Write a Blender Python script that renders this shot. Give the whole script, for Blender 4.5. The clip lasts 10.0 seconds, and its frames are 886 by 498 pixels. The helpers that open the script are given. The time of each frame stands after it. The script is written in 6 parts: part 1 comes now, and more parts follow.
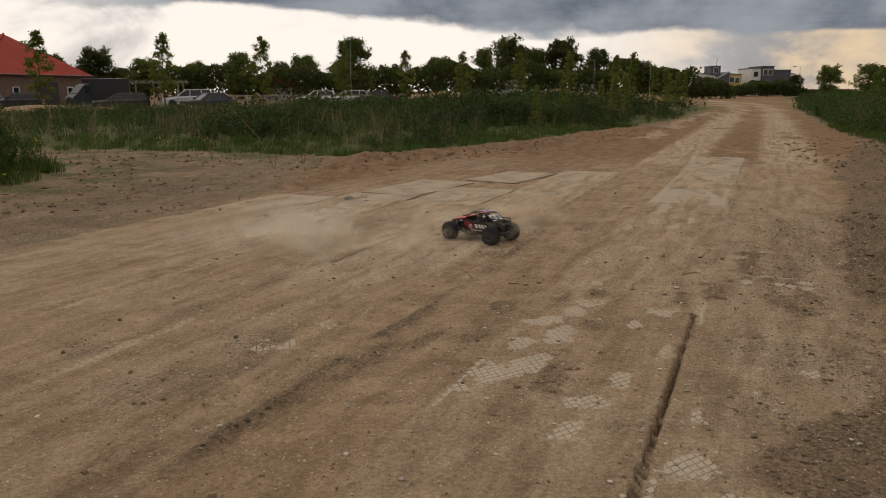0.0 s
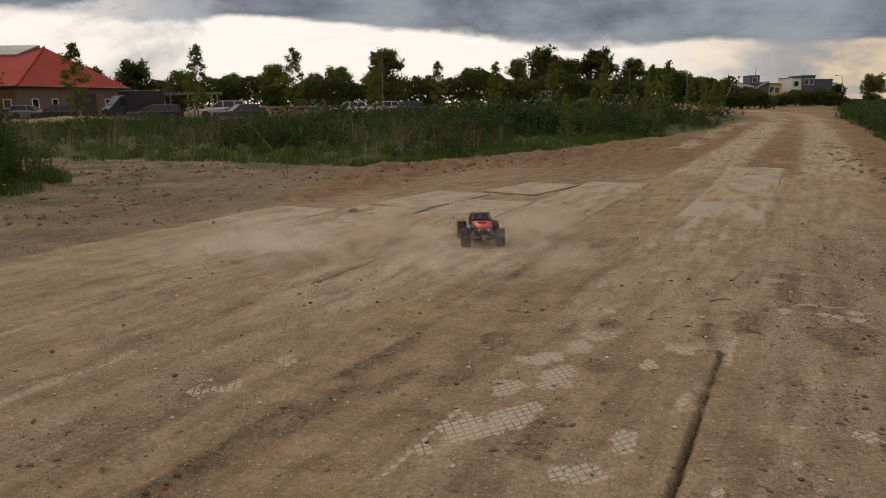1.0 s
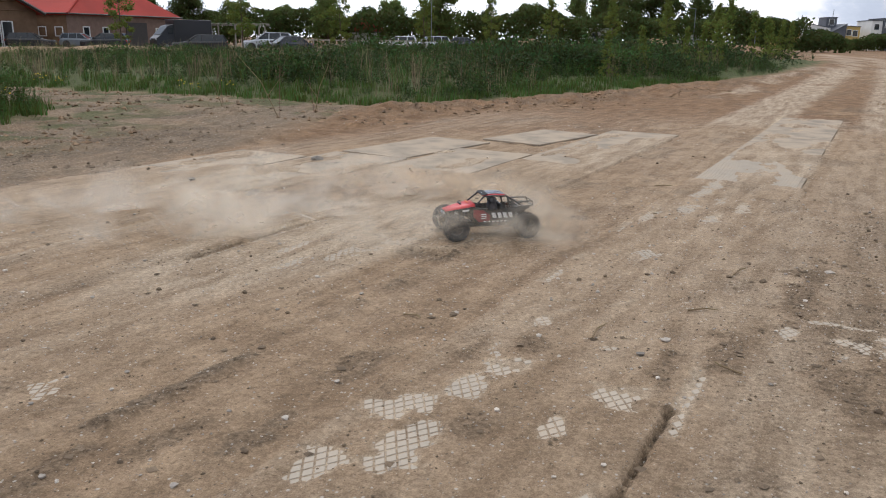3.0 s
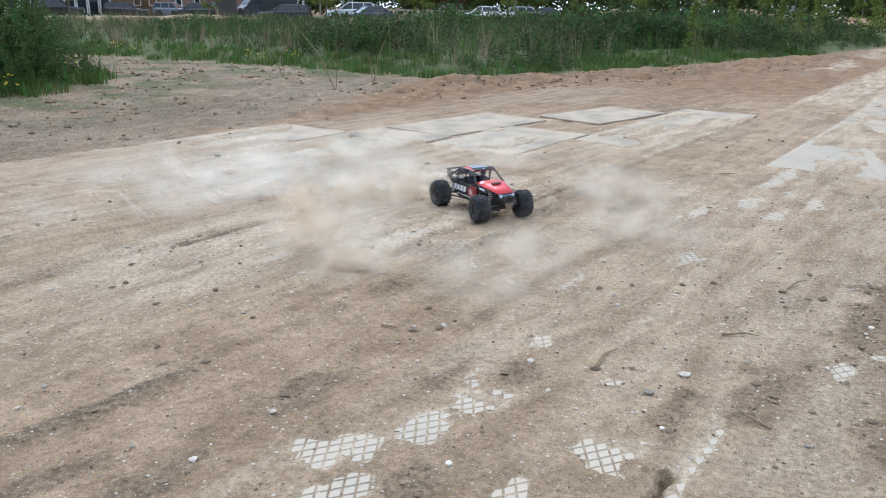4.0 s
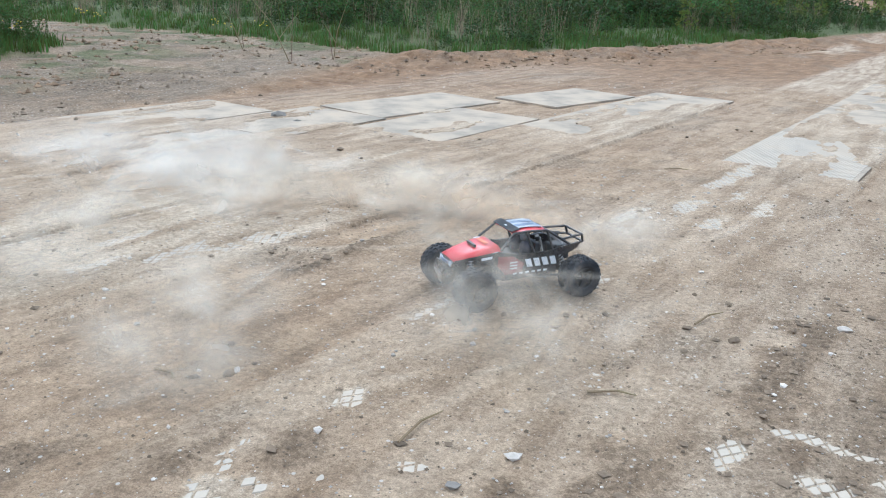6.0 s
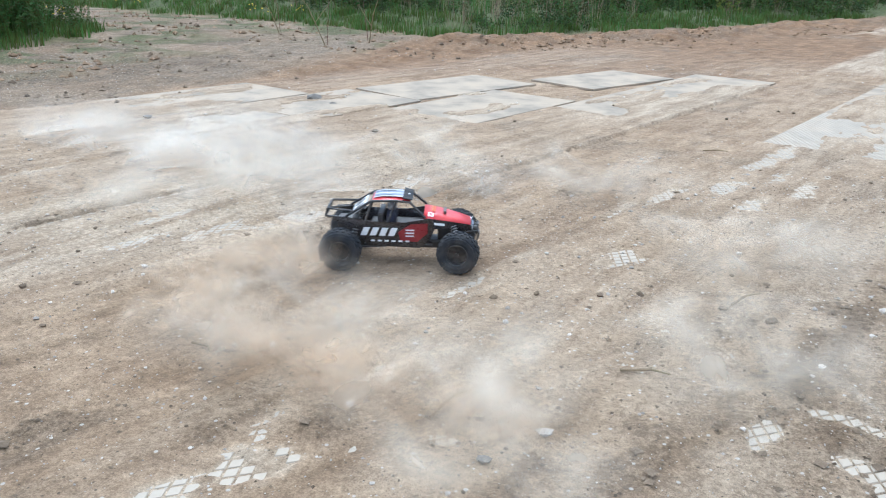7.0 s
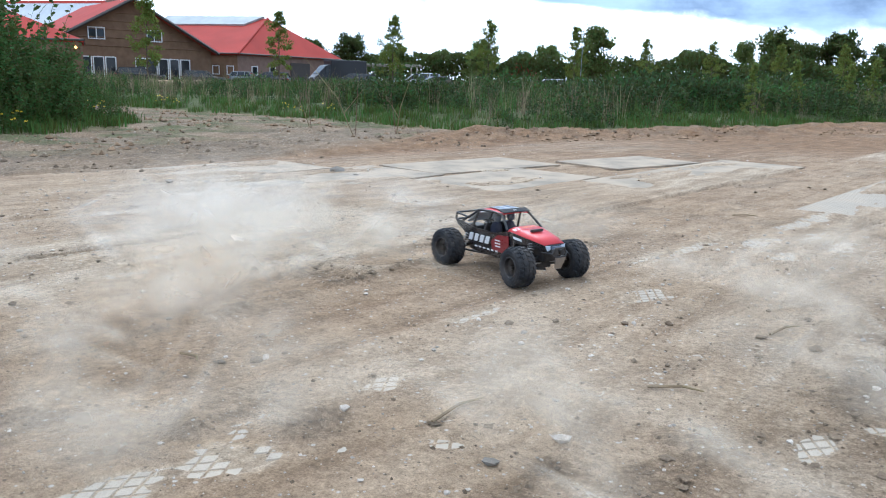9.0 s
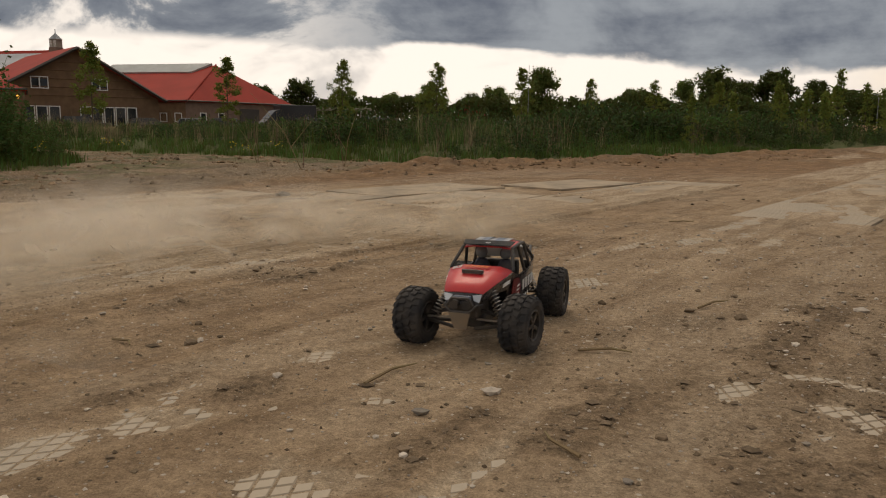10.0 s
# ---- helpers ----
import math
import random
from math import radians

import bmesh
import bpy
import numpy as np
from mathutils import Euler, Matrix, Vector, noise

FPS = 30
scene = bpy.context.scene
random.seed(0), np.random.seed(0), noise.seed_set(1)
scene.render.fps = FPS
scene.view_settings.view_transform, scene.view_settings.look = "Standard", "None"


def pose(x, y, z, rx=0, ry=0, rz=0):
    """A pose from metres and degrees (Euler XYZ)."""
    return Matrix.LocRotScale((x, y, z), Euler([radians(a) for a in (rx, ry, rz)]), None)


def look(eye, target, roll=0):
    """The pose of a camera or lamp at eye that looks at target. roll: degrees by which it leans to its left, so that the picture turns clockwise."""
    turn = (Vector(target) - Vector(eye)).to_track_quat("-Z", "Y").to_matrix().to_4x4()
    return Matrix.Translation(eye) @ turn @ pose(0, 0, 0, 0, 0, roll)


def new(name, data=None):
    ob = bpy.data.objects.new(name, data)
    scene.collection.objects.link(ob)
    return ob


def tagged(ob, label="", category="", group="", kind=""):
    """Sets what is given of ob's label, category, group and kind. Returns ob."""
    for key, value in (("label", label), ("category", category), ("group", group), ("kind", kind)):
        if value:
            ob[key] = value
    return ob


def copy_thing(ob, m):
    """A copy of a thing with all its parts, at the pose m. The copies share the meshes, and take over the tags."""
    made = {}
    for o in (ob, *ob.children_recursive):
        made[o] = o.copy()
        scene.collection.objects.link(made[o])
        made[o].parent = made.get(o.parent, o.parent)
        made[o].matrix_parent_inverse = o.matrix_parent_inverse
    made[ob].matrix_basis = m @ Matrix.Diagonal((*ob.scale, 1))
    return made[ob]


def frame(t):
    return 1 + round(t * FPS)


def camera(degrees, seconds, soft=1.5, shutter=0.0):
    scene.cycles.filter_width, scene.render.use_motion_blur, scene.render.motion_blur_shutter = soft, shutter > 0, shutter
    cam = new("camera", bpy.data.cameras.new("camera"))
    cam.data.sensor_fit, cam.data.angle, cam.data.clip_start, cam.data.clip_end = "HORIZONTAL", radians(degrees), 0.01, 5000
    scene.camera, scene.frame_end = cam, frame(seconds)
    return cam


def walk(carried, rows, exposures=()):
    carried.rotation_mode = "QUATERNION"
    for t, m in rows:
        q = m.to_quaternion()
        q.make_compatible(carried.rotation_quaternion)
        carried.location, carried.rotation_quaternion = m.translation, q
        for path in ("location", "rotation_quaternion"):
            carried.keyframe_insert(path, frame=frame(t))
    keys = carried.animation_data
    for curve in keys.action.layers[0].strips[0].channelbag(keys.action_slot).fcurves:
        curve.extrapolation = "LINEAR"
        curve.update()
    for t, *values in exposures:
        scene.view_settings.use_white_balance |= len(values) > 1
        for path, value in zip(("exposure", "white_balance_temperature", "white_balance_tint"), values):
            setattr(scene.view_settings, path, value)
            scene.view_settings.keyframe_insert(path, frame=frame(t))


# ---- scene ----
cam = camera(59.2, 10.0, soft=1.0, shutter=0.15)
PATH = [
    (0, (0.017, 0.106, 1.48), (0.013, 2.066, 1.082), -0.3),
    (0.5, (0.163, 0.491, 1.445), (0.126, 2.451, 1.049), 0.6),
    (1, (0.319, 0.854, 1.401), (0.227, 2.817, 1.031), -0.5),
    (1.5, (0.521, 1.221, 1.389), (0.377, 3.171, 0.97), -0.5),
    (2, (0.649, 1.633, 1.374), (0.556, 3.57, 0.884), 1.0),
    (2.5, (0.873, 1.993, 1.36), (0.701, 3.922, 0.859), 0.1),
    (3, (1.118, 2.319, 1.348), (0.893, 4.237, 0.827), 0.7),
    (3.2, (1.191, 2.464, 1.343), (0.982, 4.381, 0.814), 1.2),
    (4.3, (1.541, 3.137, 1.322), (1.071, 4.982, 0.71), 0.7),
    (4.5, (1.605, 3.276, 1.305), (1.176, 5.126, 0.679), 1.0),
    (5, (1.711, 3.565, 1.308), (1.4, 5.422, 0.632), 0.9),
    (5.2, (1.759, 3.652, 1.304), (1.372, 5.501, 0.646), 0.1),
    (6.3, (1.984, 3.87, 1.274), (1.56, 5.714, 0.627), 2.2),
    (6.5, (1.985, 3.862, 1.263), (1.557, 5.701, 0.605), 2.0),
    (7, (1.966, 3.846, 1.261), (1.458, 5.655, 0.577), 1.5),
    (7.5, (1.988, 3.853, 1.265), (1.468, 5.661, 0.585), 1.1),
    (8, (2.021, 3.85, 1.243), (1.623, 5.684, 0.553), 1.6),
    (8.5, (1.984, 3.885, 1.195), (1.595, 5.71, 0.477), 1.0),
    (8.9, (2.001, 3.947, 0.94), (1.41, 5.794, 0.453), 1.3),
    (9, (2.007, 3.948, 0.886), (1.402, 5.808, 0.469), 1.6),
    (9.5, (2.091, 3.917, 0.684), (1.57, 5.814, 0.324), 1.2),
    (10, (2.103, 3.89, 0.689), (1.601, 5.801, 0.381), 0.4),
]
# the phone's exposure opens while it looks down at the pale ground and closes again
EXPOSURES = [(0.0, -1.0, 7800, 13), (1.5, -1.0, 7600, 13), (2.5, -0.35, 6500, 12), (3.2, -0.12, 6000, 11), (4.3, 0.5, 5200, 5),
             (6.3, 0.55, 5200, 5), (8.6, 0.8, 5200, 5), (8.9, 0.75, 5200, 5), (9.05, 0.05, 5400, 6), (9.2, -0.5, 6300, 8), (9.4, -0.9, 6700, 10), (9.7, -0.95, 7500, 12), (10.0, -0.95, 8100, 13)]
walk(cam, [(t, look(eye, target, roll)) for t, eye, target, roll in PATH], EXPOSURES)

# ---- world and sun ----
scene.cycles.transparent_max_bounces = 96
SUN_TURN, SUN_UP = 20.0, 48.0     # degrees to the left of straight ahead, and above the horizon


def nodes_of(tree):
    tree.nodes.clear()
    return tree.nodes, tree.links


def add(nodes, kind, **values):
    n = nodes.new(kind)
    for key, value in values.items():
        if key in n.inputs:
            n.inputs[key].default_value = value
    return n


def maths(nodes, links, operation, a, b=None, clamp=False):
    n = nodes.new("ShaderNodeMath")
    n.operation, n.use_clamp = operation, clamp
    for i, v in enumerate((a, b)):
        if v is None:
            continue
        if isinstance(v, (int, float)):
            n.inputs[i].default_value = v
        else:
            links.new(v, n.inputs[i])
    return n.outputs[0]


def ramp(nodes, links, fac, lo, hi, a=0.0, b=1.0):
    n = nodes.new("ShaderNodeMapRange")
    n.interpolation_type = "SMOOTHSTEP"
    for key, v in (("From Min", lo), ("From Max", hi), ("To Min", a), ("To Max", b)):
        n.inputs[key].default_value = v
    links.new(fac, n.inputs["Value"])
    return n.outputs["Result"]


def blend(nodes, links, fac, a, b, how="MIX"):
    n = nodes.new("ShaderNodeMix")
    n.data_type, n.blend_type = "RGBA", how
    for key, v in ((0, fac), (6, a), (7, b)):
        if isinstance(v, (int, float)):
            n.inputs[key].default_value = v
        elif isinstance(v, tuple):
            n.inputs[key].default_value = (*v, 1)[:4]
        else:
            links.new(v, n.inputs[key])
    return n.outputs[2]


def noise_tex(nodes, links, vector, scale, detail=4.0, rough=0.55, distort=0.0):
    n = add(nodes, "ShaderNodeTexNoise", Scale=scale, Detail=detail, Roughness=rough, Distortion=distort)
    links.new(vector, n.inputs["Vector"])
    return n.outputs["Fac"]


def make_world():
    world = bpy.data.worlds.new("cloudy_sky")
    scene.world = world
    world.use_nodes = True
    n, l = nodes_of(world.node_tree)
    sky = n.new("ShaderNodeTexSky")
    sky.sky_type, sky.sun_disc = "NISHITA", False
    sky.sun_elevation, sky.sun_rotation = radians(SUN_UP), radians(-SUN_TURN)
    co = n.new("ShaderNodeTexCoord").outputs["Generated"]
    xyz = n.new("ShaderNodeSeparateXYZ")
    l.new(co, xyz.inputs[0])
    x, y, z = xyz.outputs
    # clouds lie on a flat layer overhead, so they shrink towards the horizon
    up = maths(n, l, "ADD", maths(n, l, "MAXIMUM", z, 0.0), 0.05)
    flat = n.new("ShaderNodeCombineXYZ")
    l.new(maths(n, l, "DIVIDE", x, up), flat.inputs[0])
    l.new(maths(n, l, "DIVIDE", y, up), flat.inputs[1])
    big = noise_tex(n, l, flat.outputs[0], 0.16, 3, 0.5)
    fine = noise_tex(n, l, flat.outputs[0], 0.75, 7, 0.58, 0.3)
    long_ = n.new("ShaderNodeCombineXYZ")
    l.new(x, long_.inputs[0])
    l.new(y, long_.inputs[1])
    l.new(maths(n, l, "MULTIPLY", z, 1.7), long_.inputs[2])
    puff = noise_tex(n, l, long_.outputs[0], 4.2, 8, 0.6, 0.4)
    # edge of the heavy cloud deck, a few degrees above the horizon, sinking to the right
    lift = maths(n, l, "MULTIPLY", maths(n, l, "SUBTRACT", big, 0.5), 0.10)
    lift = maths(n, l, "ADD", lift, maths(n, l, "MULTIPLY", maths(n, l, "SUBTRACT", puff, 0.5), 0.05))
    edge = maths(n, l, "ADD", maths(n, l, "ADD", z, lift), maths(n, l, "MULTIPLY", x, 0.04))
    deck = ramp(n, l, edge, 0.077, 0.087)
    # far to the left the deck is broken and lets the bright sky through
    holes = maths(n, l, "MULTIPLY", ramp(n, l, puff, 0.46, 0.57), ramp(n, l, x, -0.58, -0.24, 1.0, 0.0))
    deck = maths(n, l, "MULTIPLY", deck, maths(n, l, "SUBTRACT", 1.0, holes))
    mottled = maths(n, l, "ADD", maths(n, l, "MULTIPLY", fine, 0.2), maths(n, l, "MULTIPLY", puff, 0.8))
    grey = blend(n, l, ramp(n, l, mottled, 0.34, 0.60), (0.18, 0.242, 0.38), (0.56, 0.69, 0.88))
    # further up the deck thins and lets more light through
    thin = blend(n, l, ramp(n, l, z, 0.2, 0.6), grey, blend(n, l, ramp(n, l, fine, 0.35, 0.65), (0.75, 0.80, 0.9), (1.5, 1.5, 1.48)))
    low = blend(n, l, ramp(n, l, puff, 0.50, 0.70), (1.95, 2.0, 2.1), (0.95, 1.02, 1.16))
    warm = blend(n, l, ramp(n, l, x, 0.12, 0.42), low, blend(n, l, ramp(n, l, puff, 0.42, 0.6), (1.5, 1.27, 0.98), (0.60, 0.66, 0.78)))
    clouds = blend(n, l, deck, warm, thin)
    blue = blend(n, l, 1.0, sky.outputs[0], (0.07, 0.07, 0.07), "MULTIPLY")
    colour = blend(n, l, 0.93, blue, clouds)
    bg = add(n, "ShaderNodeBackground", Strength=1.0)
    l.new(colour, bg.inputs["Color"])
    l.new(bg.outputs[0], n.new("ShaderNodeOutputWorld").inputs[0])


make_world()
sun = new("sun", bpy.data.lights.new("sun", "SUN"))
sun.data.energy, sun.data.angle, sun.data.color = 1.5, radians(25), (1.0, 0.95, 0.88)
a, b = radians(SUN_TURN), radians(SUN_UP)
sun.matrix_world = look((0, 0, 50), (50 * math.sin(a) * math.cos(b), -50 * math.cos(a) * math.cos(b), 50 - 50 * math.sin(b)))

# ---- materials ----
# The haul road runs along (AX, AY): u goes along it, v across it to the right.
AX, AY = 0.379, 0.9254


def material(name, base, rough=0.8, metal=0.0, vary=0.25, scale=4.0, fine=70.0, bump=0.15, dusty=0.0, spread=0.0, island=0.0, hues=0.16, through_light=0.0, coat=0.0, alpha=1.0):
    """A surface with variation at two scales, dust on it, and a spread of tone from object to object or leaf to leaf."""
    m = bpy.data.materials.new(name)
    m.use_nodes = True
    n, l = nodes_of(m.node_tree)
    co = n.new("ShaderNodeTexCoord").outputs["Object"]
    wide, small = noise_tex(n, l, co, scale, 5), noise_tex(n, l, co, fine, 3)
    tone = maths(n, l, "ADD", maths(n, l, "MULTIPLY", ramp(n, l, wide, 0.25, 0.75), vary), maths(n, l, "MULTIPLY", small, vary * 0.7))
    tone = maths(n, l, "ADD", tone, 1.0 - vary * 0.85)
    if spread:
        tone = maths(n, l, "MULTIPLY", tone, ramp(n, l, n.new("ShaderNodeObjectInfo").outputs["Random"], 0, 1, 1 - spread, 1 + spread))
    grey = n.new("ShaderNodeCombineColor")
    for i in range(3):
        l.new(tone, grey.inputs[i])
    colour = blend(n, l, 1.0, base, grey.outputs[0], "MULTIPLY")
    if island:
        hue = n.new("ShaderNodeHueSaturation")
        rnd = n.new("ShaderNodeNewGeometry").outputs["Random Per Island"]
        l.new(maths(n, l, "ADD", maths(n, l, "MULTIPLY", rnd, island * hues), 0.5 - island * hues * 0.62), hue.inputs["Hue"])
        l.new(maths(n, l, "ADD", maths(n, l, "MULTIPLY", rnd, island), 1.0 - island * 0.5), hue.inputs["Value"])
        l.new(colour, hue.inputs["Color"])
        colour = hue.outputs[0]
    if dusty:
        colour = blend(n, l, maths(n, l, "MULTIPLY", ramp(n, l, wide, 0.35, 0.7), dusty), colour, (0.43, 0.33, 0.23))
    p = add(n, "ShaderNodeBsdfPrincipled", Roughness=rough, Metallic=metal)
    p.inputs["Specular IOR Level"].default_value = 0.5 if rough < 0.7 else 0.2
    p.inputs["Coat Weight"].default_value = coat
    p.inputs["Alpha"].default_value = alpha
    l.new(colour, p.inputs["Base Color"])
    l.new(maths(n, l, "ADD", maths(n, l, "MULTIPLY", small, 0.2), rough - 0.1, True), p.inputs["Roughness"])
    if bump:
        b = add(n, "ShaderNodeBump", Strength=bump, Distance=0.01)
        l.new(small, b.inputs["Height"])
        l.new(b.outputs[0], p.inputs["Normal"])
    surface = p.outputs[0]
    if through_light:
        t = n.new("ShaderNodeBsdfTranslucent")
        l.new(colour, t.inputs[0])
        mix = add(n, "ShaderNodeMixShader", Fac=through_light)
        l.new(surface, mix.inputs[1])
        l.new(t.outputs[0], mix.inputs[2])
        surface = mix.outputs[0]
    l.new(surface, n.new("ShaderNodeOutputMaterial").inputs[0])
    return m


def ground_material():
    m = bpy.data.materials.new("soil")
    m.use_nodes = True
    n, l = nodes_of(m.node_tree)
    co = n.new("ShaderNodeTexCoord").outputs["Object"]
    at = n.new("ShaderNodeAttribute")
    at.attribute_name = "soil"
    parts = n.new("ShaderNodeSeparateColor")
    l.new(at.outputs["Color"], parts.inputs[0])
    dust, mud, grass = parts.outputs
    red = at.outputs["Alpha"]
    # streaks dragged along the road by wheels and blades
    turn = n.new("ShaderNodeMapping")
    turn.inputs["Rotation"].default_value = (0, 0, math.atan2(AX, AY))
    l.new(co, turn.inputs["Vector"])
    stretch = n.new("ShaderNodeMapping")
    stretch.inputs["Scale"].default_value = (1.0, 0.16, 1.0)
    l.new(turn.outputs[0], stretch.inputs["Vector"])
    streak = noise_tex(n, l, stretch.outputs[0], 7, 6, 0.65, 0.4)
    wide, mid = noise_tex(n, l, co, 0.5, 5), noise_tex(n, l, co, 3.5, 7, 0.62, 0.5)
    grain, grit = noise_tex(n, l, co, 42, 6, 0.72), noise_tex(n, l, co, 170, 4, 0.7)
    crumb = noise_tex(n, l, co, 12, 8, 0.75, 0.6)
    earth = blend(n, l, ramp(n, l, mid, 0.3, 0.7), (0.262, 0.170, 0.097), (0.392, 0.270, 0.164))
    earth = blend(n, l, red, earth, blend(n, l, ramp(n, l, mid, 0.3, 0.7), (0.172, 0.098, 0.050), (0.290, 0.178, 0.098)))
    # mud also carries the shade painted beside the plates' right edges
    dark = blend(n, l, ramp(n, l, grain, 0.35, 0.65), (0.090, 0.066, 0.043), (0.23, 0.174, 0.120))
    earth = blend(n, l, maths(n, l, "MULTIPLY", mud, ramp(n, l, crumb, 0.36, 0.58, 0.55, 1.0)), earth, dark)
    worn = maths(n, l, "MULTIPLY", dust, ramp(n, l, maths(n, l, "ADD", streak, maths(n, l, "MULTIPLY", grain, 0.5)), 0.55, 0.92, 0.35, 1.0))
    earth = blend(n, l, worn, earth, blend(n, l, wide, (0.42, 0.320, 0.218), (0.52, 0.42, 0.307)))
    turf = blend(n, l, ramp(n, l, grain, 0.3, 0.7), (0.045, 0.06, 0.018), (0.12, 0.13, 0.05))
    earth = blend(n, l, grass, earth, turf)
    tones = [ramp(n, l, grit, 0.32, 0.68, 0.77, 1.25), ramp(n, l, grain, 0.34, 0.64, 0.79, 1.16), ramp(n, l, crumb, 0.34, 0.60, 0.84, 1.08), ramp(n, l, streak, 0.32, 0.62, 0.84, 1.10)]
    tone = tones[0]
    for other in tones[1:]:
        tone = maths(n, l, "MULTIPLY", tone, other)
    grey = n.new("ShaderNodeCombineColor")
    for i in range(3):
        l.new(tone, grey.inputs[i])
    earth = blend(n, l, 0.9, earth, grey.outputs[0], "MULTIPLY")
    # pale and dark grains of gravel pressed into the dirt
    for size, lo, colour in ((26.0, 0.72, (0.62, 0.56, 0.48)), (37.0, 0.66, (0.11, 0.085, 0.06)), (70.0, 0.76, (0.56, 0.49, 0.40))):
        cell = add(n, "ShaderNodeTexVoronoi", Scale=size)
        l.new(co, cell.inputs["Vector"])
        pick = n.new("ShaderNodeSeparateColor")
        l.new(cell.outputs["Color"], pick.inputs[0])
        near = ramp(n, l, cell.outputs["Distance"], 0.10, 0.20, 1.0, 0.0)
        chosen = maths(n, l, "GREATER_THAN", pick.outputs[0], lo)
        spot = maths(n, l, "MULTIPLY", maths(n, l, "MULTIPLY", near, chosen), maths(n, l, "SUBTRACT", 1.0, grass, True))
        earth = blend(n, l, maths(n, l, "MULTIPLY", spot, 0.8), earth, colour)
    p = add(n, "ShaderNodeBsdfPrincipled", Roughness=0.95)
    p.inputs["Specular IOR Level"].default_value = 0.2
    l.new(earth, p.inputs["Base Color"])
    normal = None
    for height, strength, deep in ((streak, 0.5, 0.04), (crumb, 0.6, 0.05), (grain, 0.65, 0.02), (grit, 0.4, 0.005)):
        b = add(n, "ShaderNodeBump", Strength=strength, Distance=deep)
        l.new(height, b.inputs["Height"])
        if normal:
            l.new(normal, b.inputs["Normal"])
        normal = b.outputs[0]
    l.new(normal, p.inputs["Normal"])
    l.new(p.outputs[0], n.new("ShaderNodeOutputMaterial").inputs[0])
    return m


def dust_material(name, base, density, grain):
    """Thin drifting dust: each flake fades out to its rim and is broken up by noise."""
    m = bpy.data.materials.new(name)
    m.use_nodes = True
    n, l = nodes_of(m.node_tree)
    co = n.new("ShaderNodeTexCoord").outputs["Object"]
    at = n.new("ShaderNodeAttribute")
    at.attribute_name = "fade"
    cloud = ramp(n, l, noise_tex(n, l, co, grain, 5, 0.6, 0.6), 0.34, 0.66)
    thick = maths(n, l, "MULTIPLY", maths(n, l, "MULTIPLY", at.outputs["Fac"], cloud), density, True)
    d = add(n, "ShaderNodeBsdfDiffuse", Color=(*base, 1))
    t = add(n, "ShaderNodeBsdfTranslucent", Color=(*base, 1))
    both = add(n, "ShaderNodeMixShader", Fac=0.5)
    l.new(d.outputs[0], both.inputs[1])
    l.new(t.outputs[0], both.inputs[2])
    mix = n.new("ShaderNodeMixShader")
    l.new(thick, mix.inputs[0])
    l.new(n.new("ShaderNodeBsdfTransparent").outputs[0], mix.inputs[1])
    l.new(both.outputs[0], mix.inputs[2])
    l.new(mix.outputs[0], n.new("ShaderNodeOutputMaterial").inputs[0])
    return m


SOIL = ground_material()
PLATE = material("dusty_road_plate", (0.345, 0.285, 0.215), 0.9, 0.0, 0.5, 2.6, 45, 0.3, dusty=0.8)
TREAD = material("worn_plate_tread", (0.45, 0.385, 0.305), 0.85, 0.0, 0.25, 2.0, 80, 0.1, dusty=0.45)
PEBBLE = material("pale_pebble", (0.46, 0.40, 0.335), 0.8, vary=0.3, scale=60, fine=300, island=0.9, hues=0.0)
CLOD = material("dark_clod", (0.185, 0.135, 0.090), 0.95, vary=0.4, scale=15, fine=120, bump=0.5, island=0.6, hues=0.0)
EARTH_CLOD = material("brown_clod", (0.27, 0.18, 0.108), 0.95, vary=0.4, scale=15, fine=120, bump=0.5, island=0.5, hues=0.0)
BLOCK = material("grey_stone", (0.22, 0.195, 0.165), 0.9, vary=0.4, scale=12, fine=120, bump=0.4)
TWIG = material("dry_twig", (0.22, 0.16, 0.09), 0.9, vary=0.3, scale=10, island=0.5)
RUBBER = material("dusty_rubber", (0.026, 0.028, 0.032), 0.75, vary=0.4, scale=14, fine=160, bump=0.3, dusty=0.10)
RIM = material("black_rim", (0.02, 0.02, 0.022), 0.4, vary=0.3, scale=20, dusty=0.15)
METAL = material("worn_steel", (0.42, 0.41, 0.40), 0.4, 1.0, 0.2, 30, 200, 0.05, dusty=0.3)
BLACK = material("black_plastic", (0.016, 0.016, 0.018), 0.5, vary=0.3, scale=12, dusty=0.12)
SHELL_BLACK = material("black_body_shell", (0.02, 0.018, 0.02), 0.28, vary=0.3, scale=9, fine=150, bump=0.02, dusty=0.08, coat=0.5)
SHELL_RED = material("red_body_shell", (0.58, 0.022, 0.03), 0.45, vary=0.25, scale=9, fine=150, bump=0.02, dusty=0.10, coat=0.1)
SHELL_DARKRED = material("dark_red_graphic", (0.22, 0.012, 0.02), 0.3, vary=0.3, scale=9, fine=150, bump=0.02, dusty=0.05, coat=0.5)
SHELL_GREY = material("grey_graphic", (0.36, 0.37, 0.40), 0.4, vary=0.2, scale=9, fine=150, bump=0.02, dusty=0.12)
SHELL_WHITE = material("white_graphic", (0.74, 0.74, 0.74), 0.35, vary=0.1, scale=9, fine=150, bump=0.02, dusty=0.12)
SHELL_BLUE = material("pale_blue_graphic", (0.14, 0.18, 0.25), 0.35, vary=0.2, scale=9, fine=150, bump=0.02, dusty=0.1)
ORANGE = material("orange_graphic", (0.75, 0.16, 0.03), 0.35, vary=0.2, scale=9, dusty=0.1)
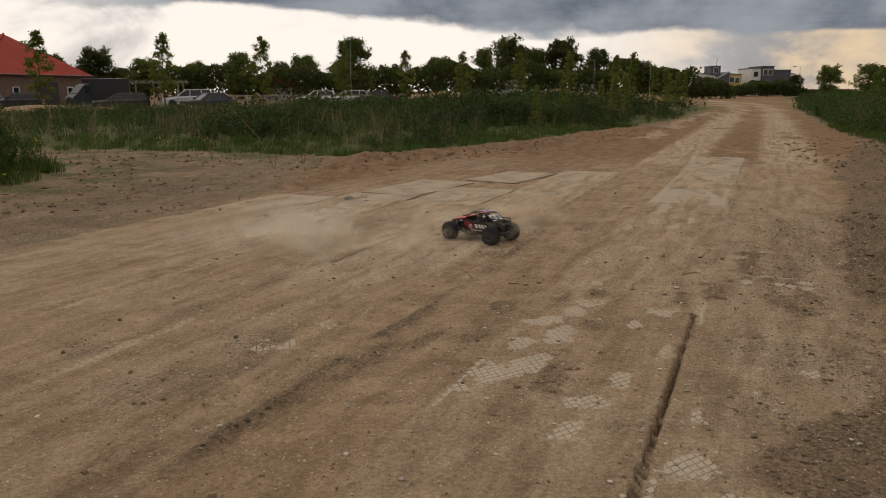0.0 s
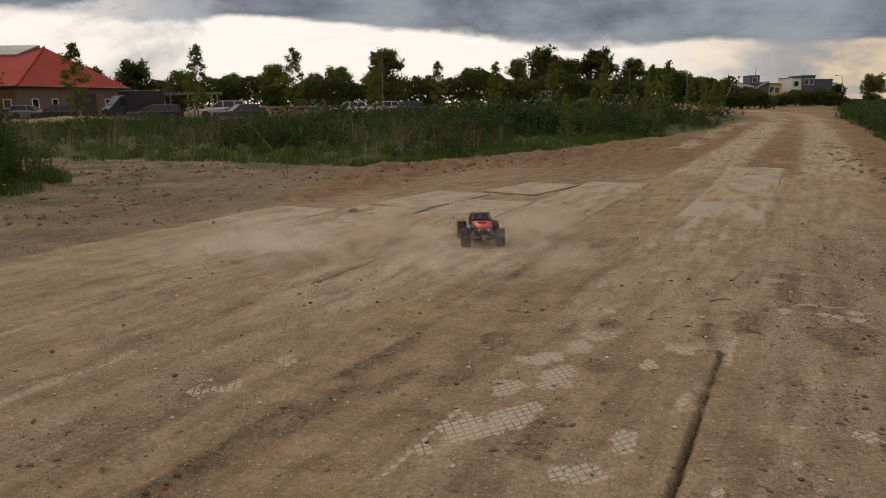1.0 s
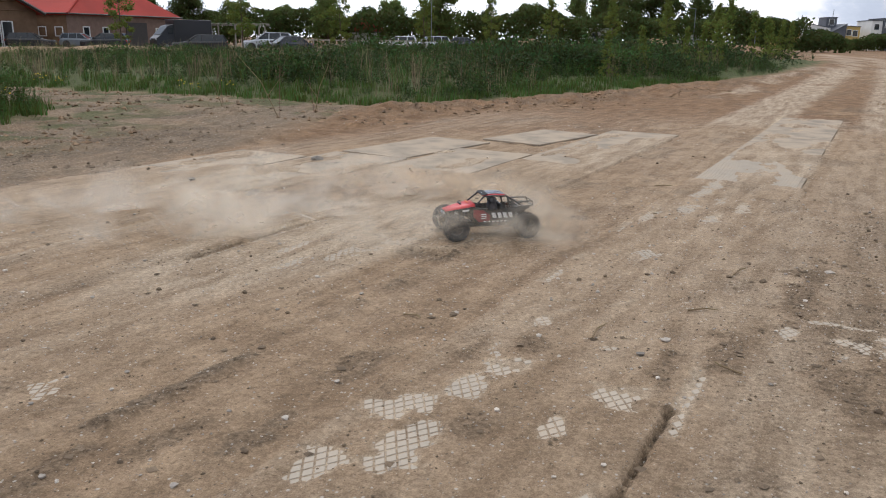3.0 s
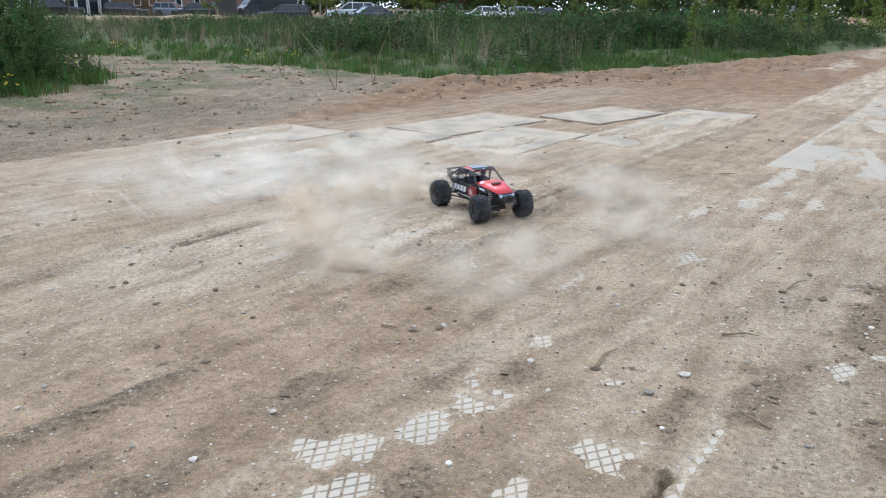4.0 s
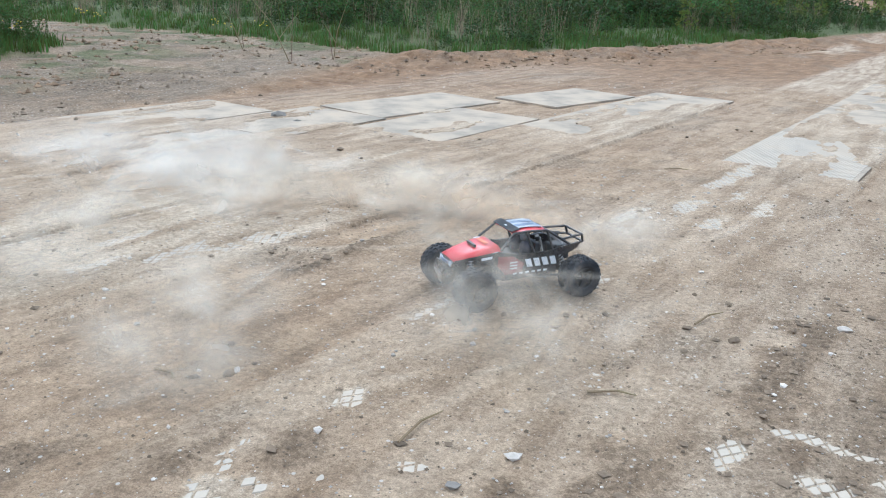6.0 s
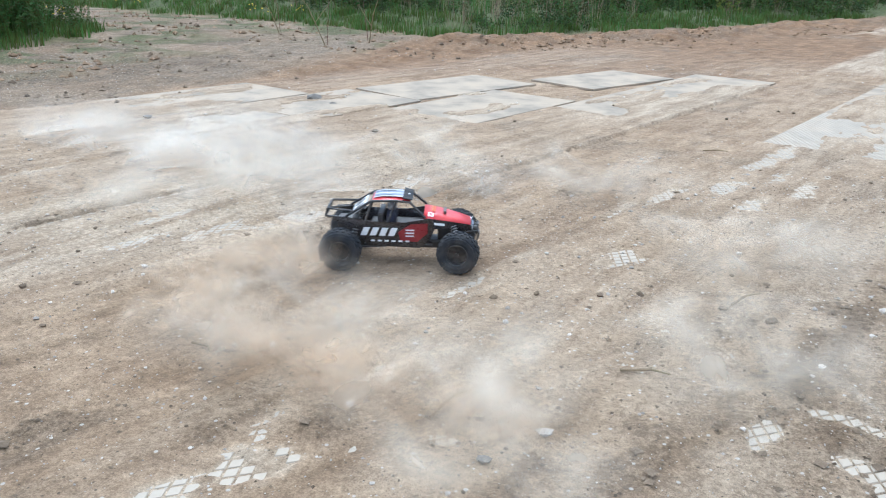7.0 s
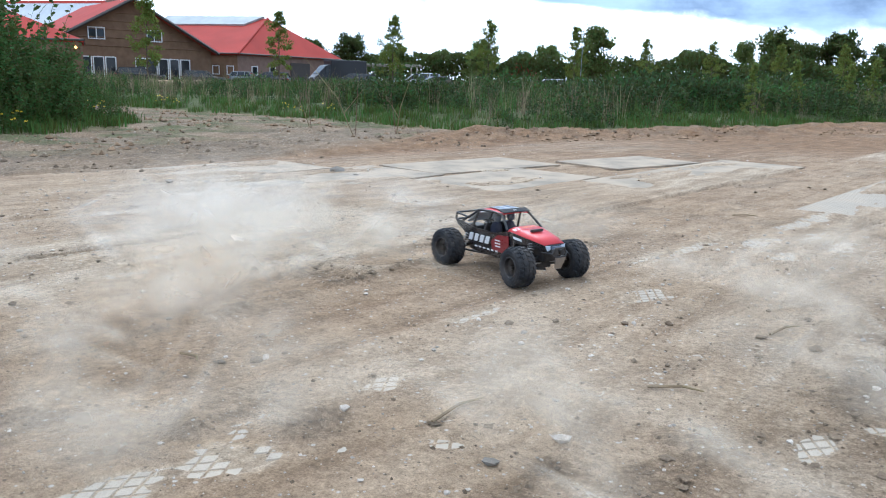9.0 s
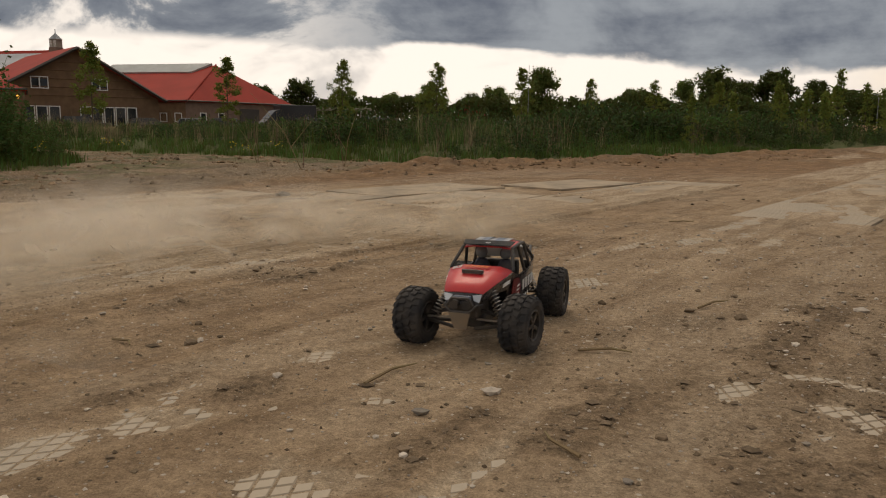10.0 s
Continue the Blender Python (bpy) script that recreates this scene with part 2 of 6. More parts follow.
SPEAKER = material("grey_speaker", (0.17, 0.175, 0.18), 0.6, vary=0.2, scale=30, dusty=0.2)
LAMP = material("lamp_lens", (0.55, 0.58, 0.62), 0.15, 0.3, 0.1, 30, 200, 0.0)
FIGURE = material("dark_figure", (0.03, 0.032, 0.05), 0.7, vary=0.3, scale=20, dusty=0.15)
ROOF_RED = material("red_metal_roof", (0.34, 0.038, 0.026), 0.75, 0.0, 0.22, 0.35, 6, 0.05)
ROOF_PALE = material("pale_roof_panel", (0.50, 0.52, 0.54), 0.35, vary=0.2, scale=0.6, fine=8)
SKYLIGHT = material("weathered_skylight", (0.33, 0.35, 0.34), 0.4, vary=0.25, scale=0.8, fine=8)
TIMBER = material("brown_timber_cladding", (0.17, 0.105, 0.062), 0.75, vary=0.35, scale=1.5, fine=25, bump=0.2)
BRICK = material("brown_brick", (0.20, 0.135, 0.105), 0.85, vary=0.3, scale=2.0, fine=14, bump=0.3)
FRAME = material("white_frame", (0.72, 0.72, 0.70), 0.5, vary=0.1, scale=2)
GLASS = material("dark_glass", (0.02, 0.024, 0.028), 0.06, vary=0.2, scale=2, fine=10, bump=0.0)
DARK_TRIM = material("dark_trim", (0.05, 0.042, 0.036), 0.6, vary=0.2, scale=3)
ZINC = material("zinc_sheet", (0.22, 0.24, 0.26), 0.45, 0.6, 0.2, 3, 30, 0.05)
WHITE_WALL = material("white_render", (0.72, 0.71, 0.68), 0.8, vary=0.12, scale=0.6, fine=10)
YELLOW_WALL = material("ochre_render", (0.50, 0.36, 0.13), 0.8, vary=0.15, scale=0.6, fine=10)
SLATE_WALL = material("dark_slate_wall", (0.085, 0.09, 0.105), 0.6, vary=0.25, scale=0.8, fine=12)
BARK = material("bark", (0.11, 0.085, 0.06), 0.9, vary=0.4, scale=4, fine=40, bump=0.5)
LEAF = material("sapling_leaf", (0.150, 0.19, 0.042), 0.8, vary=0.25, scale=0.8, fine=8, bump=0, island=0.6, through_light=0.55)
LEAF_DARK = material("tree_leaf", (0.100, 0.135, 0.038), 0.8, vary=0.3, scale=0.3, fine=4, bump=0, island=0.6, spread=0.35, through_light=0.42)
WEED = material("weed_leaf", (0.062, 0.104, 0.028), 0.8, vary=0.35, scale=0.5, fine=6, bump=0, island=0.8, through_light=0.35)
WEED_DARK = material("dark_weed_leaf", (0.042, 0.066, 0.022), 0.8, vary=0.35, scale=0.5, fine=6, bump=0, island=0.8, through_light=0.3)
GRASS = material("grass_blade", (0.078, 0.128, 0.030), 0.8, vary=0.3, scale=0.6, fine=8, bump=0, island=0.7, through_light=0.35)
STRAW = material("dry_stem", (0.24, 0.19, 0.11), 0.8, vary=0.3, scale=0.6, fine=8, bump=0, island=0.6, through_light=0.2)
FLOWER = material("yellow_flower", (0.72, 0.52, 0.03), 0.6, vary=0.15, scale=10, bump=0, through_light=0.2)
WOOD = material("grey_wood", (0.30, 0.27, 0.22), 0.8, vary=0.3, scale=2, fine=30, bump=0.2)
AMBER = bpy.data.materials.new("amber_lamp")
AMBER.use_nodes = True
n_, l_ = nodes_of(AMBER.node_tree)
glow = add(n_, "ShaderNodeEmission", Color=(1.0, 0.45, 0.08, 1), Strength=6.0)
l_.new(glow.outputs[0], n_.new("ShaderNodeOutputMaterial").inputs[0])
PAINTS = {c: material(c + "_car_paint", v, 0.4, 0.0, 0.1, 3, 40, 0.0, coat=0.25) for c, v in
          dict(black=(0.012, 0.012, 0.014), navy=(0.02, 0.025, 0.04), silver=(0.50, 0.52, 0.55), grey=(0.16, 0.18, 0.20), white=(0.68, 0.69, 0.70)).items()}

# ---- building helpers ----


def part(name, bm, mat, parent=None, label="", smooth=False):
    me = bpy.data.meshes.new(name)
    bm.to_mesh(me)
    bm.free()
    return part_of(name, me, mat, parent, label, smooth)


def part_of(name, me, mat, parent=None, label="", smooth=False):
    for m in mat if isinstance(mat, (list, tuple)) else [mat]:
        me.materials.append(m)
    if smooth:
        me.polygons.foreach_set("use_smooth", [True] * len(me.polygons))
    ob = new(name, me)
    ob.parent = parent
    return tagged(ob, label) if label else ob


def soup(name, verts, faces):
    """A mesh from arrays: verts (n, 3) and faces (m, 3 or 4)."""
    me = bpy.data.meshes.new(name)
    faces = np.asarray(faces, np.int32)
    m, k = faces.shape
    me.vertices.add(len(verts))
    me.vertices.foreach_set("co", np.asarray(verts, np.float32).ravel())
    me.loops.add(m * k)
    me.loops.foreach_set("vertex_index", faces.ravel())
    me.polygons.add(m)
    me.polygons.foreach_set("loop_start", np.arange(m, dtype=np.int32) * k)
    me.update(calc_edges=True)
    me.polygons.foreach_set("use_smooth", [False] * m)
    return me


def thing(name, m, label, category, group="", kind=""):
    ob = new(name)
    ob.matrix_basis = m
    return tagged(ob, label, category, group, kind)


def box(bm, x0, x1, y0, y1, z0, z1, m=None, bevel=0.0):
    made = bmesh.ops.create_cube(bm, size=1)["verts"]
    at = Matrix.Translation(((x0 + x1) / 2, (y0 + y1) / 2, (z0 + z1) / 2)) @ Matrix.Diagonal((x1 - x0, y1 - y0, z1 - z0, 1))
    bmesh.ops.transform(bm, matrix=(m @ at) if m else at, verts=made)
    if bevel:
        edges = list({e for v in made for e in v.link_edges})
        bmesh.ops.bevel(bm, geom=edges, offset=bevel, segments=2, affect="EDGES", profile=0.6)
    return made


def tube(bm, a, b, r0, r1=None, sides=8, caps=True):
    a, b = Vector(a), Vector(b)
    r1 = r0 if r1 is None else r1
    turn = (b - a).to_track_quat("Z", "Y").to_matrix().to_4x4()
    made = bmesh.ops.create_cone(bm, cap_ends=caps, segments=sides, radius1=r0, radius2=r1, depth=(b - a).length)["verts"]
    bmesh.ops.transform(bm, matrix=Matrix.Translation((a + b) / 2) @ turn, verts=made)
    return made


def slab(bm, points, thick):
    """A flat polygon given thickness against its normal."""
    vs = [bm.verts.new(p) for p in points]
    f = bm.faces.new(vs)
    f.normal_update()
    down = f.normal * -thick
    low = [bm.verts.new(Vector(p) + down) for p in points]
    bm.faces.new(low[::-1])
    for i in range(len(vs)):
        j = (i + 1) % len(vs)
        bm.faces.new((vs[j], vs[i], low[i], low[j]))


def lathe(bm, profile, sides, m):
    """Turns (radius, along y) pairs round the y axis."""
    rings = []
    for r, y in profile:
        rings.append([bm.verts.new(m @ Vector((r * math.cos(2 * math.pi * i / sides), y, r * math.sin(2 * math.pi * i / sides)))) for i in range(sides)])
    for a, b in zip(rings, rings[1:]):
        for i in range(sides):
            j = (i + 1) % sides
            bm.faces.new((a[i], b[i], b[j], a[j]))
    return rings


def vnoise(x, y, size, seed):
    """Smooth value noise from 0 to 1, with lumps of about the given size in metres."""
    x, y = np.asarray(x, float) / size, np.asarray(y, float) / size
    i, j = np.floor(x).astype(np.int64), np.floor(y).astype(np.int64)
    u, v = x - i, y - j
    u, v = u * u * (3 - 2 * u), v * v * (3 - 2 * v)

    def h(a, b):
        k = (a * 374761393 + b * 668265263 + seed * 974634777) & 0xFFFFFFFF
        k = ((k ^ (k >> 13)) * 1274126177) & 0xFFFFFFFF
        return ((k ^ (k >> 16)) & 0xFFFF) / 65535.0

    return (h(i, j) * (1 - u) + h(i + 1, j) * u) * (1 - v) + (h(i, j + 1) * (1 - u) + h(i + 1, j + 1) * u) * v


def fbm(x, y, size, seed, octaves=4):
    total, weight, out = 0.0, 1.0, 0.0
    for k in range(octaves):
        out = out + weight * vnoise(x, y, size / 2**k, seed + 17 * k)
        total, weight = total + weight, weight * 0.55
    return out / total


def step(x, a, b):
    t = np.clip((x - a) / (b - a), 0, 1)
    return t * t * (3 - 2 * t)


# ---- ground ----
PLATE_TOP = 0.016
# strips of road plates: left edge, right edge, joints along the road, how much of them lies bare, from where they lie clear
STRIPS = [(-1.41, -0.405, (0.72, 3.13, 5.42, 7.75, 10.1, 12.5, 14.94, 18.35), 0.50, 10.6),
          (-0.355, 0.665, (0.72, 3.0, 5.35, 7.7, 10.0), 0.36, 99),
          (-3.42, -2.40, (1.2, 3.6, 5.95, 8.3, 10.6, 12.0, 14.38), 0.42, 10.8),
          (-4.45, -3.45, (2.1, 4.4, 6.75, 9.1, 11.3), 0.46, 9.6),
          (-5.56, -4.53, (-0.3, 2.05, 4.06, 6.4, 8.75, 10.2), 0.52, 7.5),
          (-6.58, -5.58, (0.4, 2.8, 5.1, 7.4, 9.7), 0.40, 8.0)]


def edge_left(y):
    """Where the weeds begin on the left of the road, as x over y."""
    return np.interp(y, [17.6, 18.4, 19.6, 22.8, 27.7, 39.0, 60, 125, 1000], [-2.4, -1.1, 0.0, 1.9, 5.2, 11.6, 20.5, 42.0, 380.0])


def edge_right(y):
    return np.interp(y, [-60, 2, 19.3, 33.3, 60, 101, 1000], [-20, 6.6, 11.2, 16.0, 26.6, 44.0, 410.0])


def weeds(x, y):
    """How far a place lies inside the weeds (metres, roughly)."""
    wob = (fbm(x, y, 2.5, 5) - 0.5) * 1.6
    front = np.interp(x, [-60, -20, -12.2, -8.2, -4.7, -2.3, -1.1, 0], [24.5, 23.0, 21.7, 20.2, 19.2, 17.8, 18.2, 19.5])
    left = np.minimum(np.minimum(edge_left(y) - x, y - front), 66 - y + 0.0 * x)
    # the clump beside the side track
    clump = 3.7 - np.hypot((x + 10.8) / 1.0, (y - 13.4) / 1.05)
    right = np.minimum(x - edge_right(y), 130 - y)
    return np.maximum(np.maximum(left, clump), right) + wob * 0.5


# bare places on the plates where the diamond tread shows: along, across, half length, half width
BARE = {0: ((3.56, -1.36, 0.10, 0.07), (3.80, -1.28, 0.16, 0.09), (4.08, -1.16, 0.18, 0.12), (4.32, -1.28, 0.16, 0.09), (4.62, -1.10, 0.20, 0.10), (4.80, -1.28, 0.11, 0.08), (5.12, -1.13, 0.15, 0.10), (5.36, -1.08, 0.09, 0.10),
            (4.90, -1.24, 0.10, 0.09), (4.80, -1.36, 0.07, 0.05), (4.93, -0.72, 0.10, 0.06), (4.54, -0.46, 0.16, 0.05), (5.32, -0.58, 0.10, 0.09), (5.42, -0.46, 0.07, 0.05), (3.60, -0.70, 0.14, 0.09), (3.92, -0.62, 0.15, 0.07), (3.24, -0.74, 0.11, 0.08)),
        1: ((6.63, 0.06, 0.05, 0.20), (6.46, -0.09, 0.11, 0.05), (6.40, 0.18, 0.06, 0.10), (6.34, 0.29, 0.07, 0.08), (6.22, 0.13, 0.06, 0.07), (6.52, 0.30, 0.05, 0.08), (3.08, -0.21, 0.12, 0.09), (2.85, -0.05, 0.10, 0.10), (3.6, -0.22, 0.07, 0.05)),
        2: ((6.45, -2.74, 0.20, 0.07), (6.84, -2.60, 0.24, 0.10), (6.46, -3.08, 0.20, 0.05), (6.1, -2.85, 0.2, 0.06)),
        3: ((8.68, -1.33, 0.30, 0.05), (9.02, -1.13, 0.24, 0.07), (8.81, -0.88, 0.20, 0.08), (9.36, -0.74, 0.28, 0.07), (10.04, -1.15, 0.45, 0.10), (7.42, -1.07, 0.16, 0.09), (9.6, -0.95, 0.25, 0.05), (5.95, -1.15, 0.08, 0.06), (6.72, -1.40, 0.16, 0.04))}
# dark crumbled soil: along, across, half length, half width
DARK = ((5.05, -1.63, 0.40, 0.13), (5.48, -1.28, 0.14, 0.10), (5.62, -1.05, 0.10, 0.07), (5.62, -0.48, 0.26, 0.10), (5.95, -0.30, 0.30, 0.10), (6.33, -0.20, 0.14, 0.06), (6.05, 0.10, 0.34, 0.10), (6.50, 0.08, 0.12, 0.06),
        (3.75, -1.98, 0.34, 0.07), (3.10, -2.08, 0.26, 0.09), (2.70, -2.13, 0.16, 0.06), (4.15, -1.82, 0.24, 0.06), (4.35, -1.58, 0.35, 0.06), (7.10, -0.08, 0.55, 0.13), (5.9, 0.30, 0.4, 0.12), (4.85, -1.00, 0.10, 0.08), (3.9, -0.95, 0.30, 0.08))


def blots(u, v, spots):
    """One in the middle of the nearest spot, zero at its rim."""
    out = np.full_like(u, -1.5)
    for a, b, ra, rb in spots:
        out = np.maximum(out, 1.35 - np.sqrt(((u - a) / ra) ** 2 + ((v - b) / rb) ** 2))
    return out


def heights(x, y):
    """Height of the ground and its kind: dust, mud with painted edge shade, turf, red earth."""
    u, v = AX * x + AY * y, AY * x - AX * y
    w = weeds(x, y)
    inside = step(w, -0.3, 0.5)
    lumps, fine, grain = fbm(x, y, 0.5, 11), fbm(x, y, 0.12, 23, 3), fbm(x, y, 0.045, 29, 2)
    drag = fbm(u * 0.16, v, 0.16, 13)
    z = (fbm(x, y, 2.2, 3) - 0.5) * 0.03 + (lumps - 0.5) * 0.014 + (fine - 0.5) * 0.012 + (grain - 0.5) * 0.006 + (drag - 0.5) * 0.014
    # the packed dirt of the road lies nearly level with the plates
    z += 0.017 * step(np.abs(v + 2.9), 3.9, 3.4) * step(-u, -11.0, -9.0)
    # tread marks of big wheels along the road
    ruts = np.sin(u * 2 * np.pi / 0.11 + 6 * fbm(x, y, 0.8, 31)) * step(fbm(x, y, 1.1, 37), 0.48, 0.62)
    z += 0.007 * step(-y, -11, -9) * ruts * np.exp(-(np.mod(v + 0.3, 1.5) - 0.75) ** 2 / 0.10)
    # thin broken ridge of pushed-up soil between the plate strips
    line = v + 2.10 + 0.06 * (fbm(u, 0 * v, 0.8, 41) - 0.5)
    ridge = np.exp(-(line / 0.05) ** 2) * step(fbm(u, 0 * v, 0.5, 43), 0.40, 0.55) * step(-u, -8.5, -6.5)
    z += ridge * 0.022 * (0.6 + 0.8 * fine)
    dark = step(blots(u, v, DARK) + 2.2 * (fbm(x, y, 0.14, 45, 3) - 0.5), 0.25, 0.75)
    z += dark * (0.022 * (fbm(x, y, 0.10, 47, 3) - 0.35))
    # dark heaped soil on the right
    rim = np.interp(u, [0, 3, 4, 4.6, 6, 8, 11, 16, 25, 40], [0.05, 0.10, 0.28, 0.62, 0.64, 0.58, 0.95, 1.1, 2.4, 3.5])
    bank = step(v - rim + 0.55 * (fbm(u, v, 0.45, 51) - 0.5), 0.0, 0.12) * (1 - inside)
    z += bank * (0.16 * step(fbm(x, y, 0.9, 53), 0.35, 0.75) * step(v - rim, 0.1, 0.7) + 0.06 * fbm(x, y, 0.3, 55, 2) + 0.07 * (fbm(x, y, 0.12, 57, 3) - 0.4))
    # a bank of orange soil pushed up before the weeds
    banks = np.exp(-((w + 1.1) / 1.0) ** 2) * step(x, -3.5, -1.0) * step(y, 14, 16) * (v < 0)
    z += banks * (0.12 * step(fbm(x, y, 0.6, 61), 0.38, 0.7) + 0.10 * fbm(x, y, 0.22, 62, 3))
    side = step(-v + 0.8 * (fbm(x, y, 0.8, 65) - 0.5), 6.5, 6.9) * (1 - inside)
    # wheel marks of the side track, bending away to the left
    swing = np.hypot(x + 3.5, y - 9.0)
    marks = np.sin(swing * 2 * np.pi / 0.42 + 3 * fbm(x, y, 1.5, 66)) * step(fbm(x, y, 1.0, 68), 0.35, 0.6)
    z += side * (0.07 * (fbm(x, y, 1.4, 63) - 0.45) + 0.10 * (fbm(x, y, 0.35, 67, 4) - 0.5) + 0.016 * marks)
    z += inside * (0.12 + 0.25 * fbm(x, y, 3.0, 71)) * step(w, 0.0, 2.0)
    # spoil heaps along the car park and in front of the far trees
    heap = np.exp(-((y - 46 - 3 * np.sin(x * 0.23)) / 2.6) ** 2) * step(x, -44, -36) * step(-x, 6, 14)
    heap2 = np.exp(-((y - 74 - 2 * np.sin(x * 0.3)) / 3.0) ** 2) * step(x, -7, -2) * step(-x, -24, -18)
    z += heap * (0.15 + 0.45 * fbm(x, y, 3.5, 73)) + heap2 * (0.9 + 0.9 * fbm(x, y, 3.0, 79))
    dust = step(np.abs(v + 2.9), 3.95, 3.3) * (0.20 + 0.20 * step(fbm(u * 0.2, v, 0.5, 83), 0.40, 0.62)) * step(-u, -19, -15)
    # wheel tracks worn pale along the road, swinging left in the distance
    bend = np.where(u > 45, -0.0010 * (u - 45) ** 2, 0.0)
    for mid, half in ((-1.85, 0.5), (0.46, 0.52)):
        dust = np.maximum(dust, 0.9 * step(np.abs(v - bend - mid), half + 0.18, half) * step(u, 14.5, 17.5) * step(fbm(u * 0.3, v, 0.6, 89), 0.22, 0.36))
    dust = np.maximum(dust, 0.7 * step(np.abs(v - bend + 3.4), 0.5, 0.25) * step(u, 22, 25) * step(fbm(u * 0.15, v, 0.6, 91), 0.45, 0.55))
    dust = np.maximum(dust, 0.45 * step(np.abs(v - 0.2), 0.75, 0.4) * step(-u, -17, -14) * step(u, 6.5, 8.5) * step(fbm(u * 0.2, v, 0.4, 93), 0.35, 0.6))
    edge_shade = np.zeros_like(u)
    for k, (v0, v1, joints, bare, clear) in enumerate(STRIPS):
        u0, u1 = joints[0], joints[-1]
        along = (u > u0) & (u < u1)
        # dirt bridges the joint to the next strip but for stretches where it lies open
        reach = np.where((fbm(u, 0 * v + k // 2, 1.2, 95, 2) > 0.52) & (k > 1) | (k < 2) & (u < 5.3), 0.01, 0.032)
        on = (v > v0 - reach) & (v < v1 + reach) & along
        rough = 1.8 * (fbm(u, v, 0.09, 101, 3) - 0.5) + 0.6 * (fbm(u, v, 0.3, 99, 2) - 0.5)
        spots = (BARE[0] + BARE[3], BARE[1], BARE[2])[k] if k < 3 else ()
        open_ = step(blots(u, v, spots) + rough, 0.30, 0.55)
        # a thin line of the plates' left edges shows through the dirt
        lip = step(v - v0, 0.06, 0.02) * step(fbm(u, 0 * v + k, 0.9, 105, 2), 0.50, 0.58) * step(u, 2.0, 3.0)
        open_ = np.maximum(open_, lip)
        far = step(u, clear - 0.8, clear + 0.8)
        free = step(fbm(u * 0.5, v, 0.42, 97 + k, 5) + 0.20 * step(v - v0, 0.12, 0.03) + 0.08 * step(u, clear + 1, clear + 4), 0.49, 0.53)
        cover = PLATE_TOP + 0.009 + (fine - 0.5) * 0.010 + (lumps - 0.5) * 0.012 + (grain - 0.5) * 0.005
        top = np.where(far > 0.5, np.where(free > 0.5, -0.004, cover - 0.002), cover * (1 - open_) + open_ * (PLATE_TOP + 0.0016 + 0.0012 * step(u, 5.6, 5.9) * (v < -0.5) + (grain - 0.45) * 0.006))
        z = np.where(on, top + dark * 0.012 * fine, z)
        film = (0.30 + 0.22 * step(fbm(u * 0.3, v, 0.5, 113), 0.35, 0.6)) * (1 - open_) + 0.95 * open_ + 0.40 * far
        dust = np.where(on, np.maximum(dust * 0.8, film), dust)
        # lowered joint along the right edge, with the step's shade painted in
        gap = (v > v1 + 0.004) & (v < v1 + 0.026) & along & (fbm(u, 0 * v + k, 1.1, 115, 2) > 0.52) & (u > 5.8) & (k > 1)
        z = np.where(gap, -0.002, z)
        edge_shade = np.maximum(edge_shade, gap * 0.6)
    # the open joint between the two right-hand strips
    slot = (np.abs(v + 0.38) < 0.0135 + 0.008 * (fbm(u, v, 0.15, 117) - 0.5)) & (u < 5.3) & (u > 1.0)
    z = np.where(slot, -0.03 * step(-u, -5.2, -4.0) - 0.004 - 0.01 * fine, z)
    red = step(u, 8.0, 9.5) * step(np.abs(w + 2.6), 3.8, 2.2) * (v < -2.4) * step(x + 0.5 * (fbm(x, y, 0.9, 119) - 0.5), -3.0, -2.0)
    red = np.maximum(red, 0.55 * step(np.abs(v + 1.95), 0.75, 0.3) * step(fbm(u * 0.4, v, 0.8, 109), 0.3, 0.6))
    red = np.maximum(red, step(heap + heap2, 0.1, 0.4))
    red = np.maximum(red, 0.95 * step(u, 15, 18) * step(fbm(u * 0.4, v, 1.3, 103), 0.2, 0.45) * (w < 0))
    # rings scuffed by the buggy turning on the spot
    for cx, cy, rr in ((0.20, 8.25, 0.62), (0.28, 8.32, 0.74), (0.10, 8.45, 0.86), (0.30, 8.2, 0.95), (0.05, 8.05, 0.55), (0.25, 7.95, 0.70), (1.25, 6.85, 0.55), (1.2, 6.8, 0.66)):
        ring = np.exp(-((np.hypot(x - cx, (y - cy) * 0.95) - rr) / 0.028) ** 2) * step(fbm(x, y, 0.7, int(rr * 100)), 0.35, 0.6)
        dust = np.maximum(dust, 0.8 * ring)
        z = z + 0.004 * ring
    # fine dust settled where it has been turning
    dust = np.maximum(dust, 0.95 * step(np.hypot((u - 7.0) / 2.1, (v + 3.1) / 0.85) + 0.4 * (fbm(u * 0.4, v, 0.5, 121) - 0.5), 1.1, 0.7))
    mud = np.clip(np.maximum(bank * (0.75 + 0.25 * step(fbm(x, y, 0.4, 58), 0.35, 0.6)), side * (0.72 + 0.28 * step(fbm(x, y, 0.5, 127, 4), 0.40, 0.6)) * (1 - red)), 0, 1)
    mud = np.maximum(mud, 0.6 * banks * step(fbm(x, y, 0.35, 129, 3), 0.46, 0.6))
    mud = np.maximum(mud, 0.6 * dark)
    mud = np.maximum(mud, 0.5 * step(fbm(u * 0.6, v, 0.45, 107), 0.60, 0.72) * (v < 1.3) * step(np.abs(v + 2.4), 4.5, 3.8))
    # the soil grows darker and rougher towards the bank on the right
    mud = np.maximum(mud, 0.5 * step(v, -0.7, 0.2) * step(-u, -15, -9) * (0.4 + 0.6 * step(fbm(u * 0.7, v, 0.3, 131, 4), 0.40, 0.58)) * (1 - inside))
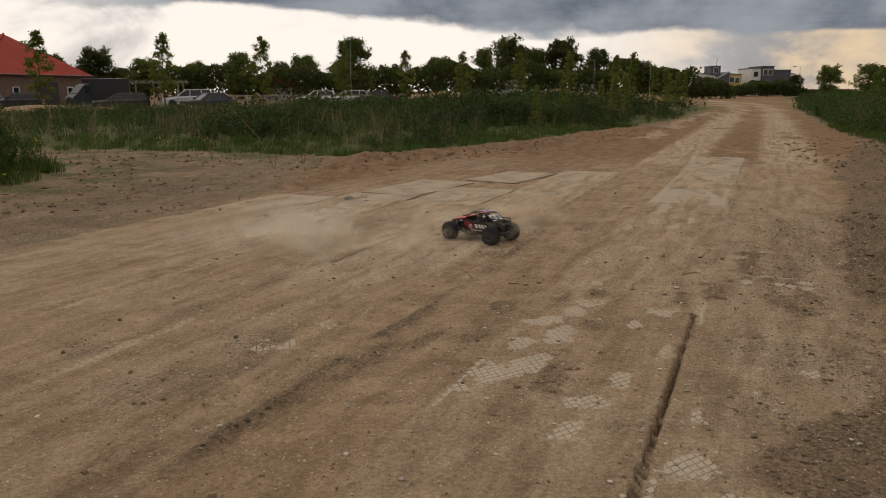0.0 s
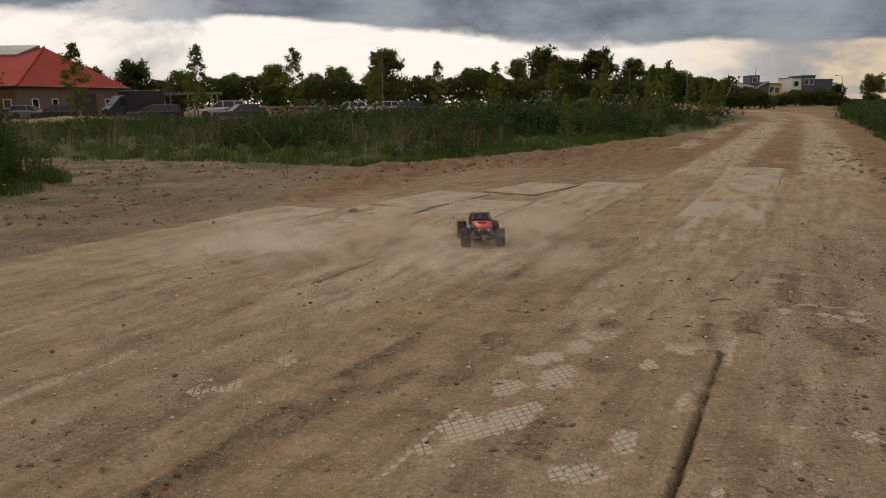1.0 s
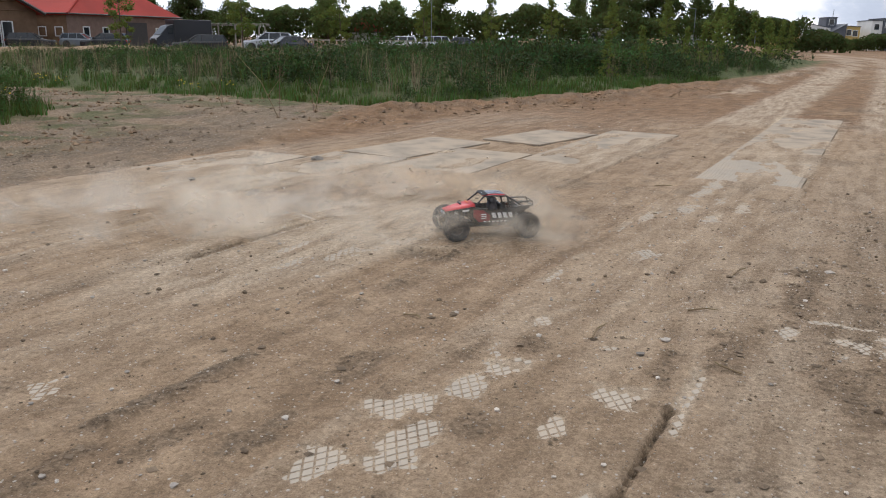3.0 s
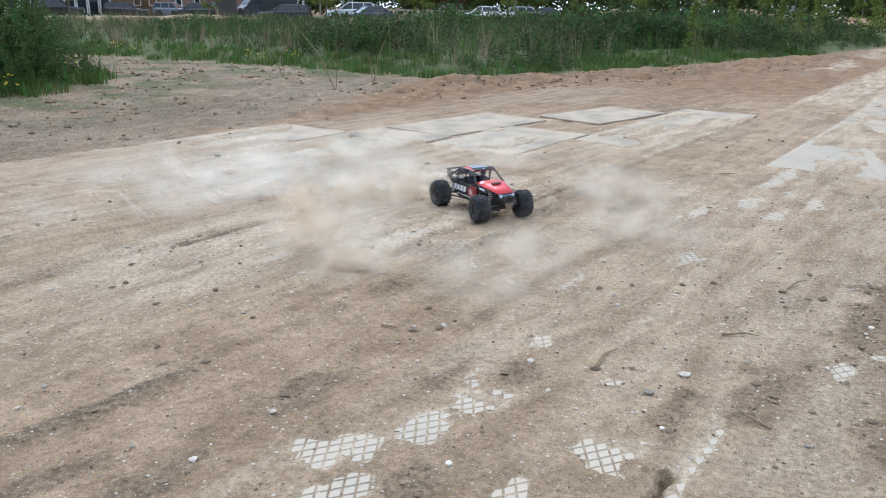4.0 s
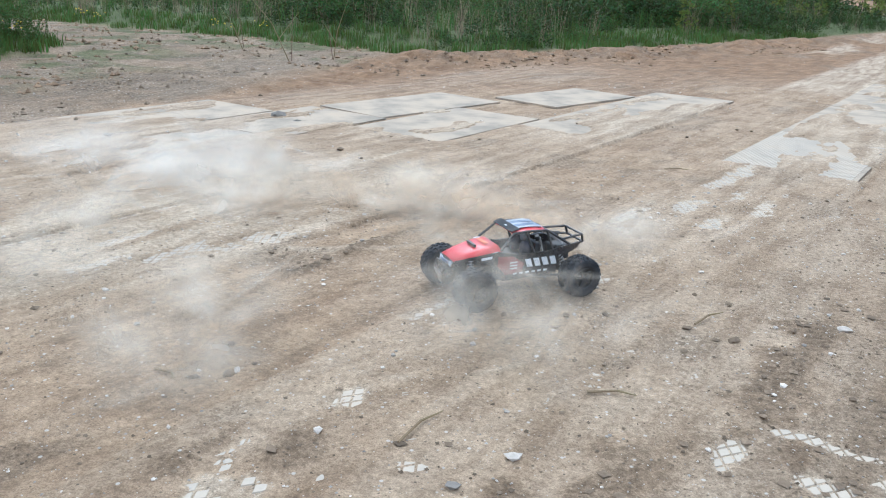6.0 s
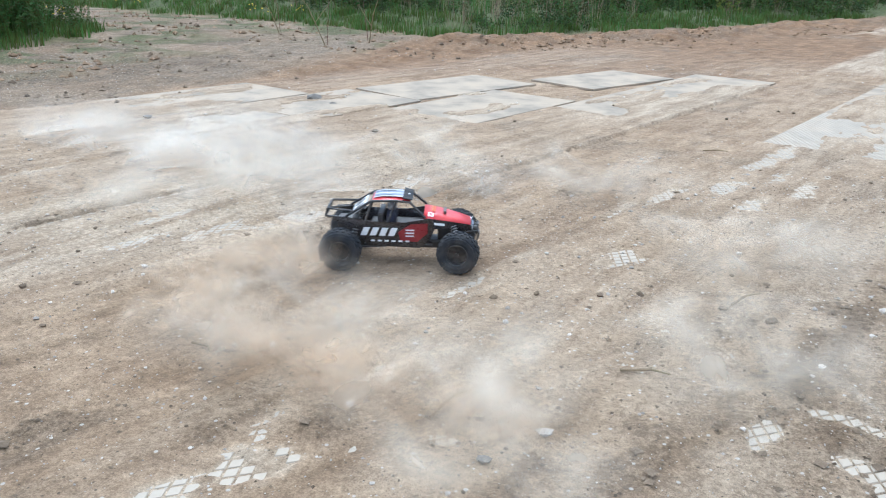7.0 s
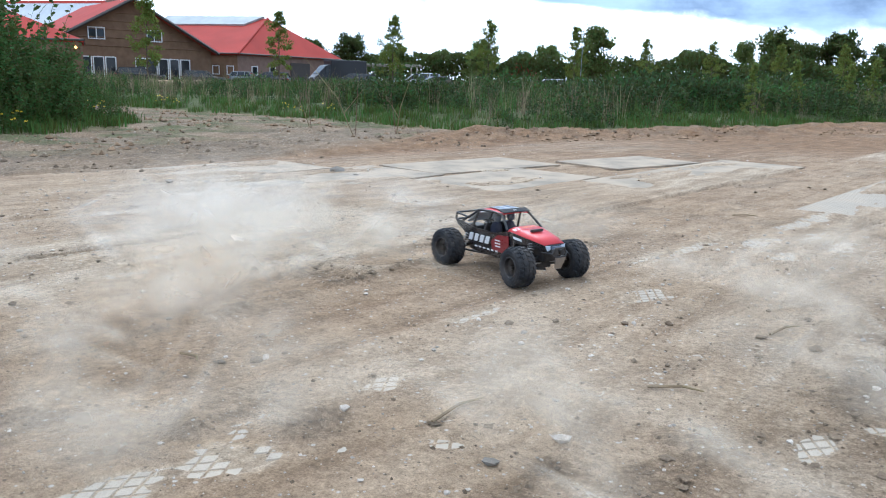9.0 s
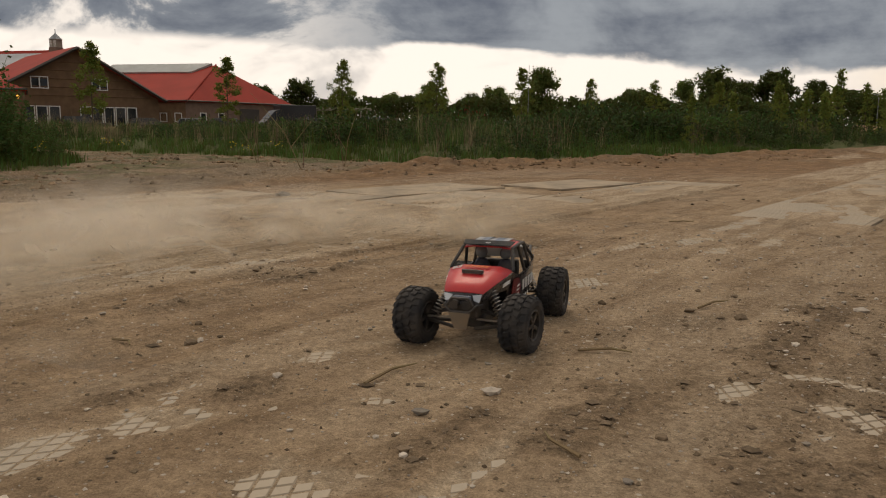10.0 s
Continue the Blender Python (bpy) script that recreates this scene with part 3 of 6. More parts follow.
    park = step(y, 50, 54) * step(-x, 14, 22) * step(120 - y, 0, 5)
    # the painted edge shade goes into the mud channel
    mud = np.maximum(np.maximum(mud, park), edge_shade)
    # the open joint takes the full dark colour
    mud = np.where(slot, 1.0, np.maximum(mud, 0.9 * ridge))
    dust = np.where(slot, 0.0, dust * (1 - 0.8 * ridge) * (1 - 0.85 * dark) * (1 - bank) * (1 - edge_shade))
    dust = np.maximum(dust * (1 - 0.7 * side), side * 0.16 * step(fbm(x, y, 1.1, 123), 0.46, 0.6) * (1 - red))
    turf = inside * (1 - step(heap + heap2, 0.15, 0.5)) * (1 - park)
    turf = np.maximum(turf, 0.8 * side * step(w, -3.5, -0.6) * step(fbm(x, y, 0.6, 125, 3), 0.50, 0.60) * (x < -2.5))
    turf = np.maximum(turf, step(y, 128, 140) * 0.8 * (w > -1))
    turf = np.maximum(turf, 0.9 * step(-y, 30, 60))
    return z, np.stack([dust * (1 - inside), mud, turf, red * (1 - inside)], -1)


def spaced(fine0, fine1, gap, grow, ends, limits):
    """Even steps between fine0 and fine1, then steps that grow with the distance: slowly as far as limits, then fast."""
    mid = list(np.arange(fine0, fine1, gap))
    for sign in (1, -1):
        d, p = gap, mid[-1] if sign > 0 else mid[0]
        while sign * p < sign * ends[sign < 0]:
            d *= grow[sign < 0] if sign * p < sign * limits[sign < 0] else 1.10
            p += sign * d
            mid.append(p) if sign > 0 else mid.insert(0, p)
    return np.array(mid)


def make_ground():
    xs = spaced(-1.6, 3.5, 0.021, (1.045, 1.026), (1600, -1600), (30, -12))
    ys = spaced(3.3, 8.2, 0.023, (1.0105, 1.12), (2600, -700), (28, 2))
    x, y = np.meshgrid(xs, ys)
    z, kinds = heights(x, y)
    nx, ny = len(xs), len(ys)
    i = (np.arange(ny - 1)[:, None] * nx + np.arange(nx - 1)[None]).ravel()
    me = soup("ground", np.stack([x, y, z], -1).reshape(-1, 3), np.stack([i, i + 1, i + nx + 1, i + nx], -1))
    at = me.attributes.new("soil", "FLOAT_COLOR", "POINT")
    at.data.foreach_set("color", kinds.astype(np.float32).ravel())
    tagged(part_of("ground", me, SOIL, smooth=True), "dry sandy brown haul road with tyre marks and weedy verges", "ground", kind="structure")


make_ground()


def at_road(u, v, z=0.0, turn=0.0):
    """A pose on the road with x across it to the right and y along it."""
    return pose(AX * u + AY * v, AY * u - AX * v, z, 0, 0, turn - math.degrees(math.atan2(AX, AY)))


def make_plate(width, length):
    """A road plate with its own bevelled slab and a raised diamond tread, its corner at the origin."""
    bm = bmesh.new()
    box(bm, 0, width, 0, length, 0, PLATE_TOP, bevel=0.004)
    slab_mesh = bpy.data.meshes.new("plate_slab")
    bm.to_mesh(slab_mesh)
    bm.free()
    slab_mesh.materials.append(PLATE)
    a, b = 0.046, 0.068
    quads, cells = [], []
    nx, ny = int(width / a), int(length / b)
    for k in range(2):
        gx, gy = np.meshgrid((np.arange(nx - k) + 0.5 + 0.5 * k) * a, (np.arange(ny - k) + 0.5 + 0.5 * k) * b)
        cells.append(np.stack([gx.ravel(), gy.ravel()], -1))
    c = np.concatenate(cells)
    ring = np.array([(1, 0), (0, 1), (-1, 0), (0, -1)])
    low = c[:, None] + ring * (a * 0.445, b * 0.445)
    high = c[:, None] + ring * (a * 0.38, b * 0.38)
    h = lambda xy, z: np.concatenate([xy, np.full(xy.shape[:2] + (1,), z)], -1)
    verts = np.concatenate([h(low, PLATE_TOP), h(high, PLATE_TOP + 0.004)], 1).reshape(-1, 3)
    base = np.arange(len(c))[:, None] * 8
    faces = [base + np.array([[4, 5, 6, 7]])] + [base + np.array([[i, (i + 1) % 4, 4 + (i + 1) % 4, 4 + i]]) for i in range(4)]
    tread_mesh = soup("tread", verts, np.concatenate(faces))
    tread_mesh.materials.append(TREAD)
    return slab_mesh, tread_mesh


def make_plates():
    made = {}
    for v0, v1, joints, bare, clear in STRIPS:
        for u0, u1 in zip(joints, joints[1:]):
            size = round(v1 - v0 - 0.012, 2), round(u1 - u0 - 0.015, 2)
            if size not in made:
                made[size] = make_plate(*size)
            ob = thing("road_plate", at_road(u0, v0, 0.0, random.uniform(-0.25, 0.25)), "pale dusty diamond-tread road plate half buried in sand", "road plate", "road plates")
            bare_tread = (v0 > -1.5 and u0 < 10.2) or (v0 == -3.42 and 3 < u0 < 8)
            for name, me in zip(("slab", "tread") if bare_tread else ("slab",), made[size]):
                child = new(name, me)
                child.parent = ob
    # two plates lie skewed at the far ends of their strips
    for x, y, turn, w, lng in ((-1.22, 11.6, -29.2, 0.95, 1.85), (0.386, 13.13, -31.9, 0.92, 1.6)):
        ob = thing("road_plate", pose(x, y, -0.0035, 0, 0, turn), "pale grey road plate lying skewed over the strip", "road plate", "road plates")
        bm = bmesh.new()
        box(bm, 0, w, 0, lng, 0, 0.022, bevel=0.004)
        part("slab", bm, PLATE, ob)


make_plates()

# ---- buildings ----


def make_wing(name, corners, ridge, eave, top, label, walls, roof):
    """A hipped hall: four eave corners from the near left one anticlockwise, the ridge's two ends in plan."""
    ob = thing(name, Matrix(), label, "building")
    a, b, c, d = [Vector((x, y, 0)) for x, y in corners]
    r0, r1 = [Vector((x, y, top)) for x, y in ridge]
    up = Vector((0, 0, eave))
    mid = (a + b + c + d) / 4
    for p, q, mat in ((a, b, walls[0]), (b, c, walls[1]), (c, d, walls[1]), (d, a, walls[0])):
        bm = bmesh.new()
        p2, q2 = mid + (p - mid) * 0.97, mid + (q - mid) * 0.97
        slab(bm, [p2 - Vector((0, 0, 0.5)), q2 - Vector((0, 0, 0.5)), q2 + up, p2 + up], 0.3)
        part("wall", bm, mat, ob)
    for face in ((a + up, b + up, r1, r0), (b + up, c + up, r1), (c + up, d + up, r0, r1), (d + up, a + up, r0)):
        bm = bmesh.new()
        slab(bm, face, 0.18)
        part("roof_slope", bm, roof, ob)
    for p, q in ((a, b), (b, c)):
        bm = bmesh.new()
        tube(bm, p + up, q + up, 0.09, sides=6)
        part("gutter", bm, DARK_TRIM, ob)
    return ob


def window_in(ob, p, q, along, sill, w, h, panes=1, out=0.02):
    """A framed window in the wall line from p to q, a given distance along it."""
    p, q = Vector((*p, 0)), Vector((*q, 0))
    way = (q - p).normalized()
    m = Matrix.Translation(p + way * along) @ way.to_track_quat("X", "Z").to_matrix().to_4x4()
    bm = bmesh.new()
    for x0, x1, z0, z1 in ((-w / 2, w / 2, sill, sill + 0.09), (-w / 2, w / 2, sill + h - 0.09, sill + h), (-w / 2, -w / 2 + 0.09, sill + 0.09, sill + h - 0.09), (w / 2 - 0.09, w / 2, sill + 0.09, sill + h - 0.09)):
        box(bm, x0, x1, -out - 0.08, 0.05, z0, z1, m)
    for k in range(1, panes):
        x = -w / 2 + w * k / panes
        box(bm, x - 0.05, x + 0.05, -out - 0.075, 0.05, sill + 0.09, sill + h - 0.09, m)
    win = part("window", bm, FRAME, ob)
    for k in range(panes):
        bm = bmesh.new()
        x0 = -w / 2 + w * k / panes
        box(bm, x0 + 0.06, x0 + w / panes - 0.06, -out, 0.03, sill + 0.08, sill + h - 0.08, m)
        part("pane", bm, GLASS, win)


def make_barns():
    # right hall with a hipped red roof and a skylight along its ridge
    c, r, l, bl = (-47.3, 80.8), (-43.0, 98.4), (-72.0, 79.6), (-68.0, 98.8)
    hall = make_wing("red_roof_hall", [l, c, r, bl], [(-64.0, 91.0), (-49.8, 91.4)], 3.4, 8.0,
                     "long brick and timber hall with a hipped red metal roof", (TIMBER, BRICK), ROOF_RED)
    bm = bmesh.new()
    slab(bm, [(-64.0, 88.3, 7.1), (-51.6, 88.7, 7.1), (-50.2, 91.2, 8.25), (-64.0, 90.8, 8.25)], 0.25)
    part("skylight", bm, SKYLIGHT, hall, "weathered grey translucent ridge skylight")
    for k, (p, q) in enumerate((((-47.3, 80.8), (-49.8, 91.4)),)):
        bm = bmesh.new()
        tube(bm, (*p, 3.42), (*q, 8.05), 0.13, sides=6)
        part("hip_cap", bm, ROOF_RED, hall)
    wall = ((-47.6, 81.2), (-43.4, 97.9))
    for s in (2.4, 5.2, 13.6):
        window_in(hall, *wall, s, 1.1, 0.95, 1.05, 1)
    for s in (21.5, 23.3):
        window_in(hall, (-71.6, 80.0), (-47.8, 81.1), s - 0.2, 1.1, 0.9, 1.0, 1)
    bm = bmesh.new()
    m = Matrix.Translation((-47.6, 81.2, 0)) @ Vector((4.2, 16.7, 0)).to_track_quat("X", "Z").to_matrix().to_4x4()
    box(bm, 8.3, 11.6, -0.1, 0.1, 0, 2.7, m)
    part("gate", bm, DARK_TRIM, hall, "dark open gateway in the brick wall")
    # gabled entrance building
    gab = thing("gabled_barn", Matrix(), "brown timber barn with a wide gable and red metal roof", "building")
    right, left, apex = Vector((-48.4, 77.3, 3.4)), Vector((-57.0, 63.3, 3.4)), Vector((-52.7, 70.3, 8.0))
    back = Vector((-13.4, 8.4, 0))
    drop = Vector((0, 0, -0.5))
    bm = bmesh.new()
    slab(bm, [Vector((left.x, left.y, -0.5)), Vector((right.x, right.y, -0.5)), right, apex, left], 0.3)
    part("gable_wall", bm, TIMBER, gab)
    bm = bmesh.new()
    slab(bm, [Vector((right.x, right.y, -0.5)), Vector((right.x, right.y, -0.5)) + back, right + back, right], 0.3)
    part("wall", bm, TIMBER, gab)
    ahead = -back.normalized() * 0.9
    for side in (right, left):
        far = apex + (side - apex) * 1.06
        pts = [apex + ahead, far + ahead, far + back, apex + back]
        if side is left:
            pts = pts[::-1]
        bm = bmesh.new()
        slab(bm, [p + Vector((0, 0, 0.2)) for p in pts], 0.2)
        part("roof_slope", bm, ROOF_RED, gab)
        bm = bmesh.new()
        tube(bm, apex + ahead + Vector((0, 0, 0.06)), far + ahead + Vector((0, 0, 0.06)), 0.16, sides=4)
        part("verge_board", bm, DARK_TRIM, gab)
    p, q = (right.x, right.y), (left.x, left.y)
    way = (Vector(q) - Vector(p)).length
    p2, q2 = (left.x, left.y), (right.x, right.y)
    window_in(gab, p2, q2, way - 11.6, 4.1, 1.6, 1.15, 2)
    window_in(gab, p2, q2, way - 6.0, 4.1, 1.6, 1.15, 2)
    for k in range(5):
        window_in(gab, p2, q2, way - 2.9 - 1.15 * k, 0.1, 1.05, 2.4, 1)
    for k in range(3):
        window_in(gab, p2, q2, way - 10.4 - 1.15 * k, 0.1, 1.05, 2.4, 1)
    for k, zz in enumerate((3.5, 4.3, 5.1, 5.9, 6.7)):
        t = (zz - 3.4) / 4.6
        a_, b_ = left + (apex - left) * t, right + (apex - right) * t
        bm = bmesh.new()
        tube(bm, a_ + ahead * 0.03, b_ + ahead * 0.03, 0.05, sides=4)
        part("batten", bm, TIMBER, gab)
    # the long main hall behind, with pale panels on its slope and a small turret
    main = thing("main_barn", Matrix(), "large barn with pale roof panels and red metal edges", "building")
    bm = bmesh.new()
    slab(bm, [(-112, 83.0, 3.6), (-66.0, 83.4, 4.2), (-66.2, 89.2, 10.0), (-112, 88.6, 10.0)], 0.2)
    part("roof_slope", bm, ROOF_RED, main)
    bm = bmesh.new()
    slab(bm, [(-66.2, 89.2, 10.0), (-66.0, 97, 4.2), (-112, 96.6, 3.6), (-112, 88.6, 10.0)], 0.2)
    part("roof_slope", bm, ROOF_RED, main)
    bm = bmesh.new()
    slab(bm, [(-111, 83.6, 4.45), (-75.5, 84.0, 5.1), (-70.0, 88.4, 9.55), (-111, 88.0, 9.65)], 0.08)
    part("roof_panel", bm, ROOF_PALE, main, "pale translucent roof panels")
    bm = bmesh.new()
    slab(bm, [(-111.5, 83.6, -0.5), (-66.5, 84.0, -0.5), (-66.5, 84.0, 4.4), (-111.5, 83.6, 3.8)], 0.3)
    part("wall", bm, TIMBER, main)
    bm = bmesh.new()
    slab(bm, [(-66.5, 84.0, -0.5), (-66.5, 96.5, -0.5), (-66.5, 96.5, 4.3), (-66.5, 89.2, 9.8), (-66.5, 84.0, 4.4)], 0.3)
    part("wall", bm, TIMBER, main)
    turret = Matrix.Translation((-70.7, 88.9, 9.7)) @ Matrix.Diagonal((0.66, 0.66, 0.62, 1))
    bm = bmesh.new()
    box(bm, -0.9, 0.9, -0.9, 0.9, 0, 0.9, turret)
    part("turret_base", bm, BRICK, main)
    bm = bmesh.new()
    box(bm, -0.8, 0.8, -0.8, 0.8, 0.9, 2.5, turret)
    part("turret_lantern", bm, WOOD, main)
    for x in (-0.45, 0.45):
        bm = bmesh.new()
        for k in range(6):
            box(bm, x - 0.28, x + 0.28, -0.86, -0.8, 1.05 + 0.22 * k, 1.19 + 0.22 * k, turret)
        part("louvre", bm, WHITE_WALL, main)
    bm = bmesh.new()
    made = bmesh.ops.create_cone(bm, segments=8, radius1=1.25, radius2=0.06, depth=1.3, cap_ends=True)["verts"]
    bmesh.ops.transform(bm, matrix=turret @ Matrix.Translation((0, 0, 3.15)), verts=made)
    tube(bm, turret @ Vector((0, 0, 3.7)), turret @ Vector((0, 0, 4.5)), 0.05, sides=6)
    part("turret_roof", bm, ZINC, main)
    # lower red-roofed house nearer the camera
    house = make_wing("red_roof_house", [(-64.0, 48.0), (-42.9, 53.1), (-49.4, 60.2), (-70.0, 56.0)], [(-66.0, 53.2), (-53.5, 55.6)], 3.3, 6.0,
                      "low timber house with a hipped red roof", (TIMBER, TIMBER), ROOF_RED)
    lamp = thing("wall_lamp", pose(-43.6, 53.05, 2.75), "small amber wall lamp glowing under the eaves", "lamp")
    bm = bmesh.new()
    bmesh.ops.create_uvsphere(bm, u_segments=10, v_segments=6, radius=0.15)
    part("globe", bm, AMBER, lamp)
    bm = bmesh.new()
    tube(bm, (0, 0, 0.1), (0, 0.45, 0.3), 0.03, sides=6)
    part("bracket", bm, BLACK, lamp)


make_barns()

# ---- the model buggy ----
WB, TRACK, RAD = 0.505, 0.334, 0.089


def sheet(name, points, mat, parent, thick=0.004, label=""):
    bm = bmesh.new()
    slab(bm, [Vector(p) for p in points], thick)
    return part(name, bm, mat, parent, label)


def pipes(name, lines, r, mat, parent, sides=8):
    bm = bmesh.new()
    for line in lines:
        for a, b in zip(line, line[1:]):
            tube(bm, a, b, r, sides=sides)
        for p in line:
            made = bmesh.ops.create_icosphere(bm, subdivisions=1, radius=r * 1.04)["verts"]
            bmesh.ops.translate(bm, vec=p, verts=made)
    return part(name, bm, mat, parent, smooth=False)


def coil(bm, a, b, radius, wire, turns):
    a, b = Vector(a), Vector(b)
    m = Matrix.Translation(a) @ (b - a).to_track_quat("Z", "Y").to_matrix().to_4x4()
    steps = turns * 10
    pts = [m @ Vector((radius * math.cos(2 * math.pi * i / 10), radius * math.sin(2 * math.pi * i / 10), (b - a).length * i / steps)) for i in range(steps + 1)]
    for p, q in zip(pts, pts[1:]):
        tube(bm, p, q, wire, sides=5, caps=False)


def tyre_mesh():
    bm = bmesh.new()
    prof = [(0.046, -0.040), (0.060, -0.046), (0.074, -0.0455), (0.0825, -0.039), (0.0845, -0.020), (0.085, 0.0), (0.0845, 0.020), (0.0825, 0.039), (0.074, 0.0455), (0.060, 0.046), (0.046, 0.040)]
    lathe(bm, prof, 40, Matrix())
    for k in range(22):
        for row, (y, w, off, r) in enumerate(((-0.034, 0.019, 0.0, 0.0835), (-0.0125, 0.018, 0.5, 0.0865), (0.0125, 0.018, 0.0, 0.0865), (0.034, 0.019, 0.5, 0.0835))):
            m = pose(0, 0, 0, 0, 360 / 22 * (k + off), 0)
            tilt = pose(r, y, 0, 0, 0, (-28 if y < 0 else 28) if abs(y) > 0.02 else 0) @ pose(0, 0, 0, (12 if row % 2 else -12), 0, 0)
            box(bm, -0.006, 0.0032, -w / 2, w / 2, -0.0075, 0.0075, m @ tilt, bevel=0.0012)
    bmesh.ops.recalc_face_normals(bm, faces=bm.faces)
    me = bpy.data.meshes.new("tyre")
    bm.to_mesh(me)
    bm.free()
    me.materials.append(RUBBER)
    return me


def rim_mesh():
    bm = bmesh.new()
    for s in (1, -1):
        lathe(bm, [(0.048, 0.041 * s), (0.046, 0.043 * s), (0.042, 0.041 * s), (0.041, 0.026 * s), (0.012, 0.022 * s), (0.0, 0.022 * s)], 30, Matrix())
        for k in range(5):
            m = pose(0, 0, 0, 0, 72 * k, 0)
            box(bm, 0.008, 0.043, 0.020 * s - 0.006, 0.020 * s + 0.012 * s + 0.006, -0.0055, 0.0055, m, bevel=0.0015)
        tube(bm, (0, 0.02 * s, 0), (0, 0.036 * s, 0), 0.009, sides=6)
    bmesh.ops.recalc_face_normals(bm, faces=bm.faces)
    me = bpy.data.meshes.new("rim")
    bm.to_mesh(me)
    bm.free()
    me.materials.append(RIM)
    return me


def letters(name, text, size, m, mat, parent):
    """Plain lettering from the built-in font, as a thin mesh."""
    curve = bpy.data.curves.new(name, "FONT")
    curve.body, curve.size, curve.extrude = text, size, 0.0006
    curve.align_x, curve.align_y = "CENTER", "CENTER"
    tmp = bpy.data.objects.new(name, curve)
    scene.collection.objects.link(tmp)
    me = bpy.data.meshes.new_from_object(tmp.evaluated_get(bpy.context.evaluated_depsgraph_get()))
    bpy.data.objects.remove(tmp)
    ob = part_of(name, me, mat, parent)
    ob.matrix_basis = m
    return ob


def make_buggy():
    car = thing("model_buggy", pose(0.375, 7.784, 0, 0, 0, 140), "black and red radio-controlled rock buggy with big knobbly tyres, dusty", "model car")
    # shell
    hood = bmesh.new()
    rows = [(0.305, 0.060, 0.182, 0.186), (0.24, 0.078, 0.198, 0.208), (0.16, 0.095, 0.212, 0.226), (0.10, 0.106, 0.220, 0.232)]
    grid = [[hood.verts.new((x, w * s, z0 if abs(s) == 1 else z1)) for s in (1, 0.55, 0, -0.55, -1)] for x, w, z0, z1 in rows]
    for a, b in zip(grid, grid[1:]):
        for i in range(4):
            hood.faces.new((a[i], b[i], b[i + 1], a[i + 1]))
    bmesh.ops.recalc_face_normals(hood, faces=hood.faces)
    bmesh.ops.solidify(hood, geom=hood.faces[:], thickness=0.004)
    hood_ob = part("hood", hood, SHELL_RED, car, "glossy red hood with scuffed graphics", True)
    letters("race_number", "82", 0.036, pose(0.132, -0.074, 0.2275, 15, 8, 0) @ pose(0, 0, 0, 0, 0, 90), SHELL_WHITE, hood_ob)
    bm = bmesh.new()
    box(bm, 0.185, 0.197, -0.040, 0.030, 0.2215, 0.233, pose(0, 0, 0, 0, 0, 0), bevel=0.002)
    part("hood_vent", bm, BLACK, hood_ob)
    for k in range(5):
        sheet("flash", [(0.150, 0.030 - 0.016 * k, 0.2345), (0.130, 0.034 - 0.016 * k, 0.2365), (0.130, 0.024 - 0.016 * k, 0.2365), (0.150, 0.020 - 0.016 * k, 0.2345)], ORANGE, hood_ob, 0.001)
    sheet("nose", [(0.306, 0.060, 0.183), (0.316, 0.050, 0.150), (0.316, -0.050, 0.150), (0.306, -0.060, 0.183)][::-1], SHELL_BLACK, car)
    for s in (1, -1):
        pts = [(0.3125, 0.032 * s, 0.178), (0.309, 0.060 * s, 0.182), (0.315, 0.053 * s, 0.158), (0.3165, 0.036 * s, 0.163)]
        sheet("headlight", pts if s < 0 else pts[::-1], LAMP, car, 0.004, "blue-white printed headlight")
    bm = bmesh.new()
    box(bm, 0.311, 0.318, -0.028, 0.028, 0.163, 0.176, bevel=0.002)
    part("grille", bm, SHELL_BLUE, car)
    for s in (1, -1):
        flip = (lambda p: p if s > 0 else p[::-1])
        y0, y1 = 0.107 * s, 0.092 * s
        side = [(0.118, 0.104 * s, 0.216), (0.02, y0, 0.196), (-0.12, y0, 0.197), (-0.235, 0.096 * s, 0.212), (-0.300, 0.084 * s, 0.212), (-0.292, 0.084 * s, 0.190),
                (-0.215, 0.098 * s, 0.165), (-0.175, 0.096 * s, 0.118), (-0.135, y1, 0.084), (0.085, y1, 0.078), (0.125, 0.090 * s, 0.110), (0.150, 0.096 * s, 0.170)]
        sheet("side_panel", flip(side)[::-1], SHELL_BLACK, car, 0.004, "black side panel with white sponsor marks")
        fender = [(0.303, 0.062 * s, 0.182), (0.118, 0.107 * s, 0.218), (0.150, 0.098 * s, 0.168), (0.215, 0.078 * s, 0.168), (0.296, 0.058 * s, 0.155)]
        sheet("fender", flip(fender)[::-1], SHELL_BLACK, car)
        out = lambda x, z, o: (x, (0.0965 + (z - 0.10) * 0.108 + o) * s, z)
        # dark red flash on the front of the panel
        sheet("red_flash", flip([out(0.118, 0.196, 0.0022), out(0.045, 0.190, 0.0022), out(-0.008, 0.152, 0.0022), out(0.000, 0.112, 0.0022), out(0.075, 0.108, 0.0022), out(0.118, 0.150, 0.0022)])[::-1], SHELL_DARKRED, car, 0.0015)
        for k in range(4):
            x = -0.018 - 0.040 * k
            if s < 0:
                x = -0.138 + 0.040 * k - 0.0
            w = 0.027
            lean = 0.008
            sheet("logo_bar", flip([out(x + lean, 0.172, 0.005), out(x - w + lean, 0.172, 0.005), out(x - w - lean, 0.134, 0.005), out(x - lean, 0.134, 0.005)])[::-1], SHELL_WHITE, car, 0.001)
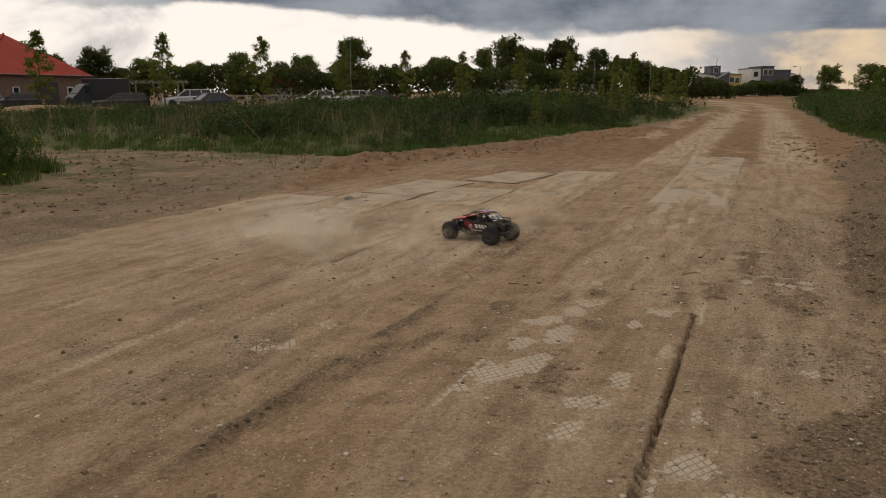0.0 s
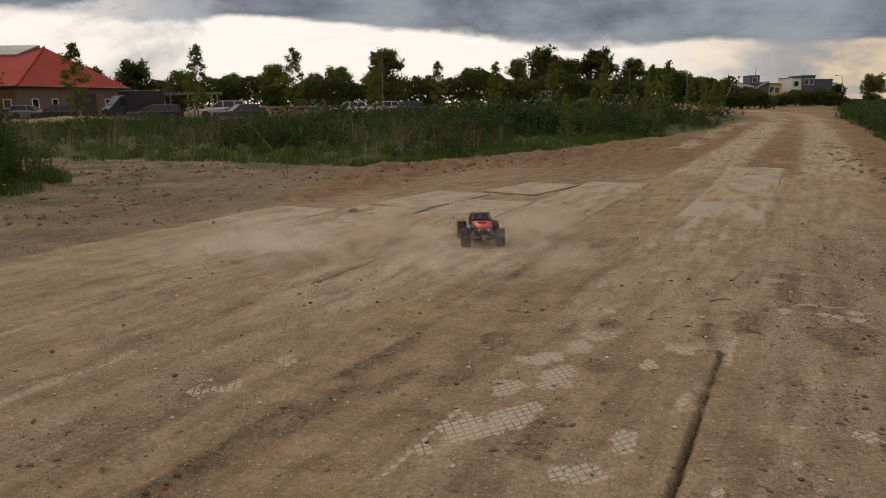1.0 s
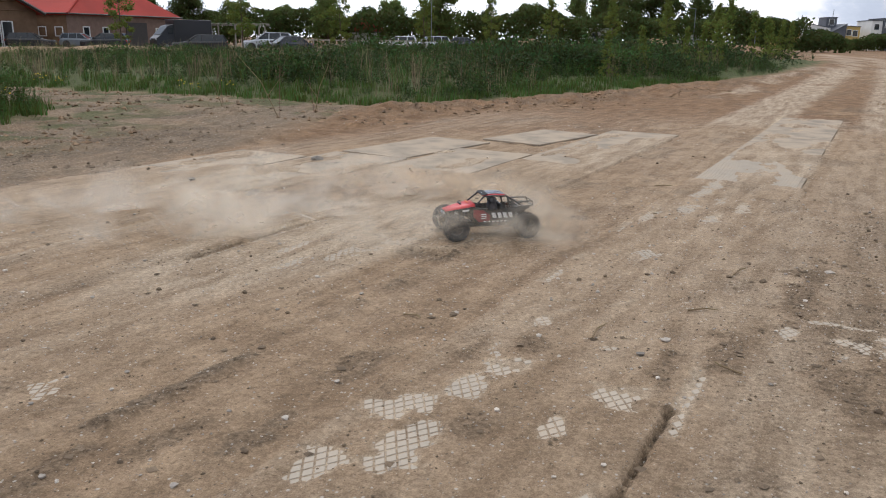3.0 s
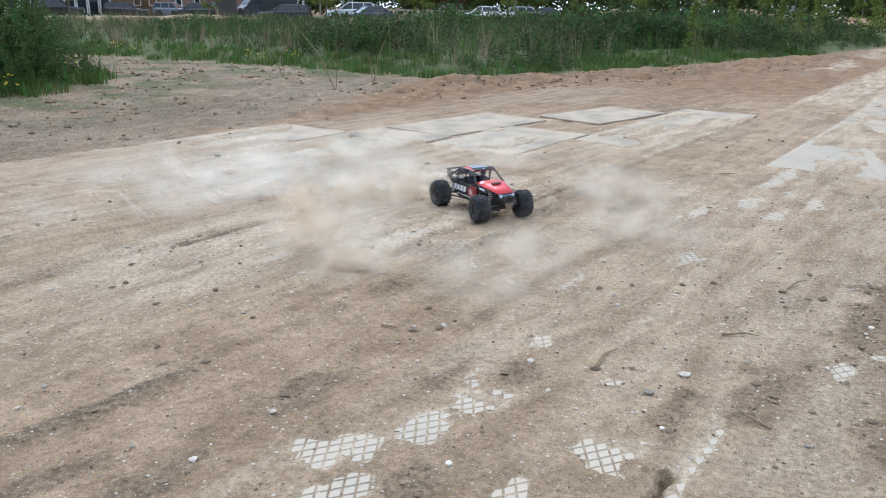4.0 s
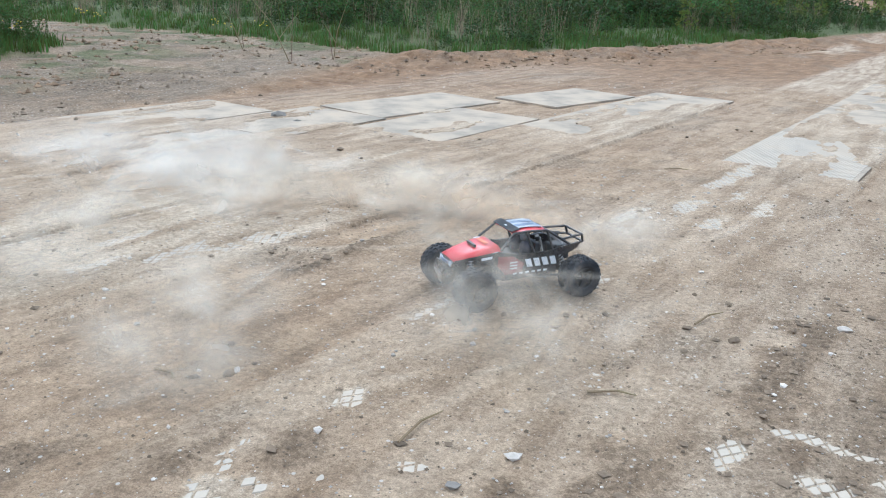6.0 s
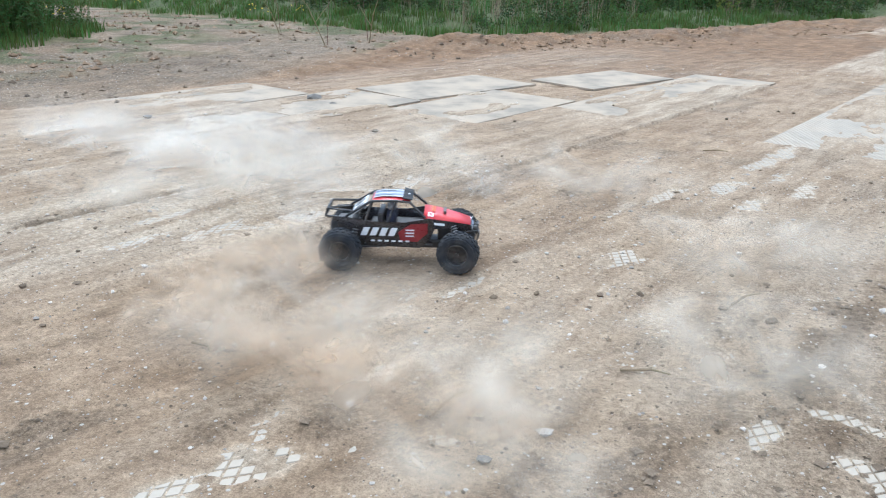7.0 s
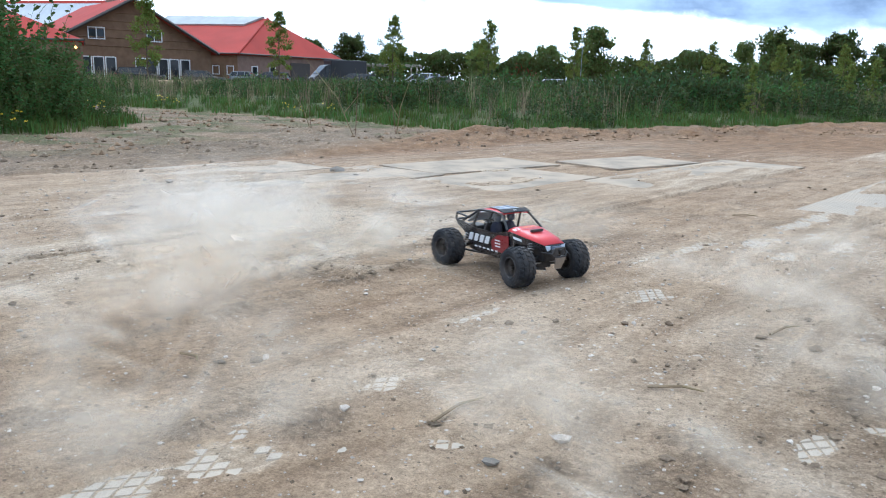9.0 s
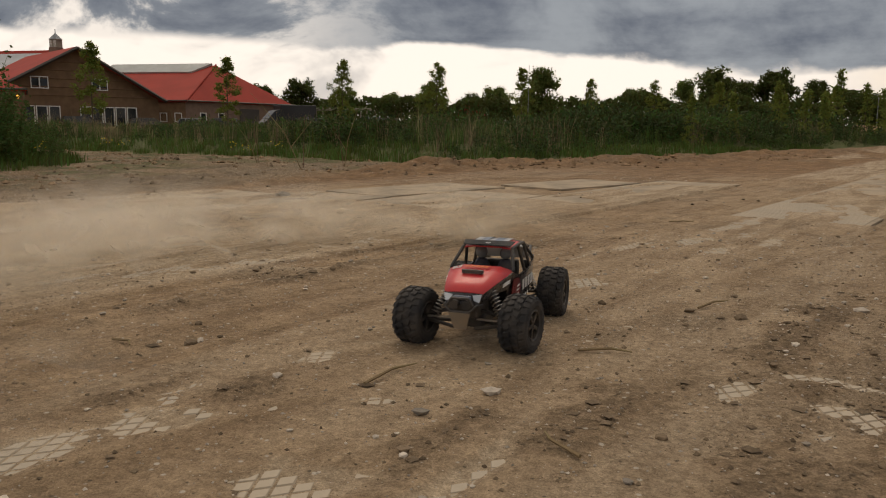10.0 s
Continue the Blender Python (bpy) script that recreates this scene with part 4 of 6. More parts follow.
        for k in range(3):
            sheet("sponsor_bar", flip([out(0.060, 0.166 - 0.014 * k, 0.0045), out(0.024, 0.166 - 0.014 * k, 0.0045), out(0.024, 0.160 - 0.014 * k, 0.0045), out(0.060, 0.160 - 0.014 * k, 0.0045)])[::-1], SHELL_WHITE, car, 0.001)
        for k in range(6):
            x = 0.04 - 0.03 * k
            sheet("sponsor_bar", flip([out(x, 0.114, 0.0045), out(x - 0.017, 0.114, 0.0045), out(x - 0.017, 0.106, 0.0045), out(x, 0.106, 0.0045)])[::-1], SHELL_WHITE, car, 0.001)
        # fender mark
        fm = [(0.190, 0.0945 * s, 0.193), (0.145, 0.1045 * s, 0.200), (0.147, 0.1040 * s, 0.189), (0.192, 0.0935 * s, 0.182)]
        sheet("sponsor_bar", flip(fm)[::-1], SHELL_WHITE, car, 0.0012)
    # roof
    roof = bmesh.new()
    rows = [(0.040, 0.082, 0.281, 0.286), (-0.02, 0.086, 0.288, 0.294), (-0.08, 0.085, 0.288, 0.294), (-0.128, 0.078, 0.280, 0.284)]
    grid = [[roof.verts.new((x, w * s, z0 if abs(s) == 1 else z1)) for s in (1, 0.6, 0, -0.6, -1)] for x, w, z0, z1 in rows]
    for a, b in zip(grid, grid[1:]):
        for i in range(4):
            roof.faces.new((a[i], b[i], b[i + 1], a[i + 1]))
    bmesh.ops.recalc_face_normals(roof, faces=roof.faces)
    bmesh.ops.solidify(roof, geom=roof.faces[:], thickness=0.004)
    roof_ob = part("roof_panel", roof, SHELL_RED, car, "red roof panel with pale blue and white stripes")
    for y0, y1, mat in ((-0.058, -0.036, SHELL_GREY), (-0.034, -0.012, SHELL_BLUE), (-0.010, 0.010, SHELL_GREY), (0.012, 0.034, SHELL_BLUE), (0.036, 0.058, SHELL_GREY)):
        sheet("stripe", [(0.008, y0, 0.2975), (-0.02, y0, 0.2995), (-0.08, y0, 0.2995), (-0.118, y0, 0.2915), (-0.118, y1, 0.2915), (-0.08, y1, 0.2995), (-0.02, y1, 0.2995), (0.008, y1, 0.2975)][::-1], mat, roof_ob, 0.001)
    sheet("roof_visor", [(0.050, 0.080, 0.290), (0.008, 0.085, 0.2985), (0.008, -0.085, 0.2985), (0.050, -0.080, 0.290)][::-1], RUBBER, roof_ob, 0.003)
    bm = bmesh.new()
    box(bm, 0.024, 0.036, -0.008, 0.008, 0.291, 0.2975)
    part("visor_mark", bm, SHELL_WHITE, roof_ob)
    # cage
    for s in (1, -1):
        pipes("cage_tube", [[(0.105, 0.104 * s, 0.222), (0.040, 0.083 * s, 0.281), (-0.02, 0.088 * s, 0.288), (-0.128, 0.080 * s, 0.281), (-0.235, 0.092 * s, 0.214)],
                            [(-0.02, 0.088 * s, 0.286), (-0.055, 0.104 * s, 0.196)], [(-0.128, 0.080 * s, 0.281), (-0.15, 0.100 * s, 0.198)]], 0.0055, BLACK, car)
        pipes("rear_rail", [[(-0.205, 0.088 * s, 0.236), (-0.318, 0.066 * s, 0.240), (-0.328, 0.062 * s, 0.205), (-0.235, 0.090 * s, 0.205)]], 0.005, BLACK, car)
    for x, y, z in ((-0.318, 0.066, 0.240), (-0.328, 0.062, 0.205), (-0.128, 0.08, 0.281)):
        pipes("rear_bar", [[(x, y, z), (x, -y, z)]], 0.005, BLACK, car)
    # speaker panel behind the seats, facing back and up
    deck = sheet("speaker_panel", [(-0.150, 0.080, 0.262), (-0.212, 0.080, 0.212), (-0.212, -0.080, 0.212), (-0.150, -0.080, 0.262)][::-1], SHELL_WHITE, car, 0.006, "white panel with two round grey speakers")
    for y in (0.038, -0.038):
        m = Matrix.Translation((-0.1835, y, 0.2385)) @ Vector((-0.05, 0, 0.062)).to_track_quat("Z", "Y").to_matrix().to_4x4()
        bm = bmesh.new()
        made = bmesh.ops.create_cone(bm, cap_ends=True, segments=24, radius1=0.031, radius2=0.029, depth=0.006)["verts"]
        bmesh.ops.transform(bm, matrix=m @ Matrix.Translation((0, 0, 0.002)), verts=made)
        made = bmesh.ops.create_cone(bm, cap_ends=True, segments=16, radius1=0.012, radius2=0.008, depth=0.006)["verts"]
        bmesh.ops.transform(bm, matrix=m @ Matrix.Translation((0, 0, 0.006)), verts=made)
        part("speaker", bm, SPEAKER, deck)
    # two plain seated figures
    for y in (0.042, -0.042):
        bm = bmesh.new()
        made = bmesh.ops.create_uvsphere(bm, u_segments=14, v_segments=10, radius=0.5)["verts"]
        bmesh.ops.transform(bm, matrix=Matrix.Translation((-0.045, y, 0.195)) @ Matrix.Diagonal((0.05, 0.062, 0.08, 1)), verts=made)
        made = bmesh.ops.create_uvsphere(bm, u_segments=14, v_segments=10, radius=0.5)["verts"]
        bmesh.ops.transform(bm, matrix=Matrix.Translation((-0.04, y, 0.253)) @ Matrix.Diagonal((0.044, 0.040, 0.044, 1)), verts=made)
        for f in bm.faces:
            f.material_index = 1 if f.calc_center_median().z > 0.234 else 0
        part("seated_doll", bm, [FIGURE, SPEAKER], car, "plain helmeted doll in the seat", smooth=True)
    bm = bmesh.new()
    box(bm, -0.14, 0.09, -0.085, 0.085, 0.125, 0.165, bevel=0.008)
    box(bm, -0.10, -0.075, -0.075, 0.075, 0.15, 0.225, bevel=0.006)
    part("cockpit_tray", bm, BLACK, car)
    bm = bmesh.new()
    box(bm, -0.215, 0.245, -0.045, 0.045, 0.062, 0.100, bevel=0.008)
    box(bm, -0.16, 0.14, -0.075, 0.075, 0.076, 0.088, bevel=0.004)
    box(bm, -0.28, -0.19, -0.035, 0.035, 0.12, 0.19, bevel=0.008)
    box(bm, 0.16, 0.285, -0.04, 0.04, 0.10, 0.175, bevel=0.008)
    part("chassis", bm, BLACK, car)
    # running gear
    for s in (1, -1):
        f, r = WB / 2, -WB / 2
        pipes("front_arm", [[(f + 0.035, 0.035 * s, 0.072), (f, 0.128 * s, 0.080)], [(f - 0.045, 0.035 * s, 0.072), (f, 0.128 * s, 0.080)],
                            [(f - 0.01, 0.035 * s, 0.118), (f, 0.122 * s, 0.104)]], 0.0058, BLACK, car, 6)
        pipes("drive_shaft", [[(f, 0.03 * s, 0.092), (f, 0.135 * s, 0.090)]], 0.004, METAL, car, 6)
        pipes("trailing_link", [[(-0.06, 0.070 * s, 0.078), (r + 0.01, 0.105 * s, 0.076)], [(-0.09, 0.05 * s, 0.125), (r, 0.055 * s, 0.118)]], 0.0055, BLACK, car, 6)
        for name, a, b in (("front_shock", (0.225, 0.062 * s, 0.188), (f, 0.112 * s, 0.088)), ("rear_shock", (-0.175, 0.075 * s, 0.205), (r + 0.03, 0.104 * s, 0.090))):
            a, b = Vector(a), Vector(b)
            bm = bmesh.new()
            tube(bm, a, a + (b - a) * 0.55, 0.010, sides=10)
            tube(bm, a + (b - a) * 0.5, b, 0.004, sides=8)
            shock = part(name, bm, BLACK, car)
            bm = bmesh.new()
            coil(bm, a + (b - a) * 0.12, a + (b - a) * 0.92, 0.0145, 0.0022, 8)
            part("spring", bm, METAL, shock)
    bm = bmesh.new()
    tube(bm, (-WB / 2, -0.125, RAD), (-WB / 2, 0.125, RAD), 0.011, sides=10)
    made = bmesh.ops.create_uvsphere(bm, u_segments=12, v_segments=8, radius=0.032)["verts"]
    bmesh.ops.translate(bm, vec=(-WB / 2, 0, RAD), verts=made)
    part("rear_axle", bm, BLACK, car)
    pipes("bumper", [[(0.285, 0.058, 0.148), (0.335, 0.048, 0.150), (0.342, 0.030, 0.132), (0.342, -0.030, 0.132), (0.335, -0.048, 0.150), (0.285, -0.058, 0.148)],
                     [(0.335, 0.040, 0.150), (0.338, 0.026, 0.172), (0.338, -0.026, 0.172), (0.335, -0.040, 0.150)]], 0.0042, BLACK, car)
    sheet("skid_plate", [(0.344, 0.034, 0.131), (0.330, 0.018, 0.078), (0.330, -0.018, 0.078), (0.344, -0.034, 0.131)], METAL, car, 0.003, "bare grey metal skid plate")
    for y in (0.020, -0.020):
        bm = bmesh.new()
        tube(bm, (0.315, y, 0.152), (0.338, y, 0.152), 0.013, 0.0145, sides=16)
        tube(bm, (0.336, y, 0.152), (0.3395, y, 0.152), 0.011, sides=16)
        part("light_pod", bm, BLACK, car)
    tyre, rim = tyre_mesh(), rim_mesh()
    wheels = []
    for sx in (1, -1):
        for sy in (1, -1):
            w = new("wheel")
            w.parent = car
            w.matrix_basis = pose(sx * WB / 2, sy * TRACK / 2, RAD)
            for name, me in (("tyre", tyre), ("rim", rim)):
                o = new(name, me)
                o.parent = w
            wheels.append((w, sx, sy))
    return car, wheels


buggy, buggy_wheels = make_buggy()

# ---- plants ----


def rand_turn(n):
    """n turn matrices about z with a small lean."""
    a, l, d = np.random.uniform(0, 2 * np.pi, n), np.random.normal(0, 0.10, n), np.random.uniform(0, 2 * np.pi, n)
    c, s = np.cos(a), np.sin(a)
    z = np.zeros(n)
    turn = np.stack([np.stack([c, -s, z], -1), np.stack([s, c, z], -1), np.stack([z, z, z + 1], -1)], 1)
    turn[:, 0, 2], turn[:, 1, 2] = l * np.cos(d), l * np.sin(d)
    return turn


def scatter(name, protos, xy, z, size, mat, label, category, kind="stuff"):
    """Many small plants as one mesh: each place takes one of the given shapes, turned and scaled."""
    pick = np.random.randint(0, len(protos), len(xy))
    verts, faces, base = [], [], 0
    for k, (pv, pf) in enumerate(protos):
        at = np.nonzero(pick == k)[0]
        if not len(at):
            continue
        v = np.einsum("nij,vj->nvi", rand_turn(len(at)), pv) * size[at][:, None, None]
        v[..., 0] += xy[at, 0][:, None]
        v[..., 1] += xy[at, 1][:, None]
        v[..., 2] += z[at][:, None]
        f = pf[None] + (np.arange(len(at)) * len(pv))[:, None, None] + base
        verts.append(v.reshape(-1, 3))
        faces.append(f.reshape(-1, pf.shape[1]))
        base += len(at) * len(pv)
    ob = part_of(name, soup(name, np.concatenate(verts), np.concatenate(faces)), mat)
    return tagged(ob, label, category, kind=kind)


def tuft(blades, height, spread, width=0.012):
    """Bent blades of two quads each."""
    v, f = [], []
    for _ in range(blades):
        a, r = random.uniform(0, 6.28), spread * random.random()
        x, y, h = r * math.cos(a), r * math.sin(a), height * random.uniform(0.5, 1)
        b, lean = random.uniform(0, 6.28), random.uniform(0.1, 0.5) * h
        dx, dy = math.cos(b) * lean, math.sin(b) * lean
        sx, sy = -math.sin(b) * width, math.cos(b) * width
        k = len(v)
        v += [(x - sx, y - sy, -0.03), (x + sx, y + sy, -0.03), (x + dx * 0.35 + sx * 0.8, y + dy * 0.35 + sy * 0.8, h * 0.6), (x + dx * 0.35 - sx * 0.8, y + dy * 0.35 - sy * 0.8, h * 0.6),
              (x + dx + sx * 0.1, y + dy + sy * 0.1, h), (x + dx - sx * 0.1, y + dy - sy * 0.1, h)]
        f += [(k, k + 1, k + 2, k + 3), (k + 3, k + 2, k + 4, k + 5)]
    return np.array(v), np.array(f)


def leaf_quad(v, f, p, way, length, width):
    up = Vector((random.uniform(-1, 1), random.uniform(-1, 1), random.uniform(0.2, 1)))
    side = way.cross(up).normalized() * width / 2
    k = len(v)
    v += [tuple(p), tuple(p + way * length * 0.5 + side), tuple(p + way * length), tuple(p + way * length * 0.5 - side)]
    f.append((k, k + 1, k + 2, k + 3))


def weed(stems, height, leaves, leaf, spread):
    """Upright stems set with narrow leaves."""
    v, f = [], []
    for _ in range(stems):
        a, r = random.uniform(0, 6.28), spread * math.sqrt(random.random())
        foot = Vector((r * math.cos(a), r * math.sin(a), -0.03))
        top = foot + Vector((random.gauss(0, 0.22) * height, random.gauss(0, 0.22) * height, height * random.uniform(0.6, 1.0)))
        k, w = len(v), 0.006
        v += [tuple(foot + Vector((-w, 0, 0))), tuple(foot + Vector((w, 0, 0))), tuple(top + Vector((w * 0.4, 0, 0))), tuple(top - Vector((w * 0.4, 0, 0)))]
        f.append((k, k + 1, k + 2, k + 3))
        for i in range(leaves):
            t = random.uniform(0.12, 1.0)
            b = random.uniform(0, 6.28)
            way = Vector((math.cos(b), math.sin(b), random.uniform(-0.2, 0.9))).normalized()
            leaf_quad(v, f, foot + (top - foot) * t, way, leaf * random.uniform(0.6, 1.2) * (1.25 - 0.6 * t), leaf * 0.45)
    return np.array(v), np.array(f)


def shrub(radius, height, leaves, leaf):
    """A low mound of leaves, thickest at its skin, with stems showing at the foot."""
    v, f = [], []
    humps = [(Vector((random.gauss(0, 0.4) * radius, random.gauss(0, 0.4) * radius, height * random.uniform(0.25, 0.6))), radius * random.uniform(0.35, 0.65)) for _ in range(5)]
    for _ in range(leaves):
        c, r = random.choice(humps)
        d = Vector((random.gauss(0, 1), random.gauss(0, 1), random.gauss(0.3, 0.8))).normalized()
        p = c + Vector((d.x, d.y, d.z * 0.8)) * r * random.uniform(0.55, 1.08)
        p.z = max(p.z, 0.02)
        way = (d + Vector((random.gauss(0, 0.7), random.gauss(0, 0.7), random.gauss(0.2, 0.7)))).normalized()
        leaf_quad(v, f, p, way, leaf * random.uniform(0.6, 1.3), leaf * 0.42)
    return np.array(v), np.array(f)


def bloom(n, height, spread):
    v, f = [], []
    for _ in range(n):
        a, r = random.uniform(0, 6.28), spread * math.sqrt(random.random())
        p = Vector((r * math.cos(a), r * math.sin(a), height * random.uniform(0.5, 1)))
        for _ in range(2):
            b = random.uniform(0, 6.28)
            leaf_quad(v, f, p, Vector((math.cos(b), math.sin(b), 0.4)).normalized(), 0.035, 0.03)
    return np.array(v), np.array(f)


def places(n, x0, x1, y0, y1, keep):
    x, y = np.random.uniform(x0, x1, n), np.random.uniform(y0, y1, n)
    ok = keep(x, y)
    return np.stack([x[ok], y[ok]], -1)


def make_weeds():
    near = lambda a, b: (lambda x, y: (weeds(x, y) > a) & (weeds(x, y) < b) & (x > -34) & (x < 26))
    z_of = lambda xy: heights(xy[:, 0], xy[:, 1])[0]
    # low grass along the edge
    xy = places(16000, -22, 20, 12, 32, near(-0.15, 1.7))
    xy = xy[np.random.random(len(xy)) < step(fbm(xy[:, 0], xy[:, 1], 1.2, 201), 0.25, 0.5)]
    scatter("verge_grass", [tuft(16, 0.20, 0.18, 0.008) for _ in range(4)], xy, z_of(xy), np.random.uniform(0.6, 1.3, len(xy)), GRASS, "fresh green grass along the edge of the weeds", "grass")
    # leafy weeds, taller further in
    protos = [weed(5, 0.9, 14, 0.14, 0.34) for _ in range(6)]
    xy = places(8200, -32, 24, 12, 46, near(0.25, 60))
    w = weeds(xy[:, 0], xy[:, 1])
    xy = xy[np.random.random(len(xy)) < np.interp(w, [3, 8], [1.0, 0.45])]
    w = weeds(xy[:, 0], xy[:, 1])
    lump = fbm(xy[:, 0], xy[:, 1], 2.8, 211)
    near_track = step(np.hypot((xy[:, 0] + 10.8) / 1.0, (xy[:, 1] - 13.4)), 4.2, 3.0)
    size = np.clip(0.20 + 0.28 * w, 0.25, 1.1) * (0.30 + 2.6 * lump ** 2.2) * (1 + 1.1 * near_track) * np.interp(xy[:, 0], [-9, -5, 2, 8], [0.60, 0.85, 0.9, 1.05])
    size = np.where((near_track < 0.5) & (xy[:, 0] < -7), size * np.interp(xy[:, 1], [24, 40], [0.72, 0.42]), size)
    # the tall clump by the side track
    inner = places(420, -15, -6, 9, 18, lambda x, y: np.hypot(x + 10.8, (y - 13.4) / 1.05) < 3.75)
    ww = weeds(inner[:, 0], inner[:, 1])
    scatter("tall_clump", [weed(7, 1.75, 40, 0.11, 0.30) for _ in range(4)], inner, z_of(inner), np.clip(0.40 + 0.45 * ww, 0.35, 1.5) * np.random.uniform(0.75, 1.15, len(inner)), WEED, "tall dense clump of green weeds beside the side track", "weeds")
    scatter("clump_reeds", [tuft(20, 1.1, 0.22, 0.008) for _ in range(3)], inner[::2] + 0.1, z_of(inner[::2]), np.random.uniform(0.6, 1.2, len(inner[::2])) * np.clip(0.3 + 0.3 * ww[::2], 0.3, 1), GRASS, "green blades among the tall clump", "grass")
    keep = near_track < 0.4
    xy, size = xy[keep], size[keep]
    half = np.random.random(len(xy)) < 0.5
    for pickm, mat, name in ((half, WEED, "weeds"), (~half, WEED_DARK, "dark_weeds")):
        scatter(name, protos, xy[pickm], z_of(xy[pickm]), size[pickm], mat, "dense tangled green weeds beside the dirt road", "weeds")
    # bushy mounds among the weeds
    xy = places(2600, -30, 24, 14, 44, near(0.5, 60))
    w = weeds(xy[:, 0], xy[:, 1])
    lump = fbm(xy[:, 0], xy[:, 1], 2.8, 211)
    keep = (np.random.random(len(xy)) < step(lump, 0.42, 0.6)) & (np.hypot(xy[:, 0] + 10.8, xy[:, 1] - 13.4) > 4.2)
    xy, w, lump = xy[keep], w[keep], lump[keep]
    size = np.clip(0.30 + 0.25 * w, 0.3, 1.0) * (0.5 + 1.0 * lump) * np.random.uniform(0.7, 1.2, len(xy)) * np.interp(xy[:, 0] / xy[:, 1], [-0.45, -0.2, 0.0], [0.55, 0.65, 1.0])
    half = np.random.random(len(xy)) < 0.4
    for pickm, mat, name in ((half, WEED, "low_bushes"), (~half, WEED_DARK, "dark_bushes")):
        scatter(name, [shrub(0.75, 1.15, 190, 0.13) for _ in range(4)], xy[pickm], z_of(xy[pickm]), size[pickm], mat, "bushy dark green mounds among the weeds", "bushes")
    # tall grass with dry stems between them
    xy = places(6000, -32, 24, 12, 44, near(0.8, 60))
    xy = xy[np.random.random(len(xy)) < step(fbm(xy[:, 0], xy[:, 1], 2.0, 221), 0.45, 0.6)]
    scatter("dry_stems", [tuft(9, 0.95, 0.14, 0.004) for _ in range(4)], xy, z_of(xy), np.random.uniform(0.5, 1.15, len(xy)), STRAW, "thin dry stems standing among the weeds", "dry grass")
    xy = places(1300, -32, 24, 12, 44, near(0.9, 60))
    scatter("tall_grass", [tuft(15, 0.7, 0.16, 0.007) for _ in range(4)], xy, z_of(xy), np.random.uniform(0.5, 1.1, len(xy)), GRASS, "tall green grass among the weeds", "grass")
    # yellow flowers by the side track
    xy = np.concatenate([places(300, -9.4, -6.6, 11.3, 16, near(-0.1, 1.6)), places(200, -12, -5, 19, 23, near(0.1, 1.2)), places(40, -5, -2, 17, 20, near(0.1, 1.0))])
    xy = xy[np.random.random(len(xy)) < 0.3 * step(fbm(xy[:, 0], xy[:, 1], 1.0, 231), 0.48, 0.6)]
    scatter("yellow_flowers", [bloom(7, 0.3, 0.2) for _ in range(4)], xy, z_of(xy), np.random.uniform(0.6, 1.2, len(xy)), FLOWER, "small yellow wildflowers in the grass", "flowers")
    # coarse scrub further off, to the car park and along the far road
    protos = [weed(5, 1.1, 9, 0.25, 0.55) for _ in range(5)]
    xy = places(3200, -48, 62, 40, 100, lambda x, y: (weeds(x, y) > 0.6) & ((y < 66) | (x > 12)))
    scatter("far_scrub", protos, xy, z_of(xy), np.random.uniform(0.6, 1.25, len(xy)) * (0.5 + 0.8 * fbm(xy[:, 0], xy[:, 1], 6, 241)) * np.interp(xy[:, 0], [-14, -2, 8], [0.28, 0.5, 0.8]), WEED_DARK, "dark green scrub reaching back to the car park", "scrub")
    # right verge, near
    xy = places(2600, 8, 34, 14, 60, lambda x, y: (weeds(x, y) > 0.1) & (x > edge_right(y) - 1) & (x < edge_right(y) + 7))
    scatter("verge_weeds", [weed(5, 1.1, 13, 0.14, 0.30) for _ in range(4)], xy, z_of(xy), np.random.uniform(0.5, 1.2, len(xy)), WEED, "green weeds on the bank beyond the road", "weeds")


make_weeds()


